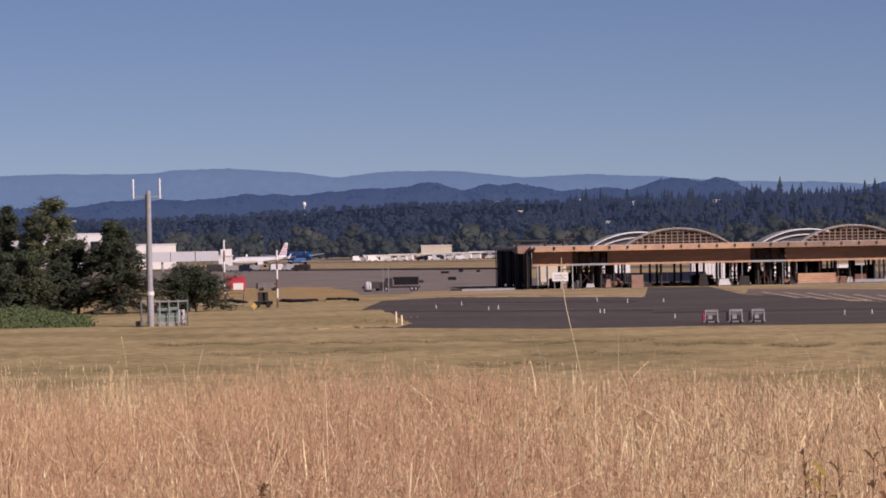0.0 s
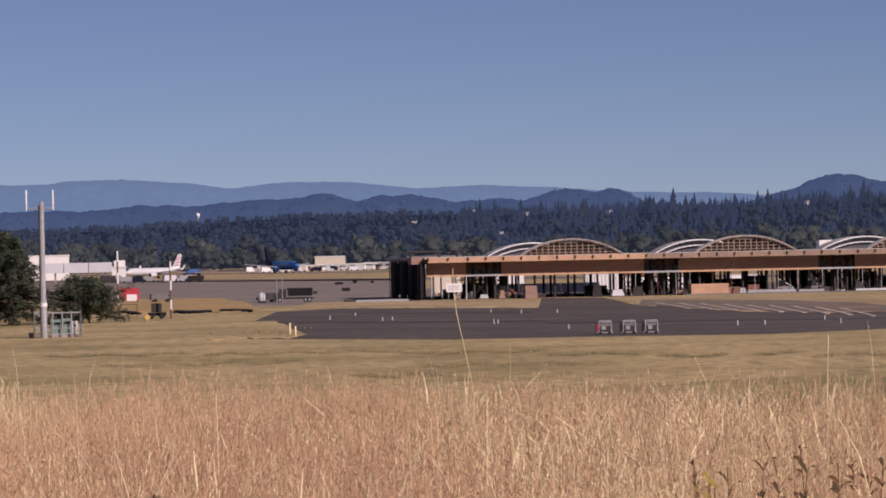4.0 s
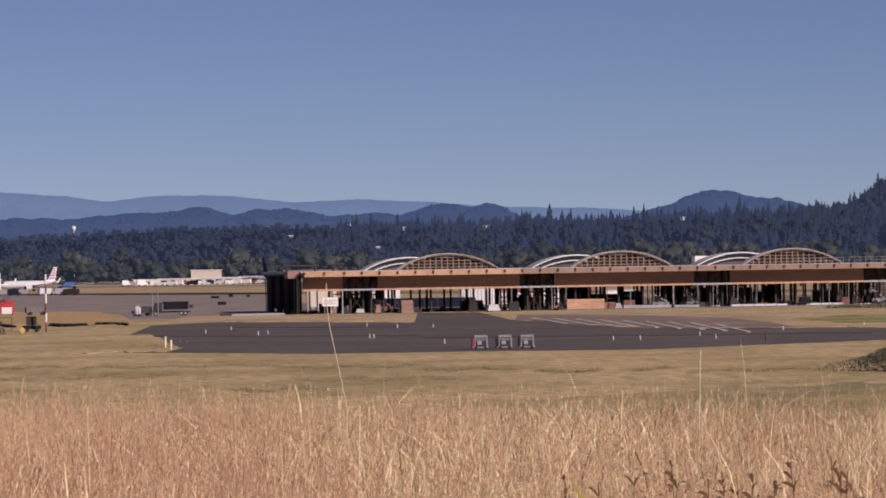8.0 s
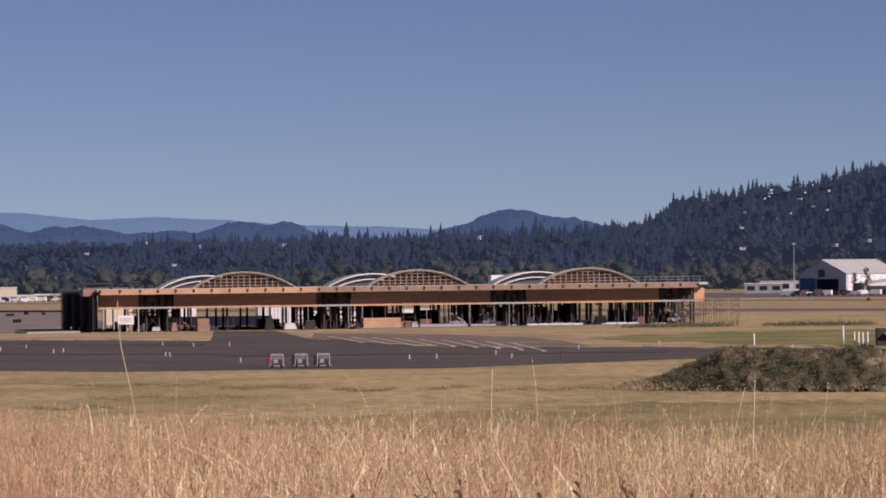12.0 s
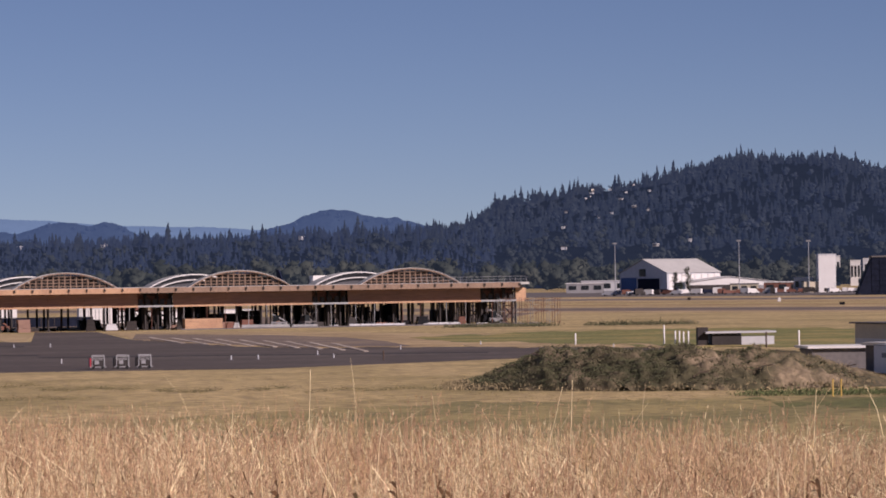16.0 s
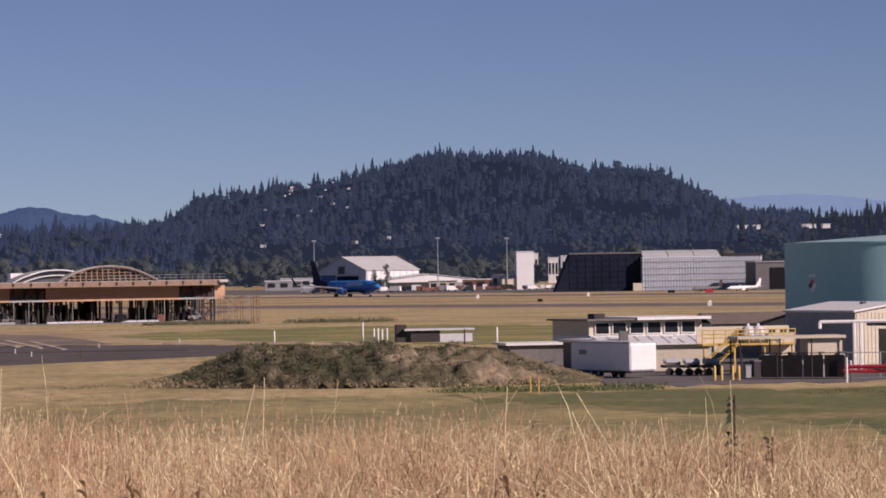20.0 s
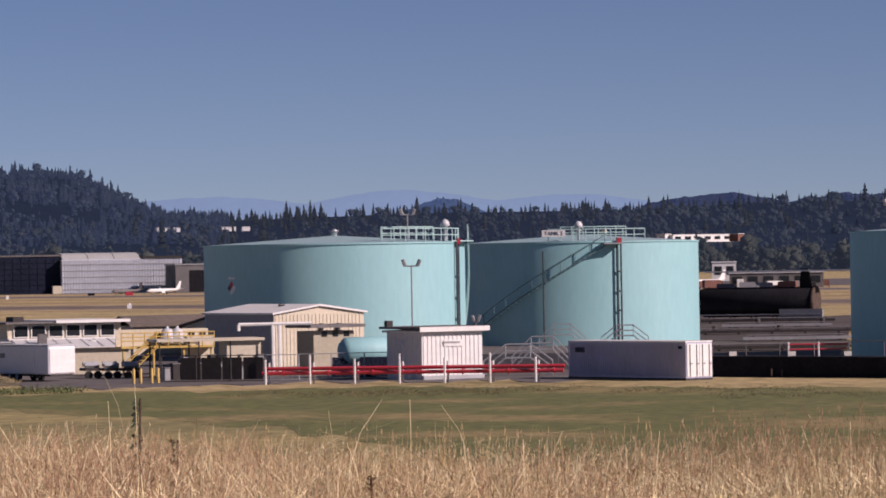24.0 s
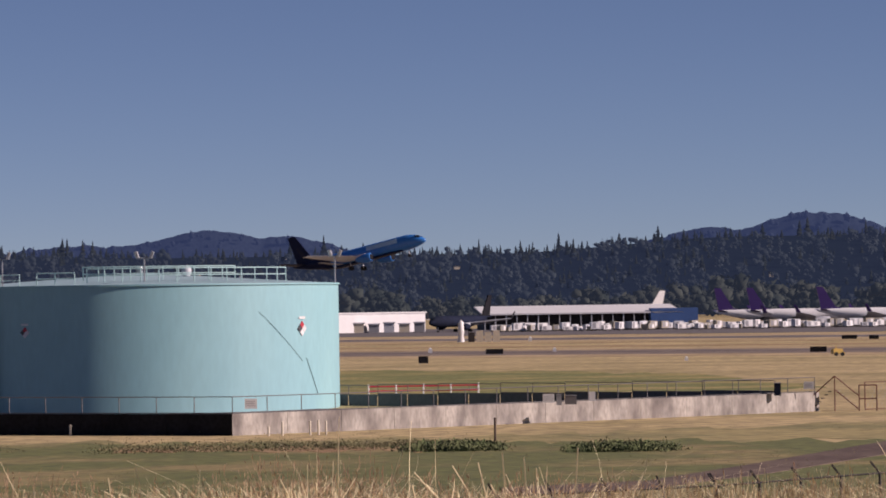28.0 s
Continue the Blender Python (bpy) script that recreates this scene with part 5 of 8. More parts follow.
def stile(bearing, d, turn, w, h, label):
    """Metal steps up and over, with handrails on both sides."""
    t = thing("crossover_stair", label, "stairs", facing(bearing, d, turn), "grey crossover stairs")
    n = 6
    for s in (-1, 1):
        for k in range(n):
            x = s * (w / 2 - w * 0.32 * (k + 0.5) / n)
            part("tread", boxes((x - 0.14, -0.45, h * (k + 0.6) / n, x + 0.14, 0.45, h * (k + 0.6) / n + 0.05)), M["galv"], t)
    part("landing", boxes((-w * 0.18, -0.45, h, w * 0.18, 0.45, h + 0.07)), M["galv"], t)
    for y in (-0.5, 0.5):
        pts = [(-w / 2, y, 0.1), (-w * 0.18, y, h), (w * 0.18, y, h), (w / 2, y, 0.1)]
        for dz, name in ((0, "stringer"), (1.0, "handrail"), (0.5, "mid_rail")):
            q = [Vector(p) + Vector((0, 0, dz)) for p in pts]
            part(name, bars(0.05, *zip(q, q[1:]), n=5), M["galv"], t)
        for p in pts:
            part("rail_post", bars(0.045, (Vector(p), Vector(p) + Vector((0, 0, 1.0))), n=5), M["galv"], t)


stile(22.65, 288, 0, 5.0, 1.3, "grey metal crossover stairs over the red pipes")
stile(23.0, 300, 0, 4.6, 1.6, "grey metal crossover stairs beside the tank")
stile(24.2, 372, 0, 4.4, 1.2, "grey metal steps at the tank's foot")
stile(23.3, 372, 0, 4.4, 1.4, "grey metal steps at the tank's foot")
for b, d, h in ((22.05, 330, 3.4), (21.13, 318, 8.1)):
    t = thing("yard_lamp", "thin grey floodlight post in the plant yard", "lamp", facing(b, d), "yard lamps")
    twin_lamp(t, Vector((0, 0, 0)), h, 0.5 if h > 4 else 0.15)

# shipping container
box_m = facing(25.07, 270, 42.5)
cont = thing("shipping_container", "slate grey shipping container with white end doors", "container", box_m)
part("side", boxes((0, 0, 0.15, 2.44, 12.19, 2.59)), M["container"], cont)
part("side_ribs", ribbed(bmesh.new(), 0, 12.0, 0, 0.2, 0.3, 2.45, 0.2), M["container"], cont)
for a, b in ((0.08, 1.2), (1.24, 2.36)):
    door = part("door", boxes((a, -0.06, 0.25, b, 0.0, 2.5)), M["white"], cont, "white container door")
    for x in (a + 0.25, b - 0.25):
        part("lock_rod", bars(0.03, ((x, -0.1, 0.3), (x, -0.1, 2.45))), M["galv"], door)
        part("lock_handle", boxes((x - 0.05, -0.15, 1.1, x + 0.2, -0.1, 1.18)), M["grey"], door)
part("roof_edge", boxes((-0.03, -0.03, 2.59, 2.47, 12.22, 2.68)), M["white"], cont)
part("base_rail", boxes((-0.02, 0, 0, 2.46, 12.2, 0.15)), M["dark_steel"], cont)
part("stencil", boxes((-0.07, 10.4, 1.85, -0.055, 11.4, 2.2)), M["midnight"], cont, "dark stencilled panel")
part("stencil", boxes((-0.07, 0.3, 2.15, -0.055, 0.7, 2.35)), M["midnight"], cont)

# cargo trailer and low buildings left of the tanks
tr = thing("cargo_trailer", "white enclosed cargo trailer parked on gravel", "trailer", facing(15.88, 294, 37))
part("body", box(bmesh.new(), 0, 0, 0.55, 2.5, 7.4, 2.65, 0.06), M["trailer"], tr)
part("roof", boxes((-0.04, -0.04, 2.65, 2.54, 7.44, 2.74)), M["bare"], tr)
part("rear_door", boxes((0.1, -0.05, 0.65, 2.4, 0.0, 2.45)), M["white"], tr)
part("side_door", boxes((-0.04, 1.7, 0.7, 0.0, 2.6, 2.4)), M["trailer"], tr)
part("logo", boxes((-0.03, 5.4, 1.75, -0.005, 6.3, 2.1)), M["grey"], tr)
part("drawbar", bars(0.08, ((0.6, 7.4, 0.55), (1.25, 8.9, 0.5)), ((1.9, 7.4, 0.55), (1.25, 8.9, 0.5))), M["dark_steel"], tr)
for y in (4.0, 4.9):
    for x in (0.05, 2.2):
        w = part("wheel", bars(0.36, ((x, y, 0.36), (x + 0.22, y, 0.36)), n=14), M["tyre"], tr)
        part("rim", bars(0.18, ((x - 0.02, y, 0.36), (x + 0.24, y, 0.36)), n=10), M["galv"], w)
part("chassis", boxes((0.2, 0.1, 0.4, 2.3, 7.3, 0.55)), M["dark_steel"], tr)

low = thing("low_white_building", "low building with a white membrane roof", "building", facing(15.7, 322, 34))
part("wall", boxes((0, 0, 0, 9, 8, 2.15)), M["mid_grey"], low)
part("roof", boxes((-0.3, -0.3, 2.15, 9.3, 8.3, 2.4)), M["white"], low)
low2 = thing("low_white_building", "long low shed with a thin white roof behind the mound", "building", facing(14.15, 338, 10))
part("wall", boxes((0, 0, 0, 9.5, 6, 1.75)), M["mid_grey"], low2)
part("roof", boxes((-0.4, -0.4, 1.75, 9.9, 6.4, 1.95)), M["white"], low2)
off = thing("clerestory_office", "cream office with a window band under a white fascia", "building", facing(16.95, 352, 24))
part("wall", boxes((-10.8, 0, 0, 0, 9, 2.3)), M["white"], off)
part("siding_ribs", ribbed(bmesh.new(), -10.8, 0, 0, 0, 0.1, 2.2, 0.4), M["white"], off)
part("upper_wall", boxes((-10.8, 0.4, 2.3, 0, 9, 3.6)), M["cream"], off)
part("fascia", boxes((-6.6, -0.6, 3.6, 0.5, 9.2, 3.85)), M["white"], off)
part("roof", boxes((-11.3, -0.4, 3.6, -6.6, 9.2, 3.75)), M["mid_grey"], off)
for k in range(6):
    x = -10.2 + k * 1.65
    pane = part("window", boxes((x, 0.3, 2.45, x + 1.25, 0.395, 3.4)), M["glass"], off)
    part("window_frame", boxes((x - 0.08, 0.26, 2.38, x + 1.33, 0.3, 2.45), (x - 0.08, 0.26, 3.4, x + 1.33, 0.3, 3.47), (x - 0.08, 0.26, 2.45, x, 0.3, 3.4), (x + 1.25, 0.26, 2.45, x + 1.33, 0.3, 3.4)), M["white"], pane)
part("roof_unit", boxes((-9.6, 2, 3.75, -8.6, 3.6, 4.2)), M["dark_steel"], off)
annex = thing("white_roof_annex", "low annex with a white ribbed roof beside the office", "building", facing(15.5, 313, 6))
part("wall", boxes((0, 0, 0, 8.6, 6, 2.1)), M["cream"], annex)
part("roof", profile_x([(-0.4, 2.1), (6.2, 2.6), (6.2, 2.7), (-0.4, 2.2)], -0.3, 8.9), M["white"], annex)
for k in range(9):
    part("roof_seam", profile_x([(-0.4, 2.2), (6.2, 2.7), (6.2, 2.74), (-0.4, 2.24)], -0.2 + k * 1.1, -0.16 + k * 1.1), M["roof_membrane"], annex)
part("roof_vent", boxes((1.6, 2.6, 2.3, 2.3, 3.3, 3.2)), M["mid_grey"], annex)
shed("long_storehouse", "long cream storehouse with a weathered grey roof", facing(18.6, 366, 20), 6, 16, 2.6, 3.5, "cream", "brown_roof", "y", ribs=False)
lng2 = thing("grey_roof_store", "store with a shallow grey roof", "building", facing(17.1, 380, 14))
part("wall", boxes((0, 0, 0, 12.6, 8, 2.7)), M["cream"], lng2)
part("roof", profile_x([(-0.4, 2.7), (4, 3.6), (8.4, 2.7), (8.4, 2.85), (4, 3.75), (-0.4, 2.85)], -0.4, 13), M["brown_roof"], lng2)
for k in range(4):
    part("window", boxes((1 + k * 2.2, -0.03, 1.2, 2.3 + k * 2.2, 0, 2.2)), M["glass"], lng2)
cone = thing("round_vent_tank", "squat white round tank with a conical lid", "tank", facing(16.52, 318))
part("body", lathe([(1.1, 0), (1.1, 1.5)], 24), M["bare"], cone)
part("lid", lathe([(1.2, 1.5), (0.35, 1.95), (0.35, 2.6), (0.02, 2.65)], 20), M["white"], cone)
for k in range(3):
    d = thing("bin_trailer", "dark flat trailer loaded with pipework", "trailer", facing(16.4 + 0.28 * k, 300 - k, 12), "dark trailers")
    part("bed", boxes((0, 0, 0.6, 1.3, 2, 0.8)), M["dark_steel"], d)
    part("load", bars(0.22, ((0.1, 0.5, 1.0), (1.2, 0.5, 1.0)), ((0.1, 1.2, 1.1), (1.2, 1.2, 1.1))), M["galv"], d)
    for x in (0.3, 1.0):
        part("wheel", bars(0.3, ((x, -0.1, 0.3), (x, 0.15, 0.3)), n=10), M["tyre"], d)

plat = thing("loading_platform", "yellow railed loading platform with a stair", "platform", facing(17.15, 306, 14))
part("deck", boxes((-1.2, 0, 2.1, 6.2, 2.2, 2.25)), M["yellow"], plat)
for k in range(9):
    part("rail_post", bars(0.05, ((-1.2 + k * 0.92, 0, 2.2), (-1.2 + k * 0.92, 0, 3.3))), M["yellow"], plat)
for z in (2.7, 3.0, 3.3):
    part("rail", bars(0.05, ((-1.2, 0, z), (6.2, 0, z))), M["yellow"], plat)
part("screen", boxes((-1.2, 1.9, 2.25, 6.2, 1.98, 3.55)), M["cream"], plat, "cream backing wall of the platform")
for x in (2.0, 4.6, 5.5):
    # Dark boxes on the backing wall paint the shade inside its openings.
    part("opening_shade", boxes((x, 1.86, 2.4, x + 0.5, 1.9, 3.3)), M["dark_steel"], plat)
for x in (-1.0, 1.4, 3.8, 6.0):
    part("leg", bars(0.09, ((x, 0.3, 0), (x, 0.3, 2.1))), M["yellow"], plat)
for k in range(9):
    x, z = -0.8 + 0.26 * k, 0.25 * (k + 1)
    part("tread", boxes((x - 0.15, -0.95, z - 0.06, x + 0.15, -0.1, z)), M["yellow"], plat)
for y in (-1.0, -0.1):
    part("stringer", bars(0.05, ((-1.0, y, 0), (1.6, y, 2.4)), ((-1.0, y, 1.0), (1.6, y, 3.4))), M["yellow"], plat)
for x in (2.7, 3.5):
    v = part("filter_vessel", lathe([(0.1, 2.3), (0.48, 2.4), (0.48, 2.75), (0.55, 2.76), (0.55, 2.86), (0.48, 2.87), (0.48, 3.35), (0.3, 3.55), (0.14, 3.58), (0.12, 3.75)], 18), M["bare"], plat, "pale filter vessel")
    v.location = (x, 1.1, 0)
part("truck_body", boxes((4.3, 1.0, 0.6, 6.4, 3.0, 3.0)), M["cream"], plat)
for k, b in enumerate((17.10, 17.20, 17.36, 17.45)):
    t = thing("bollard", "yellow steel bollard before the fence", "bollard", facing(b, 285), "yellow bollards")
    part("post", lathe([(0.1, 0), (0.1, 1.0), (0.06, 1.08), (0.01, 1.1)], 12), M["yellow"], t)
for b in (14.44, 14.56):
    t = thing("marker_post", "thin yellow marker post in the grass", "post", facing(b, 263), "yellow markers")
    part("post", bars(0.05, ((0, 0, 0), (0, 0, 1.15))), M["yellow"], t)


def chain_fence(name, label, pts, h, every, z=0.0, barbed=False, material="dark_steel", mesh=True):
    """Posts, rails and diagonal wires between the corners given."""
    t = thing(name, label, "fence", pose(*pts[0], z))
    o = Vector((*pts[0], 0))
    wires = bmesh.new()
    for a, b in zip(pts, pts[1:]):
        a, b = Vector((*a, 0)) - o, Vector((*b, 0)) - o
        n = max(1, round((b - a).length / every))
        for k in range(n + 1):
            p = a.lerp(b, k / n)
            part("fence_post", bars(0.05 if h > 1.2 else 0.034, (p, p + Vector((0, 0, h))), n=5), M[material], t)
            if barbed:
                side = Vector((b.y - a.y, a.x - b.x, 0)).normalized() * -0.35
                part("outrigger", bars(0.04, (p + Vector((0, 0, h)), p + side + Vector((0, 0, h + 0.38))), n=4), M[material], t)
        for f in (0.04, 1.0):
            part("fence_rail", bars(0.03, (a + Vector((0, 0, h * f)), b + Vector((0, 0, h * f))), n=4), M[material], t)
        if mesh:
            m = int((b - a).length / 0.35)
            for k in range(m):
                p, q = a.lerp(b, k / m), a.lerp(b, min(1, (k + 3) / m))
                bar(wires, p, q + Vector((0, 0, h)), 0.006, 3), bar(wires, q, p + Vector((0, 0, h)), 0.006, 3)
    if mesh:
        part("chain_link", wires, M["galv"], t)["kind"] = "stuff"
    else:
        wires.free()
    return t


def xy(b, d):
    return tuple(spot(b, d).xy)


pf = chain_fence("plant_fence", "dark screened chain-link fence along the plant yard", [xy(17.5, 287), xy(19.0, 284.5)], 1.9, 2.4, mesh=False)
fa, fb = Vector(xy(17.78, 287.2)) - Vector(xy(17.5, 287)), Vector(xy(18.98, 285.2)) - Vector(xy(17.5, 287))
for k in range(4):
    a, b = fa.lerp(fb, k / 4), fa.lerp(fb, k / 4 + 0.235)
    part("screen", prism([tuple(a), tuple(b), tuple(b + Vector((0.02, 0.06))), tuple(a + Vector((0.02, 0.06)))], 0.15, 1.75), M["dark_steel"], pf, "dark mesh screen on the fence")
low_wall = thing("containment_wall", "low dark containment wall before the teal vessel", "wall", facing(19.95, 290.5, 0))
for k in range(3):
    part("panel", boxes((k * 2.1, 0, 0, k * 2.1 + 2.06, 0.2, 1.5)), M["navy"], low_wall)
bund_low = thing("containment_wall", "low slate containment wall behind the crossover stairs", "wall", facing(22.05, 304, -2))
for k in range(7):
    part("panel", boxes((k * 2.1, 0, 0, k * 2.1 + 2.06, 0.2, 1.25)), M["slate"], bund_low)
chain_fence("pipe_fence", "grey chain-link fence before the pump hut", [xy(19.0, 285), xy(20.9, 287)], 1.9, 2.6, material="galv")
for k in range(16):
    b = 17.55 + 0.09 * k + 0.03 * (k % 3)
    t = thing("yard_crate", "dark crate of pipe fittings behind the fence", "crate", facing(b, 291 + (k % 4) * 2, 20), "yard crates")
    part("body", boxes((0, 0, 0, 0.42 + 0.1 * (k % 3), 0.8, 0.9 + 0.25 * (k % 4))), M["dark_steel" if k % 3 else "grey"], t)
    part("lid", boxes((-0.03, -0.03, 0.9 + 0.25 * (k % 4), 0.47 + 0.1 * (k % 3), 0.83, 0.98 + 0.25 * (k % 4))), M["mid_grey"], t)

# ---- bund wall with its fence ----
A0, C0, E0 = Vector(xy(25.42, 278)), Vector(xy(31.63, 258)), Vector(xy(40.1, 296))
bund = thing("bund_wall", "stained concrete bund wall round the fuel tanks", "wall", pose(0, 0, 0))
for p, q, name in ((A0, C0, "wall_panel"), (C0, E0, "wall_panel")):
    n = int((q - p).length / 4.6)
    t = (q - p).normalized()
    nn = Vector((t.y, -t.x))
    for k in range(n):
        a, b = p.lerp(q, k / n), p.lerp(q, (k + 1) / n) - t * 0.03
        # Black on the A0 stretch paints the shade of its sunless side.
        part(name, prism([tuple(a), tuple(b), tuple(b - nn * 0.35), tuple(a - nn * 0.35)], 0, 1.42), M["black" if p == A0 else "concrete"], bund, "wall panel blackened for its shaded side" if p == A0 else "")
part("bund_floor", prism([tuple(p) for p in (C0 + Vector((0.6, 0.5)), E0 + Vector((-0.6, 0.5)), E0 + Vector((-22, 62)), A0 + Vector((6, 60)), A0 + Vector((1, 0.5)))], 0.0, 0.06), M["asphalt"], bund, "dark asphalt bund floor")
fw0, fw1 = Vector(xy(32.9, 336)), E0 + Vector((-3, 1.5))
for k in range(14):
    a, b = fw0.lerp(fw1, k / 14), fw0.lerp(fw1, (k + 1) / 14 - 0.002)
    part("far_wall_panel", prism([tuple(a), tuple(b), tuple(b + Vector((0.2, 0.3))), tuple(a + Vector((0.2, 0.3)))], 0, 0.9 + 0.052 * k), M["slate"], bund, "dark slate grey far bund wall")
chain_fence("bund_fence", "thin grey post and rail fence above the bund wall", [tuple(A0 + Vector((0.3, 0.2))), tuple(C0 + Vector((0.2, 0.3))), tuple(E0 + Vector((-0.2, 0.3)))], 1.1, 2.9, 1.42, False, "fence_grey", False)
for k in range(7):
    chain_fence("far_bund_fence", "chain-link fence above the far bund wall", [tuple(fw0.lerp(fw1, k / 7)), tuple(fw0.lerp(fw1, (k + 1) / 7))], 0.8, 4.2, 0.9 + 0.104 * k, False, "fence_grey", False)


def notice(name, bearing, d, w, z0, z1, label, bars_=True):
    t = thing(name, label, "sign", facing(bearing, d), "fence notices")
    part("panel", boxes((-w / 2, -0.03, z0, w / 2, 0, z1)), M["white"], t)
    if bars_:
        part("writing", boxes(*[(-w * 0.4, -0.04, z0 + (z1 - z0) * f, w * 0.35, -0.032, z0 + (z1 - z0) * (f + 0.03)) for f in (0.3, 0.5, 0.7)]), M["grey"], t)


for b in (25.75, 26.6, 27.4):
    notice("fence_notice", b, 273.5 - 2.6 * (b - 25.75), 0.5, 1.55, 1.85, "white notice on the fence above the dark wall", False)
notice("fence_notice", 31.9, 257.6, 0.8, 1.75, 2.4, "white notice with red writing on the fence")
notice("fence_notice", 36.2, 272, 0.8, 1.5, 2.1, "white notice with red writing on the fence")
notice("fence_notice", 36.83, 275, 0.45, 1.5, 2.15, "plain white notice on the fence", False)
notice("fence_notice", 39.95, 294, 0.75, 1.7, 2.25, "white notice at the wall's end")
for b, d, w, h, m in ((36.35, 272.5, 0.35, 2.0, "grey"), (36.52, 274, 0.8, 1.9, "mid_grey"), (39.5, 291.5, 0.5, 2.2, "navy")):
    t = thing("wall_cabinet", "small grey cabinet on the bund wall", "cabinet", facing(b, d), "wall cabinets")
    part("body", boxes((-w / 2, 0.3, 1.3, w / 2, 0.7, h)), M[m], t)
    part("cap", boxes((-w / 2 - 0.03, 0.27, h, w / 2 + 0.03, 0.73, h + 0.05)), M["grey"], t)
steps = thing("wall_stair", "brown metal stair over the end of the bund wall", "stairs", facing(40.3, 296, 0))
for s, x0 in ((1, 0.1), (-1, 0.0)):
    for k in range(6):
        x = x0 + s * 0.27 * (6 - k)
        part("tread", boxes((x - 0.14, -0.4, 0.25 * k + 0.18, x + 0.14, 0.4, 0.25 * k + 0.23)), M["cream" if s > 0 else "dark_steel"], steps)
for y in (-0.45, 0.45):
    for name, p, q in (("handrail", (0.1, 2.6), (1.9, 1.1)), ("handrail", (-1.6, 1.1), (0.1, 2.6)), ("handrail", (1.9, 1.9), (3.2, 1.9)), ("stringer", (0.1, 1.6), (1.9, 0.1)), ("mid_rail", (1.9, 0.9), (3.2, 0.9)), ("rail_post", (0.1, 0), (0.1, 2.6)), ("rail_post", (1.9, 0), (1.9, 1.9)), ("rail_post", (3.2, 0), (3.2, 1.9))):
        part(name, bars(0.045, ((p[0], y, p[1]), (q[0], y, q[1]))), M["rust_steel"], steps)
chain_fence("gate_fence", "brown chain-link gate beside the stair", [xy(40.75, 297), xy(41.1, 298)], 2.1, 1.8, material="rust_steel")
for b, d, h in ((32.15, 256.5, 0.6), (32.35, 256.5, 0.9), (32.75, 256.8, 0.9), (32.87, 257, 0.95), (32.98, 257, 0.9), (26.3, 274, 0.6), (26.45, 274, 0.5), (29.3, 264, 0.7), (35.42, 240, 1.4)):
    t = thing("pipe_post", "short weathered pipe post at the wall's foot", "post", facing(b, d), "pipe posts")
    part("post", lathe([(0.07, 0), (0.07, h), (0.01, h + 0.04)], 8), M["cream" if d < 270 and h < 1 else "bark"], t)

patch("ground_ditch", M["brown"], "flat brown strip for the ditch before the bund wall", [(29.9, 230), (31.5, 228), (34.4, 225), (34.3, 231), (31.8, 236), (30.0, 237)], 0.03)
# red line and drums between the tanks
for b, d, n in ((26.55, 318, 2), (33.6, 345, 4)):
    t = thing("hose_rack", "red pipe rail on short posts by the tanks", "pipework", facing(b, d, 4), "red rails")
    for z in (0.9, 1.3):
        part("red_pipe", bars(0.075, ((0, 0, z), (n * 2.4, 0, z))), M["red"], t)
    for k in range(n + 1):
        part("post", bars(0.08, ((k * 2.4, 0, 0), (k * 2.4, 0, 1.5))), M["white"], t)

# burnt training airframe
mock = thing("training_airframe", "black burnt airframe mock-up with a tall tail", "airframe", facing(25.2, 540, -18))
part("tube", lathe([(0.3, 0), (1.5, 0.6), (2.0, 1.6), (2.0, 16.8), (1.9, 17.0)], 28, "X"), M["black"], mock).location = (0, 0, 2.35)
part("rear_ring", lathe([(1.95, 17.0), (2.1, 17.05), (2.1, 17.4), (1.7, 17.45)], 28, "X"), M["bark"], mock).location = (0, 0, 2.35)
part("fin", prism([(0, 0), (1.8, 0), (1.3, 3.0), (0.3, 3.0)], -0.2, 0.2), M["black"], mock).matrix_local = pose(15.0, 0, 3.8, 90, 0, 0)
part("tailplane", boxes((2.0, -1.0, 6.4, 22.5, 1.0, 6.6)), M["bare"], mock)
for x in (2.5, 5.5, 8.5, 11.5, 14.5):
    part("support_leg", bars(0.14, ((x, -1, 0), (x, -1, 0.7)), ((x, 1, 0), (x, 1, 0.7))), M["dark_steel"], mock)
part("walkway", boxes((-1, -3.2, 0.6, 19, -2.2, 0.75), (13, -3.0, 0, 19, -2.6, 1.4)), M["grey"], mock)
for k in range(6):
    t = thing("yard_drum", "grubby dark drum in the training yard", "drum", facing(25.5 + 0.31 * k, 455 + 19 * (k % 3)), "yard drums")
    part("body", lathe([(0.32, 0), (0.32, 0.5 + 0.1 * (k % 3)), (0.28, 0.55 + 0.1 * (k % 3))], 12), M["dark_steel"], t)
    part("lid", lathe([(0.3, 0.5 + 0.1 * (k % 3)), (0.2, 0.58 + 0.1 * (k % 3))], 12), M["mid_grey"], t)
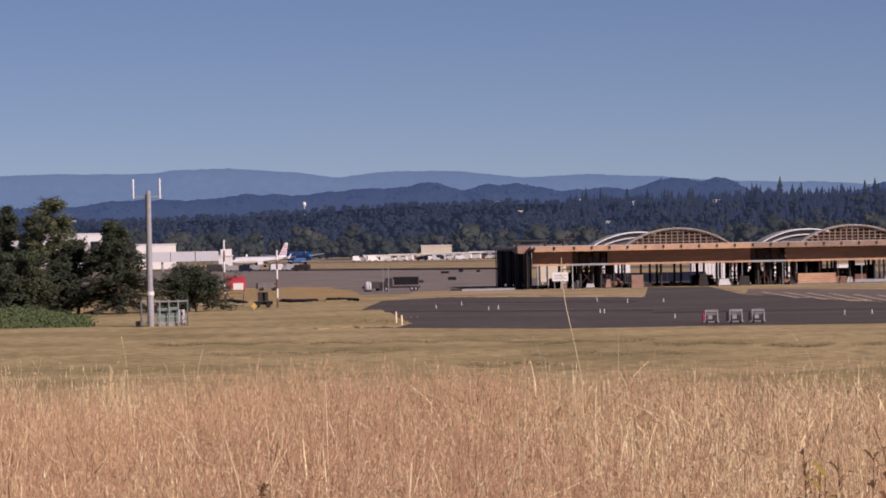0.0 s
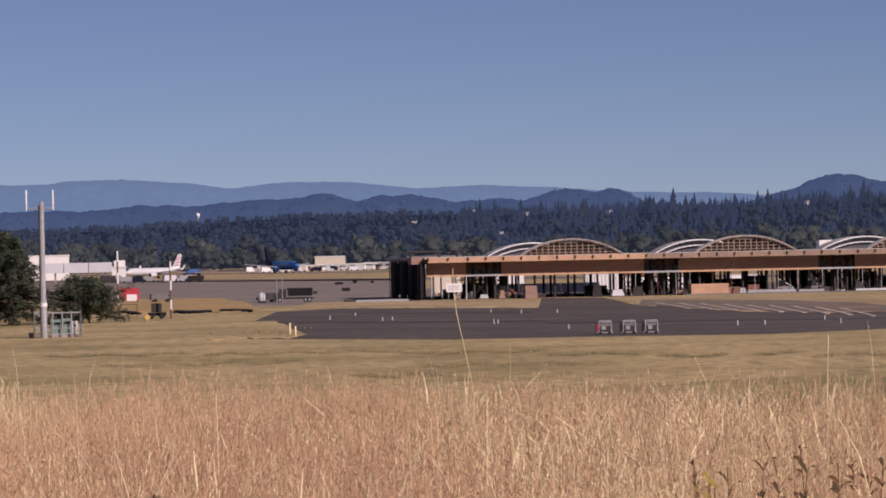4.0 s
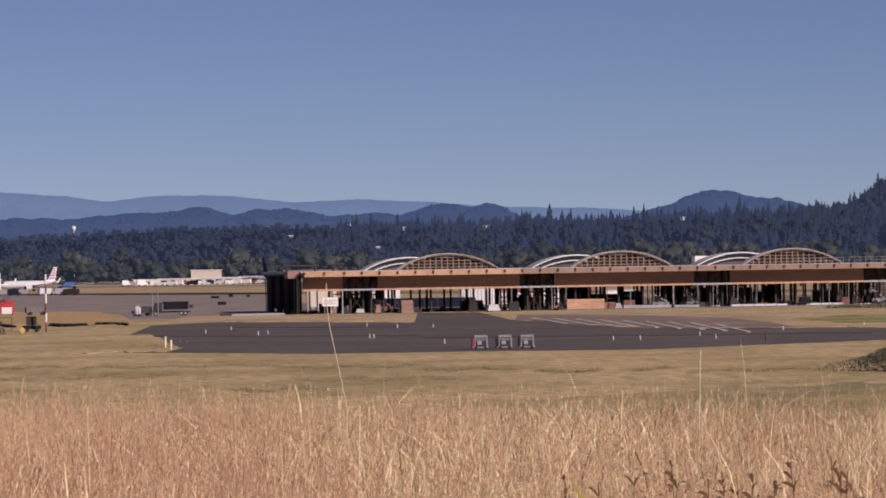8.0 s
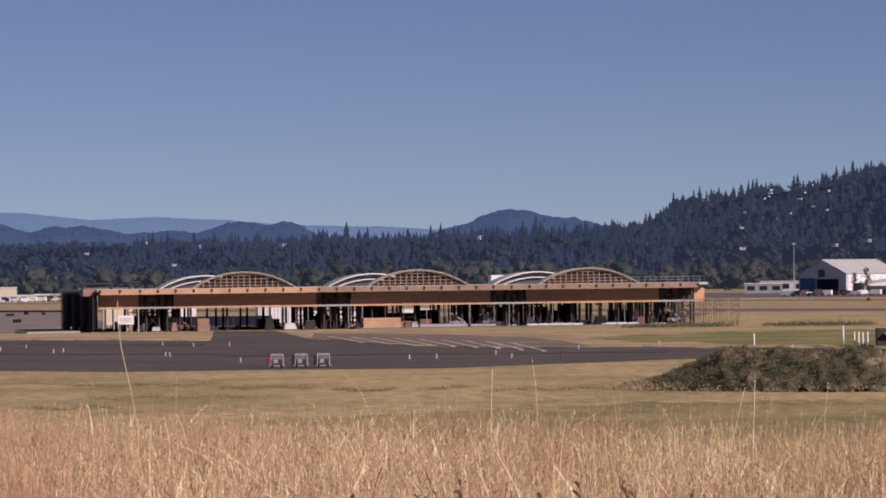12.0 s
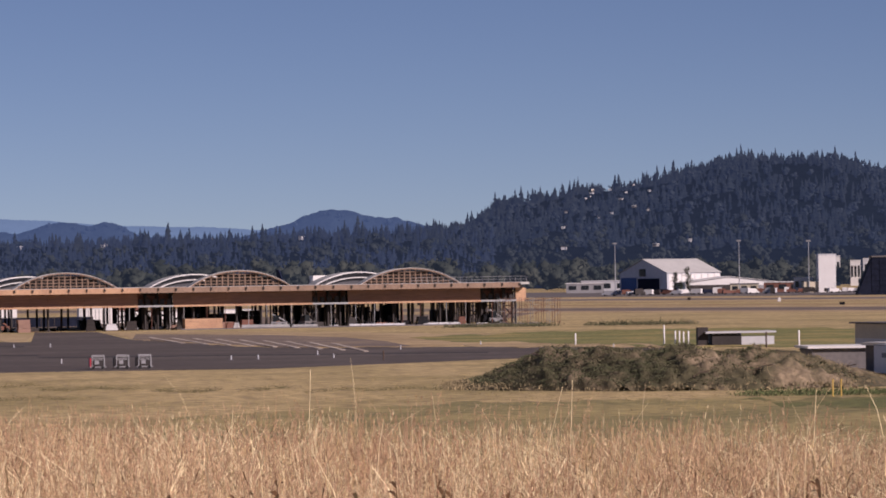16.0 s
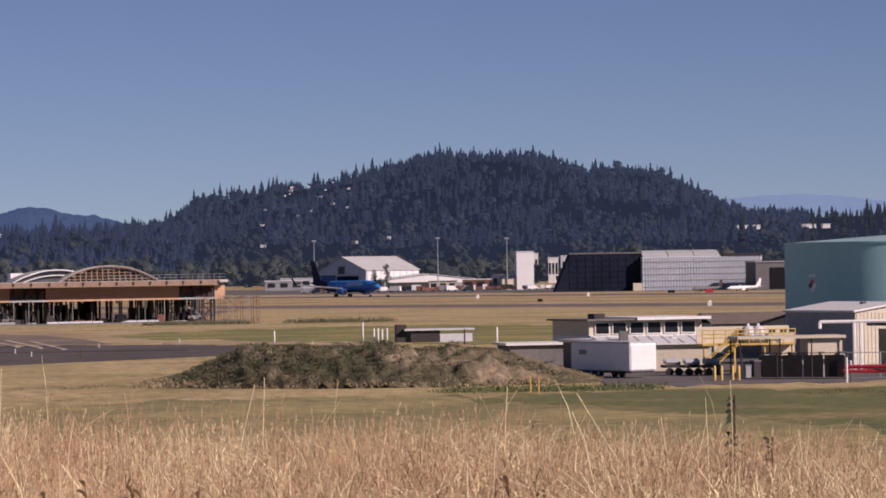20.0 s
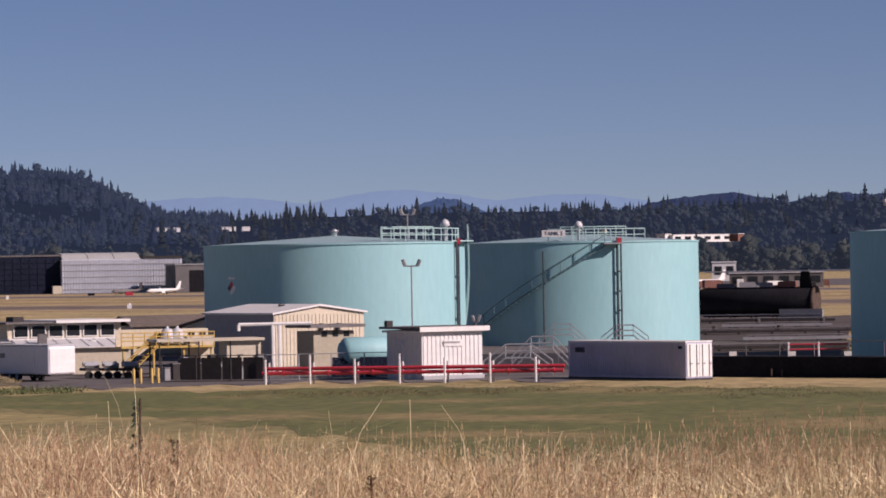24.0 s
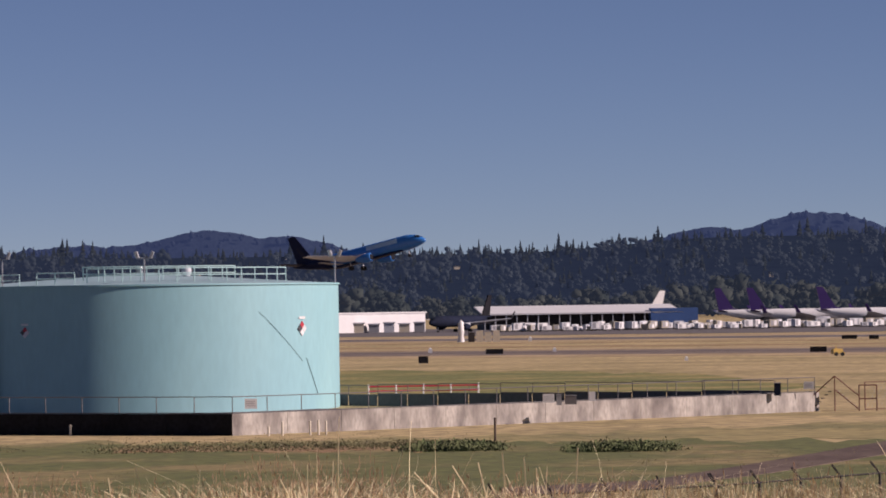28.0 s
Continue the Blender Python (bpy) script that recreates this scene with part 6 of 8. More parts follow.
for k, (b, d, w) in enumerate(((25.3, 505, 17), (25.6, 470, 13), (25.2, 430, 18), (25.9, 392, 11), (25.4, 352, 14))):
    t = thing("burn_pad", "low scorched steel platform in the training yard", "platform", facing(b, d, -3 + 2 * k), "burn pads")
    part("deck", boxes((0, 0, 0.34, w, 2.6, 0.46)), M["mid_grey" if k % 2 else "dark_steel"], t)
    part("edge_beam", boxes((0, -0.1, 0.2, w, -0.004, 0.5)), M["grey" if k % 2 else "dark_steel"], t)
    for q in range(5):
        part("leg", boxes((w * (q + 0.3) / 5, 0.3, 0, w * (q + 0.3) / 5 + 0.25, 0.6, 0.34)), M["dark_steel"], t)
    part("pipe_run", bars(0.09, ((0.5, 1.2, 0.62), (w - 1.0, 1.2, 0.62))), M["mid_grey"], t)
    for q in range(3):
        part("bracket", boxes((1 + (w - 2.5) * q / 2, 1.1, 0.46, 1.15 + (w - 2.5) * q / 2, 1.3, 0.62)), M["dark_steel"], t)
patch("ground_training_yard", M["asphalt"], "dark stained training yard", [(24.6, 300), (27.2, 290), (27.6, 560), (24.9, 600)], 0.05)


# ---- spoil heap ----
def heap():
    n, k = 140, 40
    V = []
    for i in range(n):
        for j in range(k):
            f, g = i / (n - 1), j / (k - 1)
            b = 8.9 + 6.6 * f
            d = 290 - 20 * math.sin(math.pi * f) * 0.4 - 14 * f * 0.3 + 17 * g
            prof = min(1, f / 0.22) ** 1.3 * min(1, (1 - f) / 0.25) ** 1.05 * (1.0 - 0.10 * f)
            z = (2.85 - 0.35 * f) * prof * math.sin(math.pi * min(1, g * 1.0)) ** 0.7
            p = spot(b, d)
            w = noise.fractal(Vector((p.x * 0.35, p.y * 0.35, 0)), 1.0, 2.0, 6)
            z = z * (1 + 0.26 * w) + 0.62 * prof * noise.noise(Vector((p.x * 1.3, p.y * 1.3, 4)))
            V.append((p.x, p.y, max(z, -0.02)))
    i, j = np.meshgrid(np.arange(n - 1), np.arange(k - 1), indexing="ij")
    q = (i * k + j).ravel()
    ob = stuff_mesh("soil_mound", np.array(V), np.stack([q, q + 1, q + k + 1, q + k], 1)[:, ::-1], M["mound"], "weedy heap of excavated soil with bare rocky end", "mound", True)
    ob["kind"] = ""
    del ob["kind"]
    return ob, np.array(V)


mound, MV = heap()


def leaf_tufts(name, label, pts, n, size, material, spread=0.3, up=1.0, category="plants"):
    """Loose small leaves and stems over the points given."""
    c = pts[nrg.integers(0, len(pts), n)] + nrg.normal(0, spread, (n, 3)) * np.array([1, 1, 0.25])
    s = nrg.uniform(0.5, 1.3, n) * size
    a, t = nrg.uniform(0, 6.3, n), nrg.uniform(-0.5, 0.5, n)
    u = np.stack([np.cos(a) * s, np.sin(a) * s, t * s], 1)
    w = np.stack([-np.sin(a) * s * 0.2, np.cos(a) * s * 0.2, s * up], 1)
    V = np.stack([c - u * 0.5, c + u * 0.5, c + u * 0.2 + w, c - u * 0.2 + w], 1).reshape(-1, 3)
    return stuff_mesh(name, V, np.arange(4 * n).reshape(-1, 4), material, label, category)


bear = np.degrees(np.arctan2(MV[:, 0], MV[:, 1]))
weedy = np.array([noise.noise(Vector((p[0] * 0.3, p[1] * 0.3, 9))) for p in MV])
left = MV[(bear + 2.2 * weedy < 12.9) & (MV[:, 2] > 0.3)]
leaf_tufts("heap_weeds", "dark green weeds growing over the soil heap", left, 70000, 0.075, M["heap_leaf"], 0.22, 0.9)
leaf_tufts("heap_scrub", "scattered brown scrub on the soil heap", MV[(MV[:, 2] > 0.3) & (weedy > 0.10)], 4500, 0.10, M["heap_leaf"], 0.2)
leaf_tufts("heap_dry_grass", "dry grass round the foot of the soil heap", MV[(MV[:, 2] < 0.4) & (np.abs(bear - 11.5) < 3.2)], 9000, 0.09, M["heap_straw"], 0.35, 1.2)
leaf_tufts("heap_straw", "thin dry grass over the bare end of the soil heap", MV[(bear > 12.9) & (MV[:, 2] > 0.1)], 9000, 0.065, M["heap_straw"], 0.25, 1.0)
br = random.Random(31)
for k in range(26):
    q = MV[br.randrange(len(MV))]
    if q[2] > 0.7:
        s = thing("dead_branch", "dead brown branch lying on the soil heap", "branch", pose(q[0], q[1], q[2] + 0.08, 0, br.uniform(-20, 20), br.uniform(-40, 40)), "dead branches")
        l = br.uniform(0.6, 1.6)
        part("limb", tube([(-l / 2, 0, 0), (0, 0.1, 0.08), (l / 2, 0, -0.04)], 0.035, 5), M["bark"], s)
        part("twig", tube([(0, 0.1, 0.08), (l * 0.2, 0.3, 0.3)], 0.02, 4), M["bark"], s)
for k in range(60):
    q = MV[br.randrange(len(MV))]
    if q[2] > 0.15 and math.degrees(math.atan2(q[0], q[1])) > 12.3:
        r_ = br.uniform(0.1, 0.3)
        bm = bmesh.new()
        bmesh.ops.create_icosphere(bm, subdivisions=1, radius=r_)
        for v in bm.verts:
            v.co *= br.uniform(0.7, 1.25)
            v.co.z *= 0.65
        solo("rock", bm, M["mound"], "tan broken rock on the soil heap", "rock", pose(q[0], q[1], q[2] + r_ * 0.3), "heap rocks")
foot = np.array([spot(b, d) for b in np.linspace(13.2, 16.2, 40) for d in (266, 268, 270, 272)])
leaf_tufts("foot_weeds", "green weeds at the heap's foot", foot, 8000, 0.11, M["ivy"], 0.6, 0.7)
for b0, b1, d0, d1, n in ((34.2, 35.4, 224, 231, 4200), (36.6, 37.9, 220, 226, 4200)):
    P = np.array([spot(b, d, 0.02 + 0.16 * math.sin(3.14 * (b - b0) / (b1 - b0))) for b in np.linspace(b0, b1, 30) for d in np.linspace(d0, d1, 6)])
    leaf_tufts("ground_cover", "low mat of green ground cover in the grass", P, n * 2, 0.12, M["ivy"], 0.45, 0.8)
P = np.array([spot(b, d, 0.02) for b in np.linspace(29.8, 34.4, 120) for d in np.linspace(229, 235, 4)])
leaf_tufts("ditch_scrub", "dark brown scrub along the ditch", P, 9000, 0.10, M["scrub_leaf"], 0.7, 0.6)
# leafy bank at the field's edge
P = np.array([spot(b, d, (0.1 + 1.1 * (d - 425) / 55) * float(1 - step(-6.1, -5.2, b))) for b in np.linspace(-8.0, -5.2, 70) for d in np.linspace(425, 480, 30)])
leaf_tufts("ground_cover", "bright green leafy bank beside the trees", P, 26000, 0.25, M["green_mat"], 0.6, 0.7)
# scrub along the concrete near the hall
P = np.array([spot(b, d) for b0, b1 in ((8.9, 10.4), (11.0, 12.4)) for b in np.linspace(b0, b1, 50) for d in (652, 656, 660, 664)])
leaf_tufts("hall_weeds", "low scrubby weeds along the concrete near the hall", P, 6500, 0.2, M["heap_leaf"], 1.0, 0.9)
# thin dark scrub lines and short tufts over the field
for b0, b1, d0, n in ((4.7, 5.5, 296, 900), (6.0, 6.6, 298, 500), (6.9, 9.0, 292, 900), (0.2, 1.5, 262, 900), (-4.2, -2.2, 334, 1500), (-1.9, 0.9, 329, 1700), (0.9, 3.0, 318, 1300), (3.0, 4.4, 306, 1000), (-3.4, -0.6, 300, 1200), (1.2, 3.6, 283, 1000), (18.5, 23.5, 254, 2600), (19.5, 22.5, 249, 1500), (25.5, 28.5, 236, 1100), (24.0, 27.0, 247, 1200)):
    P = np.array([spot(b, d0 + 3 * math.sin(b * 7) + e) for b in np.linspace(b0, b1, 60) for e in (0, 0.8, 1.6)])
    leaf_tufts("field_scrub", "thin line of dark low scrub in the mown grass", P, n * 3, 0.07, M["scrub_leaf"], 0.5, 0.5)
a_, d_, P = scatter(60000, -8, 43, 56, 340)
P[:, 2] = 0.0
drift = np.array([noise.fractal(Vector((p[0] * 0.05, p[1] * 0.016, 3)), 1.0, 2.0, 4) for p in P])
near_plant = (a_ > 15.2) & (d_ > 262)
leaf_tufts("field_tufts", "short dry tufts scattered over the mown field", P[(drift > -0.12) & (a_ < 14)], 36000, 0.06, M["field_tuft"], 0.3, 0.8)
leaf_tufts("green_tufts", "darker green tufts scattered over the mown field", P[(drift < 0.12) & ~near_plant], 34000, 0.06, M["olive_tuft"], 0.5, 0.6)
P = np.array([spot(b, d) for b in np.linspace(-1.5, -0.7, 12) for d in (398, 410, 420)])
leaf_tufts("verge_weeds", "sparse reddish weeds at the taxiway's edge", P, 160, 0.12, M["brown"], 1.6)


# ---- aircraft ----
def loft(stations, n=20):
    """A body of round sections along x: (x, half width, half height, centre height)."""
    bm = bmesh.new()
    rings = [[bm.verts.new((x, w * math.cos(i * 2 * math.pi / n), c + h * math.sin(i * 2 * math.pi / n))) for i in range(n)] for x, w, h, c in stations]
    for p, q in zip(rings, rings[1:]):
        for i in range(n):
            j = (i + 1) % n
            bm.faces.new((p[i], p[j], q[j], q[i])).smooth = True
    bm.faces.new(rings[0]), bm.faces.new(rings[-1][::-1])
    bmesh.ops.recalc_face_normals(bm, faces=bm.faces)
    return bm


def slab(a, b, thick):
    """A tapering wing: two chords a and b, each (leading x, trailing x, y, z)."""
    bm = bmesh.new()
    v = []
    for (le, te, y, z), t in ((a, thick), (b, thick * 0.45)):
        mid = le * 0.65 + te * 0.35
        v.append([bm.verts.new(c) for c in ((le, y, z), (mid, y, z + t / 2), (te, y, z), (mid, y, z - t / 2))])
    for i in range(4):
        j = (i + 1) % 4
        bm.faces.new((v[0][i], v[0][j], v[1][j], v[1][i]))
    bm.faces.new(v[0][::-1]), bm.faces.new(v[1])
    bmesh.ops.recalc_face_normals(bm, faces=bm.faces)
    return bm


def airliner(m, label, body, tail, wing="bare", engine="bare", gear=True, group=""):
    t = thing("airliner", label, "aircraft", m, group)
    fus = part("fuselage", loft([(19.6, 0.05, 0.05, 3.1), (19.2, 0.55, 0.5, 3.15), (18.3, 1.05, 1.0, 3.3), (16.8, 1.55, 1.55, 3.5), (14.5, 1.85, 1.88, 3.6), (11, 1.88, 1.9, 3.6), (-5, 1.88, 1.9, 3.6), (-10, 1.65, 1.6, 3.85), (-15, 1.05, 1.0, 4.35), (-19, 0.35, 0.4, 4.8), (-19.7, 0.1, 0.12, 4.9)], 24), M[body], t)
    part("cockpit_window", loft([(18.35, 0.75, 0.25, 4.05), (17.5, 1.2, 0.3, 4.45), (17.2, 1.2, 0.2, 4.6)], 12), M["glass"], fus)
    for s in (-1, 1):
        w = part("wing", slab((4.2, -4.2, 1.2 * s, 2.6), (-4.4, -6.0, 16.6 * s, 4.3), 0.75), M[wing], t)
        part("winglet", slab((-4.5, -6.0, 16.6 * s, 4.3), (-6.2, -7.0, 17.3 * s, 6.7), 0.2), M[tail], w)
        part("flap", slab((-3.6, -5.6, 2.0 * s, 2.25), (-5.0, -6.3, 10.0 * s, 2.95), 0.15), M["grey"], w)
        e = part("engine", loft([(6.4, 0.95, 0.95, 1.75), (6.2, 1.08, 1.08, 1.75), (4.4, 1.1, 1.1, 1.78), (2.6, 0.75, 0.75, 1.85), (1.8, 0.4, 0.4, 1.9)], 18), M[engine], t)
        e.location = (0, 4.85 * s, 0)
        part("intake", loft([(6.46, 0.85, 0.85, 1.75), (6.3, 0.86, 0.86, 1.75)], 18), M["black"], e)
        part("pylon", boxes((1.8, -0.15, 2.4, 4.6, 0.15, 3.0)), M[wing], e)
        part("stabiliser", slab((-15.0, -18.3, 0.6 * s, 4.7), (-18.0, -19.6, 7.1 * s, 5.3), 0.35), M[tail], t)
        if gear:
            g = part("main_gear", bars(0.14, ((-1.2, 2.85 * s, 0.6), (-1.2, 2.85 * s, 2.4))), M["galv"], t)
            for dy in (-0.38, 0.38):
                part("tyre", bars(0.56, ((-1.2, 2.85 * s + dy - 0.16, 0.56), (-1.2, 2.85 * s + dy + 0.16, 0.56)), n=14), M["tyre"], g)
        lamp = part("landing_light", loft([(4.0, 0.22, 0.2, 2.75), (3.8, 0.25, 0.22, 2.75)], 10), M["lamp"], t)
        lamp.location = (0, 2.2 * s, 0)
    fin = bmesh.new()
    pts = ((-10.5, 5.2), (-13.6, 5.9), (-17.6, 12.3), (-19.7, 12.3), (-18.2, 5.0))
    lo = [fin.verts.new((x, -0.2, z)) for x, z in pts]
    hi = [fin.verts.new((x, 0.2, z)) for x, z in pts]
    fin.faces.new(lo), fin.faces.new(hi[::-1])
    for i in range(5):
        fin.faces.new((lo[i], lo[(i + 1) % 5], hi[(i + 1) % 5], hi[i]))
    bmesh.ops.recalc_face_normals(fin, faces=fin.faces)
    part("fin", fin, M[tail], t)
    if gear:
        g = part("nose_gear", bars(0.1, ((14.3, 0, 0.4), (14.3, 0, 2.0))), M["galv"], t)
        for dy in (-0.2, 0.2):
            part("tyre", bars(0.35, ((14.3, dy - 0.1, 0.35), (14.3, dy + 0.1, 0.35)), n=12), M["tyre"], g)
    return t


def heading(bearing, d, course, z=0.0, size=1.0):
    p = spot(bearing, d)
    return pose(p.x, p.y, z, 0, 0, 90 - course) @ Matrix.Diagonal((size, size, size, 1))


jet = airliner(pose(0, 0, 0), "bright blue airliner with a dark tail, taking off", "blue", "midnight", "bare", "blue")
part("side_lettering", boxes((3.5, -1.93, 3.9, 12.5, -1.895, 4.9)), mat("faded_white_lettering", (0.25, 0.42, 0.62), 0.5), jet, "pale lettered band")
part("belly", loft([(13, 1.2, 0.25, 1.95), (10, 1.5, 0.4, 2.0), (-6, 1.6, 0.45, 2.0), (-10, 1.0, 0.3, 2.4)], 16), M["midnight"], jet)
part("rear_fuselage", loft([(-7.5, 1.79, 1.8, 3.72), (-10, 1.68, 1.63, 3.85), (-15, 1.08, 1.03, 4.35), (-19, 0.38, 0.43, 4.8), (-19.75, 0.12, 0.14, 4.9)], 24), M["midnight"], jet, "dark rear fuselage")
tri = airliner(heading(-2.66, 1600, 226, 0, 0.78), "white airliner with a striped tail at its stand", "bare", "white")
for k in range(7):
    z = 6.0 + 0.88 * k
    part("tail_stripe", boxes((-17.9 - 0.2 * (z - 5), -0.24, z, -13.9 - 0.62 * (z - 5.9), 0.24, z + 0.5)), M["red" if k % 2 else "blue_wall"], tri, "red or blue tail stripe")
alas = airliner(heading(-2.08, 1640, 190, 0, 0.62), "dark blue airliner parked nose-on at its stand", "blue_wall", "midnight", "bare", "midnight")
part("tail_patch", boxes((-17.6, -0.25, 8.6, -16.2, 0.25, 10.2)), M["yellow"], alas, "gold patch on the tail")
for b, d in ((39.49, 1345), (39.96, 1335), (40.97, 1325)):
    airliner(heading(b, d, 122, 0, 1.05), "white freighter with a purple tail at its stand", "white", "purple", "bare", "bare", True, "parked freighters")
airliner(heading(37.17, 1480, 285, 0, 1.05), "white airliner behind the cargo shed", "white", "white", "bare", "bare", True)
airliner(heading(34.95, 1262, 247, 0, 0.95), "dark slate transport aircraft on the apron", "navy", "black", "bare", "navy", True)
airliner(heading(17.55, 1290, 255, 0, 0.34), "small white aircraft before the silver hangar", "white", "white", "white", "white", True, "light aircraft")
airliner(heading(17.02, 1295, 250, 0, 0.32), "small dark aircraft before the silver hangar", "mid_grey", "dark_steel", "mid_grey", "dark_steel", True, "light aircraft")
airliner(heading(25.35, 1190, 260, 0, 0.42), "white aircraft on the far apron", "white", "white", "bare", "bare", True)


# ---- hangars and far buildings ----
gh = shed("gabled_hangar", "grey gabled hangar with its sunlit side painted pale", facing(12.09, 1850, 46), 36, 31, 9.0, 15.6, "silver", "roof_membrane", "y", 0.6, False)
part("hangar_door", boxes((-0.3, 5, 0, -0.05, 19, 6.5)), M["navy"], gh)
part("upper_window", boxes((-0.3, 14, 7.5, -0.05, 18, 11)), M["glass"], gh)
part("lean_to", boxes((-0.25, 20, 0, -0.05, 30, 7)), M["blue_wall"], gh)
# White panels paint the sunlit long side lighter than the gable.
for k in range(8):
    part("lit_side_panel", boxes((1 + k * 4.4, -0.25, 0.3, 4.9 + k * 4.4, 0, 8.5)), M["white"], gh)
wl = shed("white_terminal_shed", "long white shed with a shallow roof, its open front painted dark", facing(12.35, 1800, 12), 42, 26, 4.4, 7.0, "white", "white", "x", 0.6, False)
# Dark panel on the closed wall paints the shade of an open front.
part("front_shade_panel", boxes((2, -0.3, 0, 22, -0.02, 3.3)), M["dark_steel"], wl)
for k in range(5):
    part("door", boxes((24 + 3.4 * k, -0.3, 0, 26.6 + 3.4 * k, -0.02, 3)), M["grey"], wl)
tw = thing("white_tower", "plain white windowless tower", "building", facing(14.27, 1640, 8))
part("wall", boxes((0, 0, 0, 7.2, 7, 15.4)), M["white"], tw)
part("parapet", boxes((-0.15, -0.15, 15.4, 7.35, 7.15, 15.9)), M["bare"], tw)
part("annex", boxes((-6, 1, 0, 0, 8, 4.5)), M["cream"], tw)
bk = thing("dark_hangar", "dark hangar with a sloping end and small lit panes", "building", facing(14.82, 1410, 2))
bmh = prism([(0, 0), (32, 0), (31, 14.2), (5.5, 13.2)], 0, 26)
for v in bmh.verts:
    v.co = Vector((v.co.x, v.co.z, v.co.y))
bmesh.ops.recalc_face_normals(bmh, faces=bmh.faces)
part("wall", bmh, M["navy"], bk)
for k in range(9):
    for r in range(6):
        part("cladding_panel", boxes((5.2 + k * 2.9, -0.14, 1.2 + r * 1.95, 7.8 + k * 2.9, 0, 2.95 + r * 1.95)), M["navy"], bk)
part("roof_cap", boxes((5.2, -0.3, 13.3, 31.2, 26, 13.9)), M["mid_grey"], bk)
sv = thing("silver_hangar", "silver ribbed hangar with a pale vaulted roof", "building", facing(16.08, 1408, 6))
part("wall", boxes((0, 0, 0, 43, 40, 12.0)), M["silver"], sv)
for k in range(42):
    part("rib", boxes((0.3 + k * 1.02, -0.28, 0.2, 0.62 + k * 1.02, 0, 11.8)), M["silver"], sv)
for r in range(5):
    part("band", boxes((0, -0.3, 1.2 + r * 2.2, 43, -0.02, 1.5 + r * 2.2)), M["grey"], sv)
for k in range(3):
    v = part("roof_vault", profile_x([(0, 12.0), (6, 13.6), (12, 14.2), (20, 14.4), (28, 14.2), (40, 12.0)], 0.5 + k * 9.3, 9.5 + k * 9.3), M["roof_membrane"], sv)
part("dark_roof", boxes((29, -0.4, 12.0, 43, 30, 12.9)), M["dark_steel"], sv)
part("sign_box", boxes((-3.2, -0.6, 0, 0, 2, 2.8)), M["cream"], sv)
g3 = thing("grey_hangar", "grey hangar with its open door painted black", "building", facing(17.72, 1380, 8))
part("wall", boxes((0, 0, 0, 16, 25, 9.4)), M["mid_grey"], g3)
# Black sheet on the wall stands in for the unlit doorway.
part("door_shade_panel", boxes((5, -0.2, 0, 13, 0, 7.6)), M["black"], g3)
part("roof", boxes((-0.3, -0.3, 9.4, 16.3, 25, 9.9)), M["grey"], g3)


def far_block(name, bearing, d, w, h, dep, wall, label, roof="white", windows=0, turn=0.0, z=0.0, category="building"):
    """A plain far building with a roof slab and, if asked, a row of windows."""
    t = thing(name, label, category, facing(bearing, d, turn, z), "far buildings")
    part("wall", boxes((-w / 2, 0, 0, w / 2, dep, h)), M[wall], t)
    part("roof", boxes((-w / 2 - 0.3, -0.3, h, w / 2 + 0.3, dep + 0.3, h + 0.4)), M[roof], t)
    for k in range(windows):
        x = -w / 2 + w * (k + 0.2) / windows
        part("window", boxes((x, -0.12, h * 0.35, x + w * 0.6 / windows, -0.01, h * 0.8)), M["glass"], t)
    return t


far_block("terminal_block", -5.35, 1600, 24, 14.6, 20, "white", "white terminal block behind the trees", windows=4)
far_block("terminal_block", -4.75, 1590, 9, 11, 14, "grey", "grey terminal block behind the trees", windows=2)
far_block("terminal_block", -4.15, 1600, 16, 9.8, 20, "white", "white flat terminal block")
far_block("terminal_block", -6.6, 1580, 26, 12, 20, "bare", "pale terminal block behind the trees", windows=5)
jb = thing("jet_bridge", "grey enclosed passenger bridge on legs", "jet bridge", facing(-4.3, 1430, 4))
for k in range(3):
    part("tunnel", boxes((k * 9.0, 0, 3.4, k * 9.0 + 8.7, 3, 7.0)), M["bare"], jb)
    part("leg", bars(0.35, ((k * 9.0 + 6, 1.5, 0), (k * 9.0 + 6, 1.5, 3.4))), M["galv"], jb)
part("cab", boxes((27, -1, 3.2, 31, 4, 7.6)), M["white"], jb)
far_block("service_block", -3.15, 1420, 5, 5.0, 8, "white", "white service block beside the stands")
for b, w, h, c, r, n in ((-0.95, 14, 4.2, "white", "white", 0), (-0.5, 20, 4.6, "cream", "white", 4), (0.15, 30, 5.0, "bare", "white", 6), (0.75, 26, 5.6, "grey", "bare", 5), (1.4, 30, 5.2, "bare", "bare", 6)):
    far_block("airfield_shed", b, 2000, w, h * 0.62, 14, c, "low airfield shed beyond the apron", r, n)
far_block("airfield_shed", -0.1, 2080, 16, 7.0, 10, "cream", "cream airfield shed among trees", "white")
for b, d, w, h, c, r in ((10.9, 1900, 18, 4.5, "grey", "white"), (11.2, 1960, 24, 5.5, "bare", "bare"), (13.75, 1700, 16, 4.2, "rust_steel", "white"), (14.05, 1650, 8, 6.0, "white", "white"), (13.2, 1720, 12, 3.6, "cream", "mid_grey"), (15.1, 2400, 16, 16, "bare", "white"), (14.5, 2420, 7, 18, "white", "white"), (15.9, 2400, 8, 18, "white", "bare"), (14.8, 2380, 6, 15, "white", "white")):
    far_block("airfield_shed", b, d, w, h, 14, c, "small building at the airfield's far side", r, 3)
far_block("cargo_shed", 33.75, 1290, 42, 6.2, 6, "white", "long white cargo shed", "white", 0, 42)
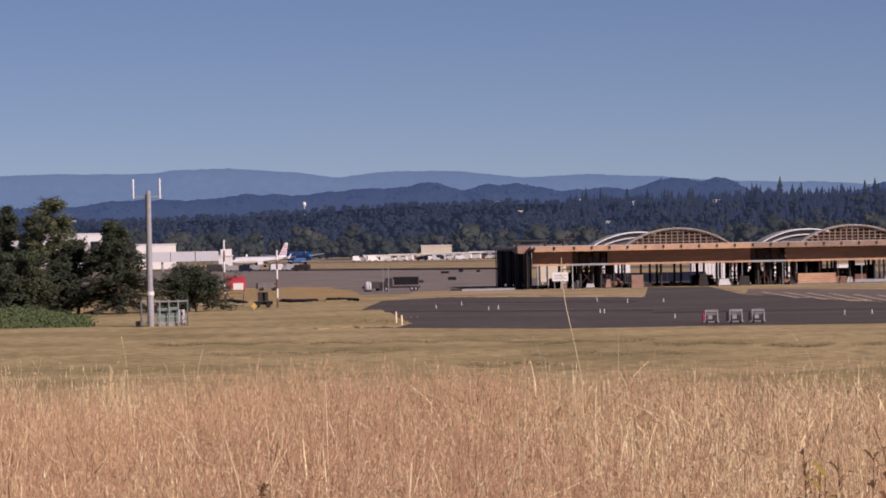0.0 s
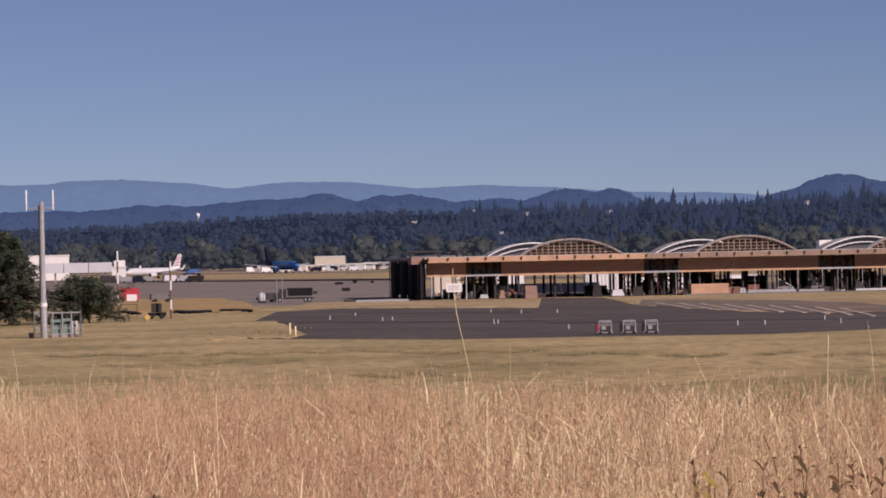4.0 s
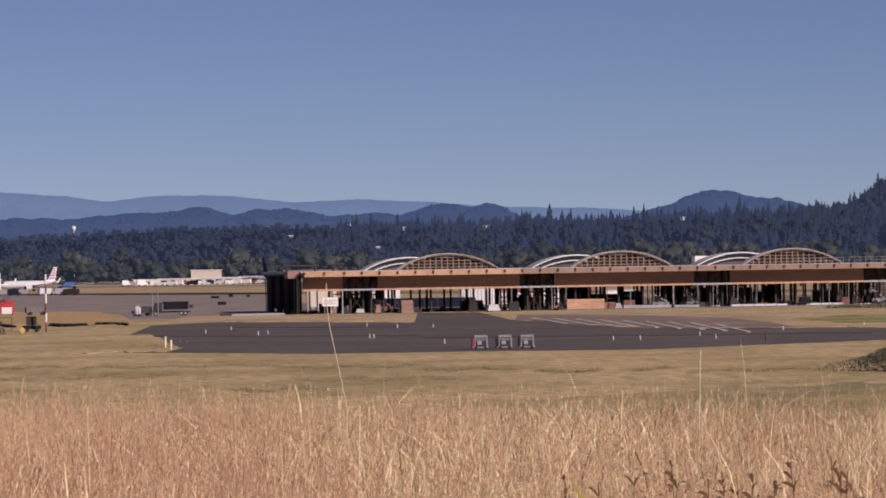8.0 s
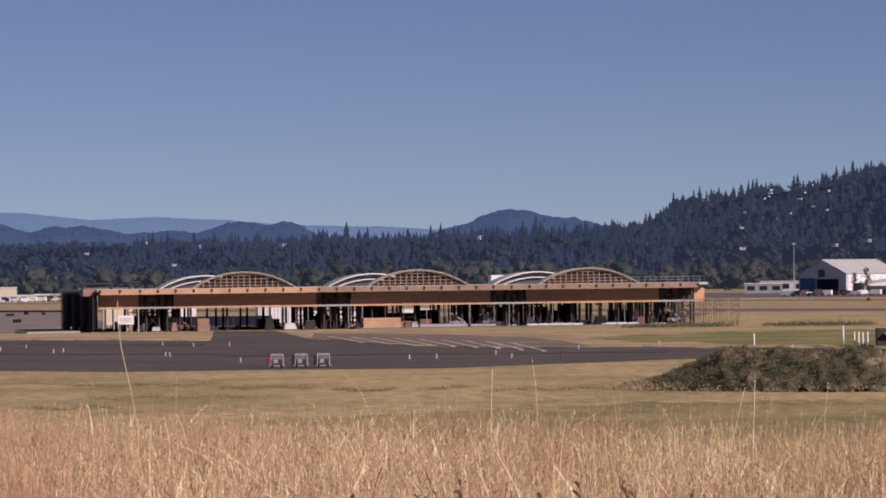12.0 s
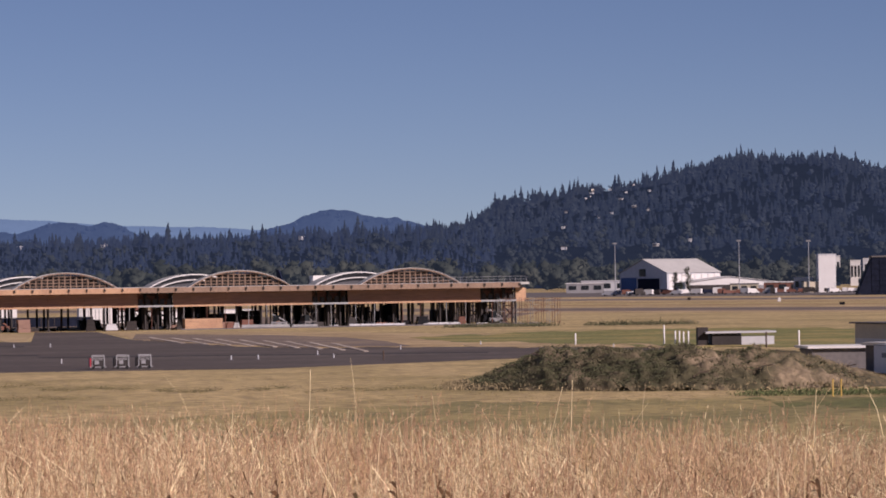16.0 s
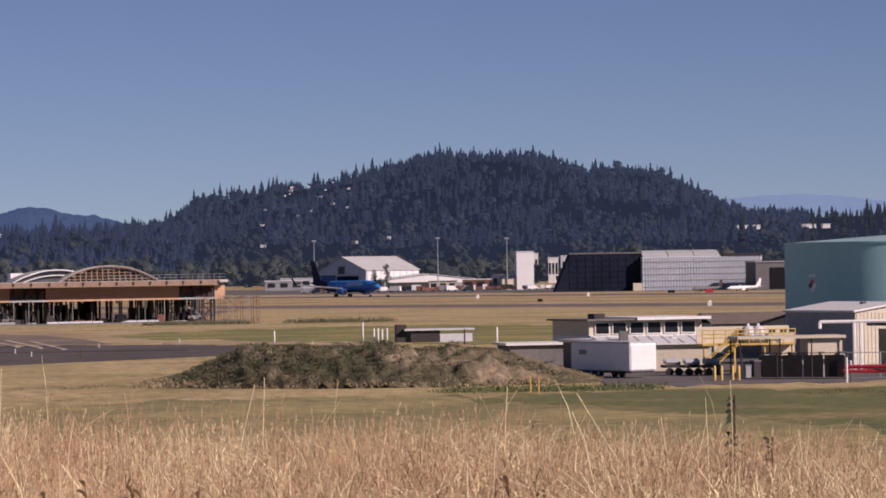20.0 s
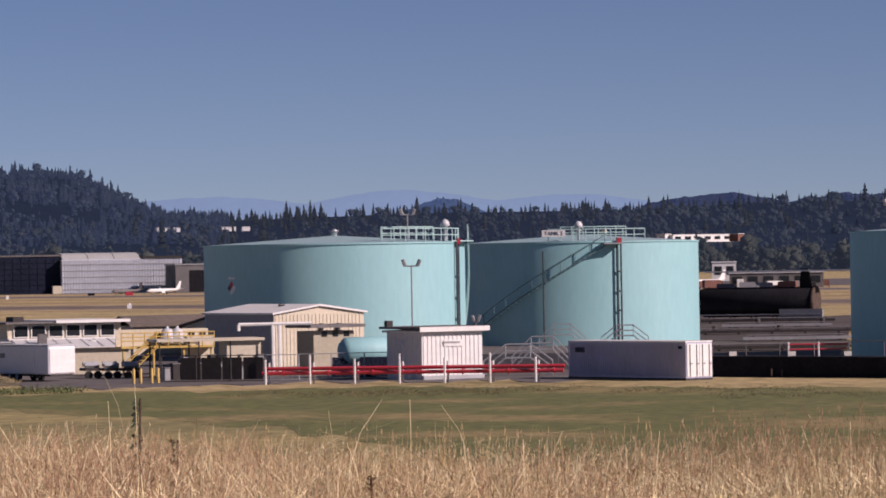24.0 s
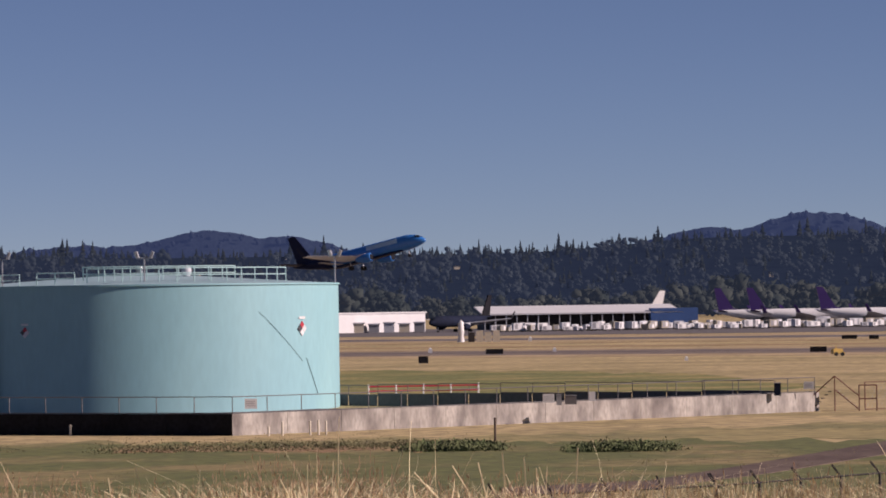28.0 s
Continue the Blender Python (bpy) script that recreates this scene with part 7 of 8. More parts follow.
for k in range(6):
    far_block("loading_dock", 33.25 + 0.22 * k, 1283, 3.4, 2.6 + 0.4 * (k % 2), 3, ("bare", "cream", "grey")[k % 3], "dock box before the cargo shed", "bare")
cg = thing("cargo_hall", "wide cargo hall with a pale sloping roof over a dark front", "building", facing(35.3, 1330, 4))
part("wall", boxes((0, 6, 0, 66, 40, 5.0)), M["dark_steel"], cg)
part("roof", profile_x([(0, 5.0), (40, 7.6), (40, 8.0), (0, 5.5)], -1, 67), M["white"], cg)
part("blue_wall", boxes((56, 0, 0, 72, 6, 6.6)), M["blue_wall"], cg, "blue metal siding")
for k in range(16):
    part("canopy_post", bars(0.2, ((k * 3.6, 0.5, 0), (k * 3.6, 0.5, 5.0)), n=5), M["galv"], cg)
# Raised and turned to fit the camera's view; the ground lies lower.
far_block("hillside_store", 25.35, 2500, 50, 4.4, 8, "white", "white and red store raised to fit the view", "white", 6, 42, 19.5)
far_block("hillside_store", 25.9, 2485, 5, 4.4, 8, "rust_steel", "rust red end of a store raised to fit the view", "bare", 0, 42, 19.5)
far_block("hillside_store", 24.85, 2485, 5, 5, 8, "white", "white end of a store raised to fit the view", "white", 0, 42, 19.5)
far_block("apron_office", 25.65, 1500, 9, 7.0, 8, "white", "white apron office beyond the tanks", "white", 2)
far_block("apron_shelter", 26.4, 1100, 26, 4.2, 8, "mid_grey", "long dark shelter with a pale roof", "bare", 6)
hs = random.Random(11)
for k in range(26):
    b = hs.choice([hs.uniform(-6, 9), hs.uniform(-6, 9), hs.uniform(10.5, 13), hs.uniform(18, 41)])
    d = hs.uniform(3200, 4150)
    far_block("hillside_house", b, d, hs.uniform(3, 5.5), hs.uniform(2.6, 4.4), 6, hs.choice(["cream", "bare", "bare", "grey"]), "pale house half hidden among the trees", hs.choice(["white", "mid_grey"]), 0, hs.uniform(-30, 30), float(land(b, d)))
for k in range(15):
    b = 10.55 + 1.35 * hs.random()
    d = hs.uniform(3650, 4050) + 120 * (b - 11)
    # Lifted off the slope so that the camera sees it between trees.
    far_block("hillside_house", b, d, hs.uniform(1.6, 3.2), hs.uniform(1.0, 1.7), 6, hs.choice(["bare", "grey", "bare"]), "small pale house lifted above the butte's shoulder", hs.choice(["white", "mid_grey"]), 0, hs.uniform(-20, 40), float(land(b, d)) + hs.uniform(3, 9))
for b, w in ((17.55, 11), (17.75, 6), (18.5, 13), (18.75, 7)):
    # Height set to fit the camera's view, above the ground.
    far_block("hillside_store", b, 3600, w, 3.6, 8, "white", "long white store raised among the trees to fit the view", "white", 0, 8, 41.5)
wt = thing("water_tank", "white round water tank on the wooded rise", "tank", facing(-2.0, 3900, 0, float(land(-2, 3900))))
part("body", lathe([(0.4, 0), (0.4, 8.4), (1.9, 10), (2.1, 12), (1.2, 13.3), (0.2, 13.7)], 20), M["white"], wt)
for b, d, h in ((11.34, 1750, 22), (13.13, 1700, 22), (14.13, 1640, 21)):
    t = thing("apron_mast", "tall thin floodlight mast on the apron", "mast", facing(b, d), "apron masts")
    part("pole", lathe([(0.28, 0), (0.14, h)], 8), M["galv"], t)
    part("lamp_head", boxes((-0.9, -0.3, h, 0.9, 0.3, h + 0.7)), M["grey"], t)


# ---- vehicles and loads on the apron ----
def van(m, label, paint, l=5.0, h=2.2, name="service_van", group="apron vehicles"):
    t = thing(name, label, "vehicle", m, group)
    part("body", loft_box(l, 1.9, 0.45, h), M[paint], t)
    part("windscreen", boxes((l * 0.30, -0.86, h * 0.55, l * 0.36, 0.86, h * 0.9)), M["glass"], t)
    for x in (-l * 0.3, l * 0.3):
        for y in (-0.85, 0.85):
            part("wheel", bars(0.36, ((x, y - 0.12, 0.36), (x, y + 0.12, 0.36)), n=10), M["tyre"], t)
    return t


def loft_box(l, w, z0, h):
    out = [(-l / 2, z0), (l / 2, z0), (l / 2, h * 0.5), (l * 0.36, h * 0.55), (l * 0.28, h * 0.96), (l * 0.2, h), (-l / 2 + 0.1, h), (-l / 2, h * 0.9)]
    bm = bmesh.new()
    lo = [bm.verts.new((x, -w / 2, z)) for x, z in out]
    hi = [bm.verts.new((x, w / 2, z)) for x, z in out]
    bm.faces.new(lo), bm.faces.new(hi[::-1])
    for i in range(len(out)):
        j = (i + 1) % len(out)
        bm.faces.new((lo[j], lo[i], hi[i], hi[j]))
    bmesh.ops.recalc_face_normals(bm, faces=bm.faces)
    return bm


vr = random.Random(5)
for b0, b1, d, n in ((-3.4, -1.9, 1330, 9), (-1.3, 1.0, 1960, 20), (11.2, 14.9, 1620, 34), (25.3, 27.2, 1080, 12)):
    for k in range(n):
        b = b0 + (b1 - b0) * (k + vr.random()) / n
        paint = vr.choice(["grey", "bare", "dark_steel", "navy", "mid_grey"] if b0 == -3.4 else ["white", "white", "bare", "dark_steel", "rust_steel", "grey", "navy", "white"])
        van(facing(b, d + vr.uniform(-30, 30), vr.choice([0, 20, 160, 90])), {"white": "white service vehicle parked on the apron", "bare": "pale grey service vehicle on the apron", "grey": "grey service vehicle on the apron", "rust_steel": "rust red service vehicle on the apron"}.get(paint, "dark service vehicle parked on the apron"), paint, vr.uniform(4, 6.5), vr.uniform(1.6, 2.8))
boxes_made = []
for paint, tint in (("white", "white"), ("bare", "silver grey"), ("beige", "dull beige")):
    uld = thing("cargo_box", tint + " freight container on a dolly", "container", pose(0, 0, 0), "freight containers")
    part("body", prism([(-1.5, 0), (1.5, 0), (1.5, 1.5), (-1.5, 1.5)], 0.5, 2.1), M[paint], uld)
    part("door", boxes((-1.1, -0.05, 0.7, -0.1, -0.005, 1.9)), M["grey"], uld)
    part("door", boxes((0.1, -0.05, 0.7, 1.1, -0.005, 1.9)), M["white"], uld)
    part("dolly", boxes((-1.6, -0.1, 0.25, 1.6, 1.6, 0.45)), M["dark_steel"], uld)
    for x in (-1.2, 1.2):
        part("wheel", bars(0.2, ((x, -0.05, 0.2), (x, 0.15, 0.2)), n=8), M["tyre"], uld)
    boxes_made.append(uld)
for k in range(130):
    b = 35.45 + 5.9 * (k + vr.random()) / 130
    m = facing(b, 1225 + vr.uniform(-14, 30), vr.uniform(15, 65))
    if k < 3:
        boxes_made[k].matrix_world = m
    else:
        c = copy_thing(vr.choice(boxes_made), m)
        c.scale = (1, 1, vr.choice([0.7, 0.9, 1, 1.3]))


def truck(m, label):
    t = thing("tank_truck", label, "truck", m)
    part("cab", loft_box(2.2, 2.3, 0.7, 2.7), M["dark_steel"], t).location = (3.0, 0, 0)
    part("bonnet", boxes((3.9, -0.9, 0.8, 4.9, 0.9, 1.7)), M["dark_steel"], t)
    part("body", boxes((-3.9, -1.2, 1.3, 1.6, 1.2, 2.75), (-4.0, -1.25, 2.5, 1.8, 1.25, 2.9)), M["black"], t)
    part("chassis", boxes((-4.3, -0.5, 0.7, 4.2, 0.5, 1.0)), M["dark_steel"], t)
    part("tail_chute", boxes((-5.0, -0.8, 1.6, -4.0, 0.8, 2.2)), M["dark_steel"], t)
    part("side_mark", boxes((-1.2, -1.27, 1.8, -0.6, -1.21, 2.1)), M["white"], t)
    for x in (3.3, -2.4, -3.3):
        for y in (-1.05, 1.05):
            w = part("wheel", bars(0.52, ((x, y - 0.16, 0.52), (x, y + 0.16, 0.52)), n=14), M["tyre"], t)
            part("rim", bars(0.27, ((x, y - 0.18, 0.52), (x, y + 0.18, 0.52)), n=10), M["galv"], w)


truck(facing(-0.62, 690, 180) @ Matrix.Diagonal((0.78, 0.78, 0.86, 1)), "dark tank truck with white bonnet parked on the concrete")
van(facing(-1.02, 700, 200), "dark pickup parked beside the truck", "dark_steel", 3.6, 1.6)
t = thing("mixer_drum", "pale round mixer standing beside the truck", "machine", facing(-1.1, 688))
part("drum", lathe([(0.5, 0.3), (0.62, 0.5), (0.62, 1.5), (0.3, 1.8), (0.1, 1.85)], 18), M["bare"], t)
part("stand", boxes((-0.7, -0.5, 0, 0.7, 0.5, 0.4)), M["dark_steel"], t)
for b in (-0.88, -0.80):
    t = thing("exhaust_post", "thin grey post by the truck", "post", facing(b, 684), "thin posts")
    part("post", bars(0.07, ((0, 0, 0), (0, 0, 4.6))), M["galv"], t)
for b, d, w, h in ((0.12, 860, 1.8, 0.9), (0.02, 1050, 2.2, 0.8), (0.25, 1090, 1.2, 0.9), (0.5, 1080, 1.0, 0.8), (8.5, 1180, 1.2, 0.9), (14.6, 980, 1.3, 0.9), (16.5, 1250, 2.2, 1.0), (35.43, 655, 2.9, 1.05), (40.1, 625, 2.6, 1.05), (40.55, 830, 3.2, 1.0), (40.9, 820, 2.0, 1.0), (12.4, 1240, 1.0, 1.0), (34.4, 560, 1.4, 1.2)):
    t = thing("runway_sign", "black airfield sign board on short legs", "sign", facing(b, d), "airfield signs")
    part("board", boxes((-w / 2, -0.12, 0.2, w / 2, 0.12, h)), M["black"], t)
    for x in (-w * 0.35, w * 0.35):
        part("leg", bars(0.05, ((x, 0, 0), (x, 0, 0.25))), M["galv"], t)
for b, d, s in ((34.5, 700, 0.7), (36.3, 690, 0.6), (13.7, 1150, 0.9), (17.05, 830, 0.9), (35.95, 900, 0.8), (38.2, 560, 0.5), (9.6, 900, 0.6), (15.3, 1170, 0.9)):
    t = thing("edge_light", "pale runway edge light box", "light", facing(b, d), "edge lights")
    part("box", boxes((-s / 2, -s / 2, 0, s / 2, s / 2, s)), M["white"], t)
    part("lens", lathe([(s * 0.3, s), (s * 0.2, s * 1.3), (0.02, s * 1.35)], 10), M["lamp"], t)
t = thing("yellow_tractor", "yellow tug standing beside the taxiway", "vehicle", facing(40.38, 590, 20))
part("body", loft_box(1.8, 1.2, 0.3, 1.1), M["yellow"], t)
part("mast", bars(0.08, ((-0.3, 0, 1), (-0.3, 0, 1.6))), M["yellow"], t)
for x in (-0.5, 0.5):
    part("wheel", bars(0.3, ((x, -0.7, 0.3), (x, -0.5, 0.3)), n=10), M["tyre"], t)
t = thing("red_arrow_board", "red marker board on the runway verge", "sign", facing(17.05, 1230))
part("board", boxes((-1.2, -0.1, 0.2, 1.2, 0.1, 1.3)), M["red"], t)
part("leg", boxes((-1.0, 0.1, 0, -0.8, 0.3, 0.6), (0.8, 0.1, 0, 1.0, 0.3, 0.6)), M["galv"], t)
t = thing("white_radome", "white upright marker with pale boxes on the airfield", "marker", facing(34.95, 900))
part("mast", lathe([(0.9, 0), (0.6, 1.6), (0.75, 2.2), (0.6, 4.6), (0.1, 5.0)], 14), M["white"], t)
for k in range(4):
    part("cabinet", boxes((1.6 + 1.9 * k, -0.4, 0, 3.1 + 1.9 * k, 1.0, 2.2 + 0.4 * (k % 2))), M["cream" if k else "dark_steel"], t)


# ---- taxiway clutter ----
def generator(m, label, accent):
    """A ground power cart: dark engine box in a pale frame on small wheels."""
    t = thing("ground_power_cart", label, "generator", m, "ground power carts")
    part("engine_box", boxes((-0.58, -0.5, 0.3, 0.55, 0.5, 1.18)), M["dark_steel"], t)
    part("hood", boxes((-0.5, -0.52, 1.18, 0.66, 0.55, 1.27)), M["grey"], t)
    part("roll_bar", bars(0.03, ((-0.55, -0.53, 0.3), (-0.55, -0.53, 1.36)), ((-0.55, -0.53, 1.36), (0.6, -0.53, 1.36)), ((0.6, -0.53, 1.36), (0.6, -0.53, 0.3)), n=4), M["bare"], t)
    part("panel", boxes((-0.3, -0.56, 0.5, 0.1, -0.52, 0.85)), M["grey"], t)
    part("louvre", boxes((-0.5, -0.55, 0.9, 0.48, -0.51, 0.96), (-0.5, -0.55, 1.02, 0.48, -0.51, 1.08)), M["grey"], t)
    part("frame_post", boxes((0.58, -0.5, 0.25, 0.68, 0.5, 1.1)), M["grey"], t)
    part("frame_post", boxes((-0.75, -0.5, 0.25, -0.63, 0.5, 1.1)), M[accent], t)
    part("skirt", boxes((-0.75, -0.58, 0.2, 0.8, 0.5, 0.29)), M["grey"], t)
    for x in (-0.45, 0.45):
        part("wheel", bars(0.17, ((x, -0.6, 0.17), (x, -0.45, 0.17)), n=10), M["tyre"], t)


for b, a in ((3.84, "red"), (4.19, "dark_steel"), (4.51, "dark_steel")):
    generator(facing(b, 378, 8), "ground power cart with a red panel on the taxiway" if a == "red" else "dark ground power cart with a pale hood", a)
cone = thing("edge_marker", "small white edge marker on the taxiway", "marker", facing(0, 400), "edge markers")
part("post", lathe([(0.06, 0), (0.06, 0.44), (0.04, 0.5), (0.01, 0.52)], 10), M["bare"], cone)
part("foot", lathe([(0.22, 0), (0.22, 0.05)], 10), M["grey"], cone)
spots = [(0.78, 483), (0.64, 478), (2.21, 530), (2.25, 447), (2.31, 446), (2.65, 515), (3.17, 515), (3.33, 408), (5.77, 412), (6.16, 413), (7.02, 432), (7.25, 413), (8.22, 458), (9.38, 482), (-0.12, 498), (0.25, 520), (10.6, 440), (11.3, 450)]
for k, (b, d) in enumerate(spots):
    if k == 0:
        cone.matrix_world = facing(b, d)
    else:
        copy_thing(cone, facing(b, d))
for b, d, h, m in ((7.97, 400, 0.95, "bark"), (10.75, 471, 1.4, "white"), (12.03, 465, 2.3, "white"), (12.19, 464, 1.6, "white"), (12.25, 464, 1.6, "white"), (12.31, 464, 1.5, "white"), (12.38, 463, 1.6, "white"), (13.97, 437, 1.9, "white"), (13.5, 440, 1.7, "bark"), (-0.7, 410, 1.2, "straw_pale"), (-0.62, 400, 1.0, "straw_pale")):
    t = thing("marker_pole", "thin white pole in the grass" if m == "white" else "thin weathered pole in the grass", "pole", facing(b, d), "grass poles")
    part("pole", lathe([(0.09, 0), (0.09, h), (0.02, h + 0.03)], 8), M[m], t)
t = thing("low_shelter", "low grey flat-roofed shelter behind the mound", "building", facing(12.6, 455, 10))
# Light and shade are painted: a near-black stretch, then a pale lit one.
part("wall", boxes((1.0, 0, 0, 4.4, 3, 1.4)), M["dark_steel"], t)
part("lit_wall", boxes((4.4, 0, 0, 8.2, 3, 1.0)), M["bare"], t)
part("roof", boxes((0.2, -0.4, 1.4, 8.4, 3.4, 1.6)), M["bare"], t)
part("tower_box", boxes((-0.6, 0.5, 0, 0.6, 1.6, 2.1)), M["dark_steel"], t)
for k in range(9):
    b, d = 4.55 + 0.33 * k, 590 - 10 * k
    patch("road_paint", M["paint"], "faded pale paint line on the taxiway", [(b, d), (b + 0.5, d - 62), (b + 0.57, d - 62), (b + 0.07, d)], 0.10)
for b0, d0, b1, d1 in ((-1.1, 480, 3.0, 455), (3.0, 440, 9.5, 430), (0.2, 540, 2.8, 520)):
    patch("road_seam", M["sealed"], "dark sealed joint in the asphalt", [(b0, d0), (b1, d1), (b1, d1 + 5), (b0, d0 + 5)], 0.045)

# ---- mast, enclosure and trees at the taxiway's end ----
mast = thing("radio_mast", "grey steel radio mast with two whip aerials", "mast", facing(-4.24, 420))
part("pole", lathe([(0.36, 0), (0.36, 4.0), (0.29, 4.05), (0.24, 14.3), (0.05, 14.4)], 16), M["grey"], mast)
part("cable_tray", bars(0.1, ((-0.3, -0.1, 2), (-0.25, -0.1, 14))), M["dark_steel"], mast)
part("cross_arm", bars(0.07, ((-1.6, 0, 13.7), (1.4, 0, 13.7))), M["galv"], mast)
for x in (-1.6, 1.2):
    part("whip_aerial", lathe([(0.09, 13.5), (0.09, 15.6), (0.02, 15.65)], 8), M["white"], mast).location = (x, 0, 0)
part("band", lathe([(0.39, 3.3), (0.39, 3.7)], 16), M["white"], mast)
enc = thing("mast_enclosure", "grey timber fenced enclosure round the mast", "fence", facing(-4.05, 420))
for x0, y0, x1, y1 in ((-2.4, 0, 2.5, 0), (2.5, 0, 2.5, 3.5), (-2.4, 0, -2.4, 3.5), (-2.4, 3.5, 2.5, 3.5)):
    n = 5
    for k in range(n + 1):
        x, y = x0 + (x1 - x0) * k / n, y0 + (y1 - y0) * k / n
        part("fence_post", bars(0.08, ((x, y, 0), (x, y, 2.75))), M["galv"], enc)
    for z in (0.4, 1.0, 2.6):
        part("fence_rail", bars(0.06, ((x0, y0, z), (x1, y1, z))), M["galv"], enc)
for x, w, h, m in ((-0.7, 1.1, 1.9, "leafgreen"), (0.6, 1.0, 2.0, "leafgreen"), (1.6, 0.6, 1.7, "bare")):
    c = thing("equipment_cabinet", "green equipment cabinet inside the enclosure" if m != "bare" else "pale equipment cabinet inside the enclosure", "cabinet", facing(-4.05, 421.5), "mast cabinets")
    part("body", boxes((x, 0, 0.3, x + w, 0.9, h)), M[m], c)
    part("plinth", boxes((x - 0.05, -0.05, 0, x + w + 0.05, 0.95, 0.3)), M["concrete"], c)
    part("vent", boxes((x + 0.2, -0.03, h - 0.6, x + w - 0.2, -0.005, h - 0.3)), M["dark_steel"], c)
part("litter_bin", boxes((-3.0, -0.3, 0, -2.5, 0.2, 0.6)), M["black"], enc)
for b, d, h in ((-3.17, 567, 9.3), (-2.41, 531, 7.7)):
    t = thing("striped_pole", "red and white striped warning pole", "pole", facing(b, d), "striped poles")
    for k in range(6):
        part("band", lathe([(0.13, h * k / 6), (0.13, h * (k + 1) / 6)], 10), M["white" if k % 2 else "rust_steel"], t)
t = thing("red_tank_box", "red storage box with a white notice", "container", facing(-3.0, 740))
part("body", boxes((-1.7, 0, 0.4, 1.7, 2.2, 2.7)), M["red"], t)
part("notice", boxes((-0.6, -0.1, 0.3, 1.3, -0.02, 1.5)), M["white"], t)
part("foot", boxes((-1.5, 0.2, 0, -1.2, 2, 0.4), (1.2, 0.2, 0, 1.5, 2, 0.4)), M["dark_steel"], t)
t = thing("equipment_trailer", "dark equipment trailer standing on the dirt", "trailer", facing(-2.62, 533))
part("box", boxes((-0.7, 0, 0.9, 0.7, 1.6, 2.1)), M["dark_steel"], t)
part("bed", boxes((-1.2, -0.1, 0.4, 1.3, 1.8, 0.85)), M["black"], t)
for x in (-0.7, 0.7):
    part("wheel", bars(0.35, ((x, -0.25, 0.35), (x, -0.05, 0.35)), n=10), M["tyre"], t)
van(facing(-2.55, 735, 10), "grey pickup beside the red storage box", "mid_grey", 4, 1.5)
t = thing("diamond_sign", "yellow diamond sign on a short stake", "sign", facing(-2.75, 500))
bmd = boxes((-0.3, -0.03, -0.3, 0.3, 0.03, 0.3))
part("plate", bmd, M["yellow"], t).matrix_local = pose(0, 0, 0.75, 0, 45, 0)
part("stake", bars(0.04, ((0, 0.05, 0), (0, 0.05, 0.7))), M["galv"], t)
for b0, b1 in ((-2.36, -1.82), (-1.72, -1.2), (-3.3, -2.8)):
    p, q = spot(b0, 594), spot(b1, 590)
    # Nothing is dug: a raised black strip paints the trench's shade.
    patch("ground_trench", M["black"], "black strip painted for the dark of a trench", [(b0, 588), (b1, 586), (b1 - 0.03, 597), (b0, 600)], 0.25)
chain_fence("low_rail_fence", "low thin rail fence beside the dirt lot", [xy(-3.6, 556), xy(-2.9, 553)], 1.8, 3.2, material="bark", mesh=False)


def leafy(points, size, n):
    """Small two-sided leaves round the points: arrays for one crown."""
    c = points[nrg.integers(0, len(points), n)] + nrg.normal(0, size * 0.9, (n, 3))
    a, e = nrg.uniform(0, 6.3, n), nrg.uniform(-1, 1, n)
    s = nrg.uniform(0.5, 1.3, n) * size
    u = np.stack([np.cos(a) * s, np.sin(a) * s, e * s * 0.5], 1)
    w = np.stack([-np.sin(a) * s * 0.5, np.cos(a) * s * 0.5, nrg.uniform(-0.6, 0.6, n) * s], 1)
    V = np.stack([c - u, c - w * 0.6, c + u, c + w * 0.6], 1).reshape(-1, 3)
    return V, np.arange(4 * n).reshape(-1, 4)


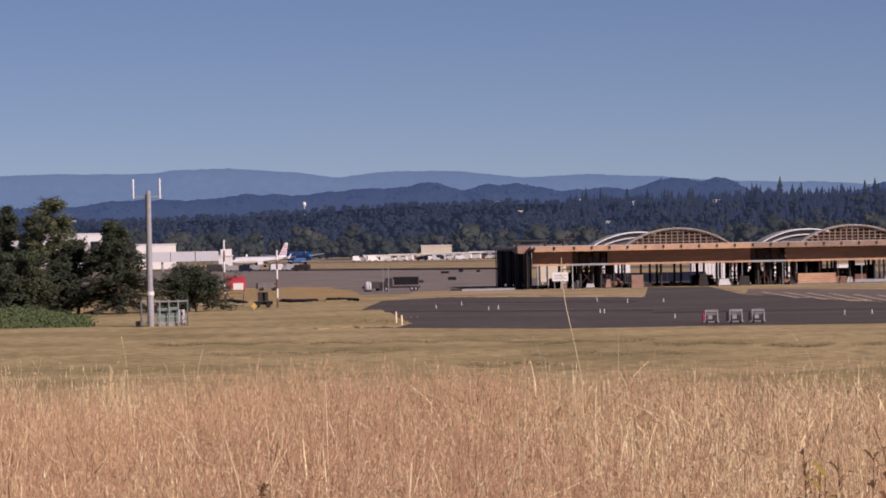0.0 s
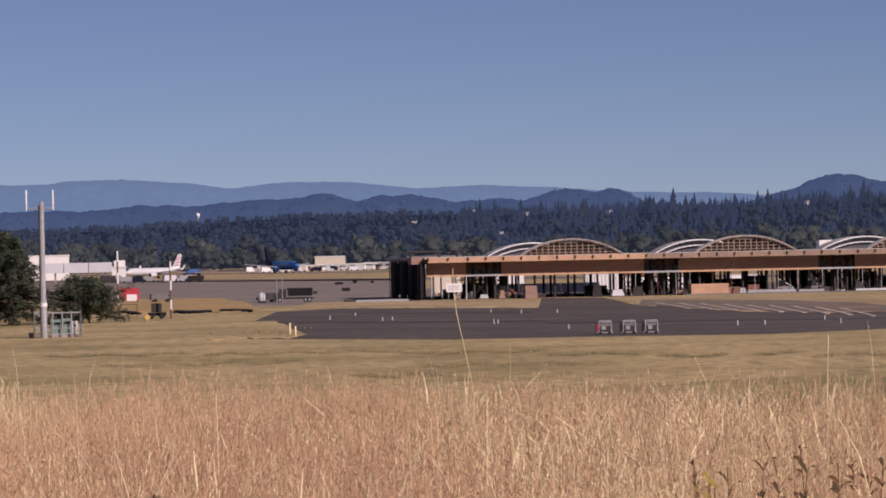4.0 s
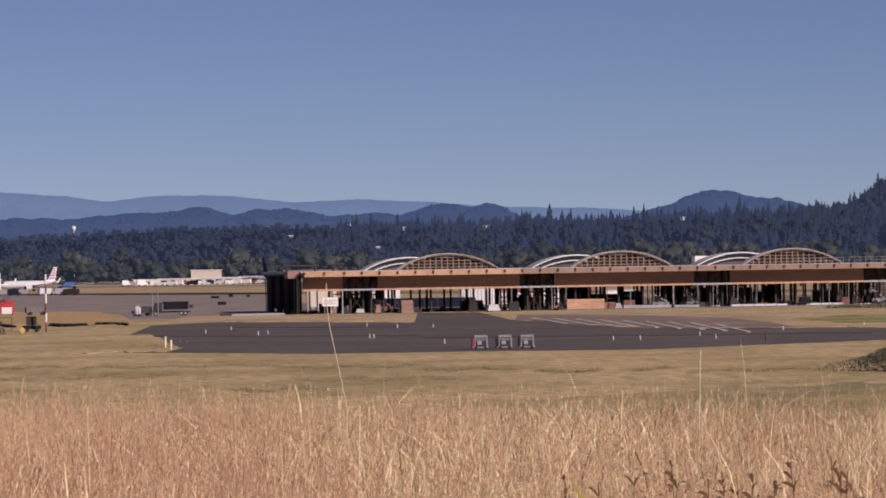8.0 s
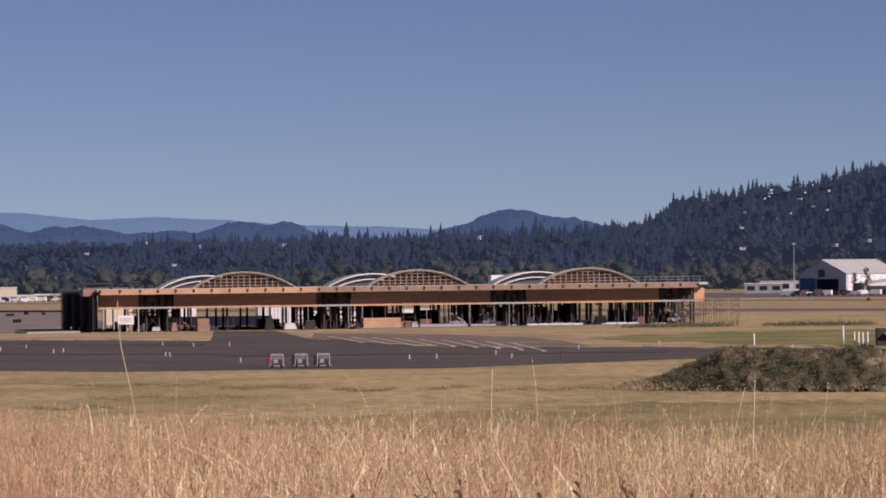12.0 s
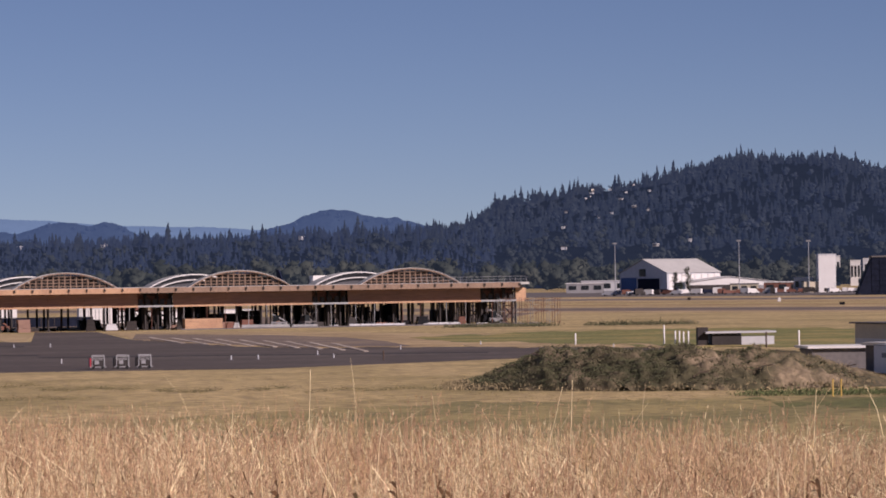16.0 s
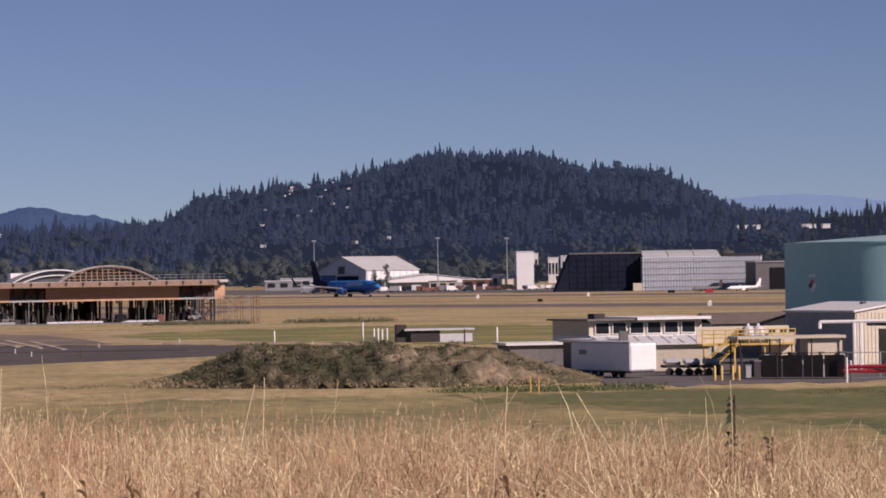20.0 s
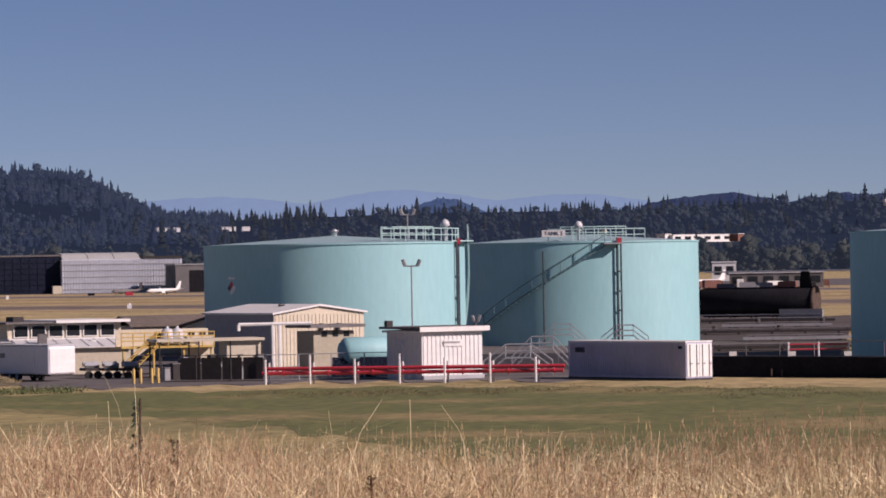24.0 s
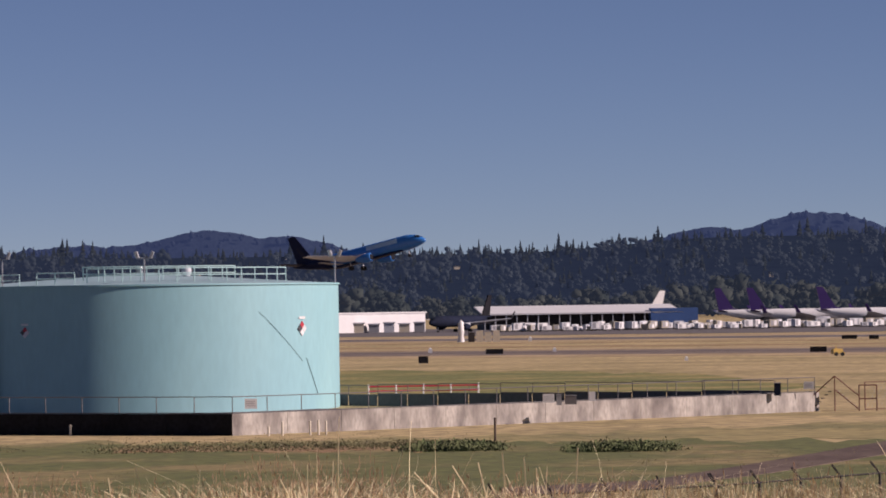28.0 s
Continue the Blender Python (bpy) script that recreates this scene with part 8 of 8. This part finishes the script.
def tree(bearing, d, h, spread, label, leaf, shape, n=7000, bare=0.12, limbs=46):
    """Trunk, limbs and a crown of small leaves; shape gives the crown's half width by height (0 to 1)."""
    t = thing("tree", label, "tree", facing(bearing, d), "trees by the mast")
    trunk = bmesh.new()
    q = [Vector((0.25 * math.sin(3 * f + bearing), 0.2 * math.cos(4 * f), h * f * 0.95)) for f in [i / 8 for i in range(9)]]
    for i in range(8):
        r0, r1 = 0.035 * h * 0.7 * (1 - i / 9), 0.035 * h * 0.7 * (1 - (i + 1) / 9)
        va = [trunk.verts.new(q[i] + Vector((r0 * math.cos(a), r0 * math.sin(a), 0))) for a in [j * math.pi / 3.5 for j in range(7)]]
        vb = [trunk.verts.new(q[i + 1] + Vector((r1 * math.cos(a), r1 * math.sin(a), 0))) for a in [j * math.pi / 3.5 for j in range(7)]]
        for j in range(7):
            trunk.faces.new((va[j], va[(j + 1) % 7], vb[(j + 1) % 7], vb[j]))
    part("trunk", trunk, M["bark"], t)
    pts = []
    tr = random.Random(int(bearing * 100) + int(h * 10))
    lb = bmesh.new()
    whorled = shape is spire
    for k in range(limbs):
        f = bare + (1 - bare) * (k + tr.random()) / limbs
        if whorled:
            f = min(0.99, bare + (1 - bare) * (round(f * 15) + 0.3 * tr.random()) / 15.5)
        a = tr.uniform(0, 6.3)
        reach = spread * shape(f) * tr.uniform(0.6, 1.2)
        c = q[min(8, int(f * 8))].copy()
        c.z = h * f * 0.95
        tip = c + Vector((reach * math.cos(a), reach * math.sin(a), reach * (tr.uniform(-0.3, 0.06) if whorled else tr.uniform(-0.25, 0.35))))
        bar(lb, c, tip, 0.05 + 0.004 * h * (1 - f), 4)
        for g in [i / 7 for i in range(2, 8)]:
            m = c.lerp(tip, g)
            m.z -= 0.06 * reach * g * g if whorled else 0
            pts += [(m.x + tr.gauss(0, 0.3), m.y + tr.gauss(0, 0.3), m.z + tr.gauss(0, 0.13 if whorled else 0.32)) for _ in range(3)]
    part("branchwork", lb, M["bark"], t)
    V, Fq = leafy(np.array(pts), 0.20, int(n * 2.6))
    me = bpy.data.meshes.new("crown")
    me.from_pydata(V.tolist(), [], Fq.tolist())
    me.materials.append(M[leaf])
    ob = new("crown", me)
    ob.parent = t
    return t


M["leaf_olive"] = mat("pale_olive_foliage", (0.135, 0.150, 0.065), 0.9, vary=0.3, scale=2, grain=6, island=0.45, bump=0, second=(0.085, 0.105, 0.05))
soften(M["leaf_olive"], 0.6)
spire = lambda f: (1 - f) ** 0.8 * 1.05 + 0.06
oval = lambda f: math.sqrt(max(0.02, 1 - (2.2 * f - 1.15) ** 2 * 0.75))
domed = lambda f: math.sqrt(max(0.05, 1 - (f - 0.25) ** 2 * 1.6))
tree(-6.75, 545, 14.5, 5.4, "dense dark conifer beside the field", "leaf", spire, 11000, 0.04, 110)
tree(-6.5, 548, 13.5, 5.0, "olive-green conifer in a dense stand", "leaf_olive", spire, 10000, 0.04, 100)
tree(-6.3, 540, 15.0, 4.4, "dense dark conifer beside the field", "leaf", spire, 9000, 0.04, 80)
tree(-6.5, 500, 9.5, 4.6, "dense low olive conifer at the field's edge", "leaf", spire, 9000, 0.02, 80)
tree(-6.05, 505, 8.0, 4.2, "dense low olive tree at the field's edge", "leaf_light", domed, 9000, 0.02, 70)
tree(-5.5, 508, 6.5, 3.6, "low dark shrubby tree before the conifers", "leaf", domed, 7000, 0.02, 60)
tree(-5.95, 535, 13.6, 4.0, "dark conifer with drooping limbs", "leaf", spire, 8000, 0.05, 70)
tree(-5.62, 516, 15.2, 3.6, "tall olive-green airy tree", "leaf_olive", oval, 9500, 0.1, 80)
tree(-5.3, 512, 9.5, 2.8, "small dark tree with bare trunk", "leaf", oval, 5000, 0.2, 46)
tree(-4.72, 506, 12.3, 7.2, "dark spreading cedar with a leaning trunk", "leaf", spire, 15000, 0.05, 150)
tree(-3.6, 512, 5.5, 5.5, "low dark domed tree behind the enclosure", "leaf", domed, 11000, 0.2, 95)

# ---- weeds in the tall grass ----
def dock(bearing, d, h, label="brown dock weed with dark seed heads"):
    t = thing("dock_weed", label, "plant", facing(bearing, d, 0, float(land(bearing, d))), "dock weeds")
    wr = random.Random(int(bearing * 1000))
    lean = wr.uniform(-0.12, 0.12)
    part("stem", bars(0.004, ((0, 0, 0), (lean * h, 0, h)), n=4), M["weed"], t)
    V, Fq = leafy(np.array([(lean * h * f + wr.gauss(0, 0.012), wr.gauss(0, 0.01), h * f) for f in [0.78 + 0.22 * i / 30 for i in range(31)]]), 0.008, 420)
    me = bpy.data.meshes.new("seed_head")
    me.from_pydata(V.tolist(), [], Fq.tolist())
    me.materials.append(M["weed"])
    ob = tagged(new("seed_head", me), kind="stuff")
    ob.parent = t
    for k in range(3):
        x = wr.uniform(-0.045, 0.045)
        z = h * wr.uniform(0.6, 0.95)
        bm = bmesh.new()
        v = [bm.verts.new(c) for c in ((0, 0, z - 0.035), (x * 0.6, 0.004, z - 0.005), (x * 1.3, 0, z + 0.02), (x * 0.9, -0.006, z - 0.016))]
        bm.faces.new(v)
        part("leaf", bm, M["weed" if k else "ivy"], t)
    return t


def broad_weed(bearing, d, h, leaf="weed_leaf", label="dark withered weed with drooping lance-shaped leaves"):
    """A stout stem with long leaves that arch over at their tips."""
    t = thing("withered_weed", label, "plant", facing(bearing, d, 0, float(land(bearing, d))), "withered weeds")
    wr = random.Random(int(bearing * 1000) + int(d * 10))
    lean = wr.uniform(-0.1, 0.1)
    part("stem", bars(0.0018, ((0, 0, 0), (lean * h, 0, h)), n=4), M["weed"], t)
    for k in range(wr.choice([5, 6, 7, 8])):
        f = wr.uniform(0.84, 1.0)
        o = Vector((lean * h * f, 0, h * f))
        u = wr.choice([-1, 1]) * wr.uniform(0.12, 0.75)
        l, w, up = wr.uniform(0.045, 0.085), wr.uniform(0.004, 0.009), wr.uniform(0.6, 1.8)
        bm = bmesh.new()
        rows = []
        for g, s in ((0, 0.25), (0.3, 1.0), (0.65, 0.85), (1.0, 0.06)):
            c = o + Vector((u * l * g, -0.02 * g, l * (up * g - (0.25 + up * 0.5) * g * g)))
            rows.append([bm.verts.new(c + Vector((0.8 * w * s, 0, 0.6 * w * s))), bm.verts.new(c - Vector((0.8 * w * s, 0, 0.6 * w * s)))])
        for p, q in zip(rows, rows[1:]):
            bm.faces.new((p[0], p[1], q[1], q[0]))
        part("leaf", bm, M[leaf if wr.random() < 0.7 else "weed"], t)
    return t


M["weed_leaf"] = mat("dark_withered_leaf", (0.085, 0.075, 0.034), 0.85, vary=0.25, scale=0.2, grain=5, second=(0.15, 0.075, 0.035), bump=0)
M["yellow_leaf"] = mat("yellowing_leaf", (0.52, 0.38, 0.06), 0.85, vary=0.2, scale=0.2, grain=5, second=(0.36, 0.30, 0.07), bump=0)
dr = random.Random(21)
for k in range(22):
    broad_weed(5.2 + 4.8 * (k + dr.random()) / 22, dr.uniform(14.2, 16.2), dr.uniform(0.86, 0.99))
for k in range(9):
    broad_weed(10.2 + 4.6 * (k + dr.random()) / 9, dr.uniform(14.4, 16.0), dr.uniform(0.86, 0.97))
for b, d in ((4.96, 14.1), (5.04, 14.3), (5.12, 14.0)):
    broad_weed(b, d, 0.93, "yellow_leaf", "yellowing weed in the dry grass")
for b, d, h in ((-2.6, 15.2, 0.86), (20.6, 17.2, 0.86), (33.0, 17.5, 0.86)):
    dock(b, d, h)


def leafy_weed(bearing, d, h):
    t = thing("leafy_weed", "dark green leafy weed standing in the dry grass", "plant", facing(bearing, d, 0, float(land(bearing, d))))
    part("stem", bars(0.006, ((0, 0, 0), (0.02, 0, h)), n=5), M["bark"], t)
    lw = random.Random(int(bearing * 10))
    for k in range(34):
        z, s = h * (0.5 + 0.5 * k / 34), lw.choice([1, -1]) * lw.uniform(0.35, 1.0)
        l = 0.06 * (1.1 - 0.6 * k / 34)
        bm = bmesh.new()
        v = [bm.verts.new(c) for c in ((0.01, 0, z), (s * l * 0.4, -0.012, z + 0.016), (s * l, 0, z + lw.uniform(-0.03, 0.02)), (s * l * 0.5, 0.012, z - 0.012))]
        bm.faces.new(v)
        part("leaf", bm, M["leaf"], t)


tree(12.2, 1775, 9.5, 1.5, "narrow dark cypress beside the hangar", "leaf", oval, 1200, 0.05, 30)
tree(12.38, 1772, 12.0, 1.9, "narrow dark cypress beside the hangar", "leaf", oval, 1400, 0.05, 30)
tree(12.28, 1768, 5.0, 1.6, "small dark shrub beside the hangar", "leaf", domed, 900, 0.05, 24)


def grass_clump(bearing, d, n, h0, h1, spread):
    """A tuft of long pale stems that fans out above the grass."""
    t = thing("grass_clump", "tuft of long bleached grass stems", "grass", facing(bearing, d, 0, float(land(bearing, d))), "long grass tufts")
    gr = random.Random(int(bearing * 77))
    for k in range(n):
        h, a = gr.uniform(h0, h1), gr.gauss(0, spread)
        x = gr.gauss(0, 0.07)
        part("stem", tube([(x, 0, 0), (x + a * h * 0.3, 0.02, h * 0.55), (x + a * h, 0.05, h * (1 - 0.3 * abs(a)))], gr.uniform(0.0018, 0.0042), 4), M["straw_pale"], t)


for b, d, n, h0, h1, s in ((35.85, 19.3, 70, 0.45, 1.12, 0.42), (34.4, 19.3, 26, 0.5, 0.95, 0.4), (33.1, 19.0, 22, 0.6, 1.05, 0.2), (30.2, 19.2, 16, 0.55, 1.0, 0.3), (28.6, 18.6, 20, 0.6, 1.0, 0.35), (38.9, 19.4, 14, 0.5, 0.95, 0.3), (16.4, 20.5, 10, 0.7, 1.05, 0.4), (0.3, 22, 12, 0.6, 0.95, 0.3)):
    grass_clump(b, d, n, h0, h1, s)
leafy_weed(17.23, 20.5, 1.1)
leafy_weed(17.75, 20.2, 0.9)
st = thing("bent_stalk", "single tall bent dry grass stalk", "plant", facing(1.98, 22.0, 0, float(land(1.98, 22))))
q = [(0.0, 0, 0), (-0.02, 0, 1.0), (-0.06, 0, 1.2), (-0.105, 0, 1.42), (-0.12, 0, 1.55), (-0.12, 0, 1.66)]
part("stem", tube(q, 0.0022, 4), M["straw_pale"], st)
for b, d, h, lx in ((15.85, 20.5, 1.12, -0.28), (16.6, 20.0, 1.0, 0.1), (6.9, 22.5, 1.25, 0.02), (10.6, 21.5, 1.2, 0.02), (14.0, 20.8, 1.15, 0.03), (10.2, 22, 1.15, 0.12)):
    s = thing("tall_stalk", "tall pale dry grass stalk", "plant", facing(b, d, 0, float(land(b, d))), "tall stalks")
    part("stem", bars(0.002, ((0, 0, 0), (lx * 0.3, 0, h * 0.7)), ((lx * 0.3, 0, h * 0.7), (lx, 0, h)), n=4), M["straw_pale"], s)
chain_fence("perimeter_fence", "dark perimeter fence with barbed wire arms below the dike", [xy(35.4, 121), xy(38.6, 126), xy(42.5, 140)], 2.4, 2.3, 0.0, True, "dark_steel", False)


# ---- what moves ----
def motions():
    """The blue airliner's run along the runway, its rotation and climb."""
    u, c = Vector((0.479, -0.877)), Vector((358, 1145))
    rows = []
    for t, s, z, pitch in ((0, -898, 0, 0), (3, -827, 0, 0), (6, -747, 0, 0), (10, -616, 0, 0), (14, -463, 0, 0), (17, -333, 0, 0), (18, -285, 0, 0), (19, -235, 0, 0), (20, -180, 0, 0), (20.5, -152, 0, 0), (21.5, -94, 0, 0), (22.5, -30, 0, 4), (23, 3, 0.1, 6.5), (24, 69, 0.5, 7.5), (25, 140, 1.7, 8.5), (26, 216, 4.4, 9.5), (27, 295, 9.8, 11), (28, 378, 17.6, 11.5)):
        p = c + u * s
        rows.append((t, pose(p.x, p.y, z, 0, -pitch, 90 - 156)))
    walk(jet, rows)


motions()
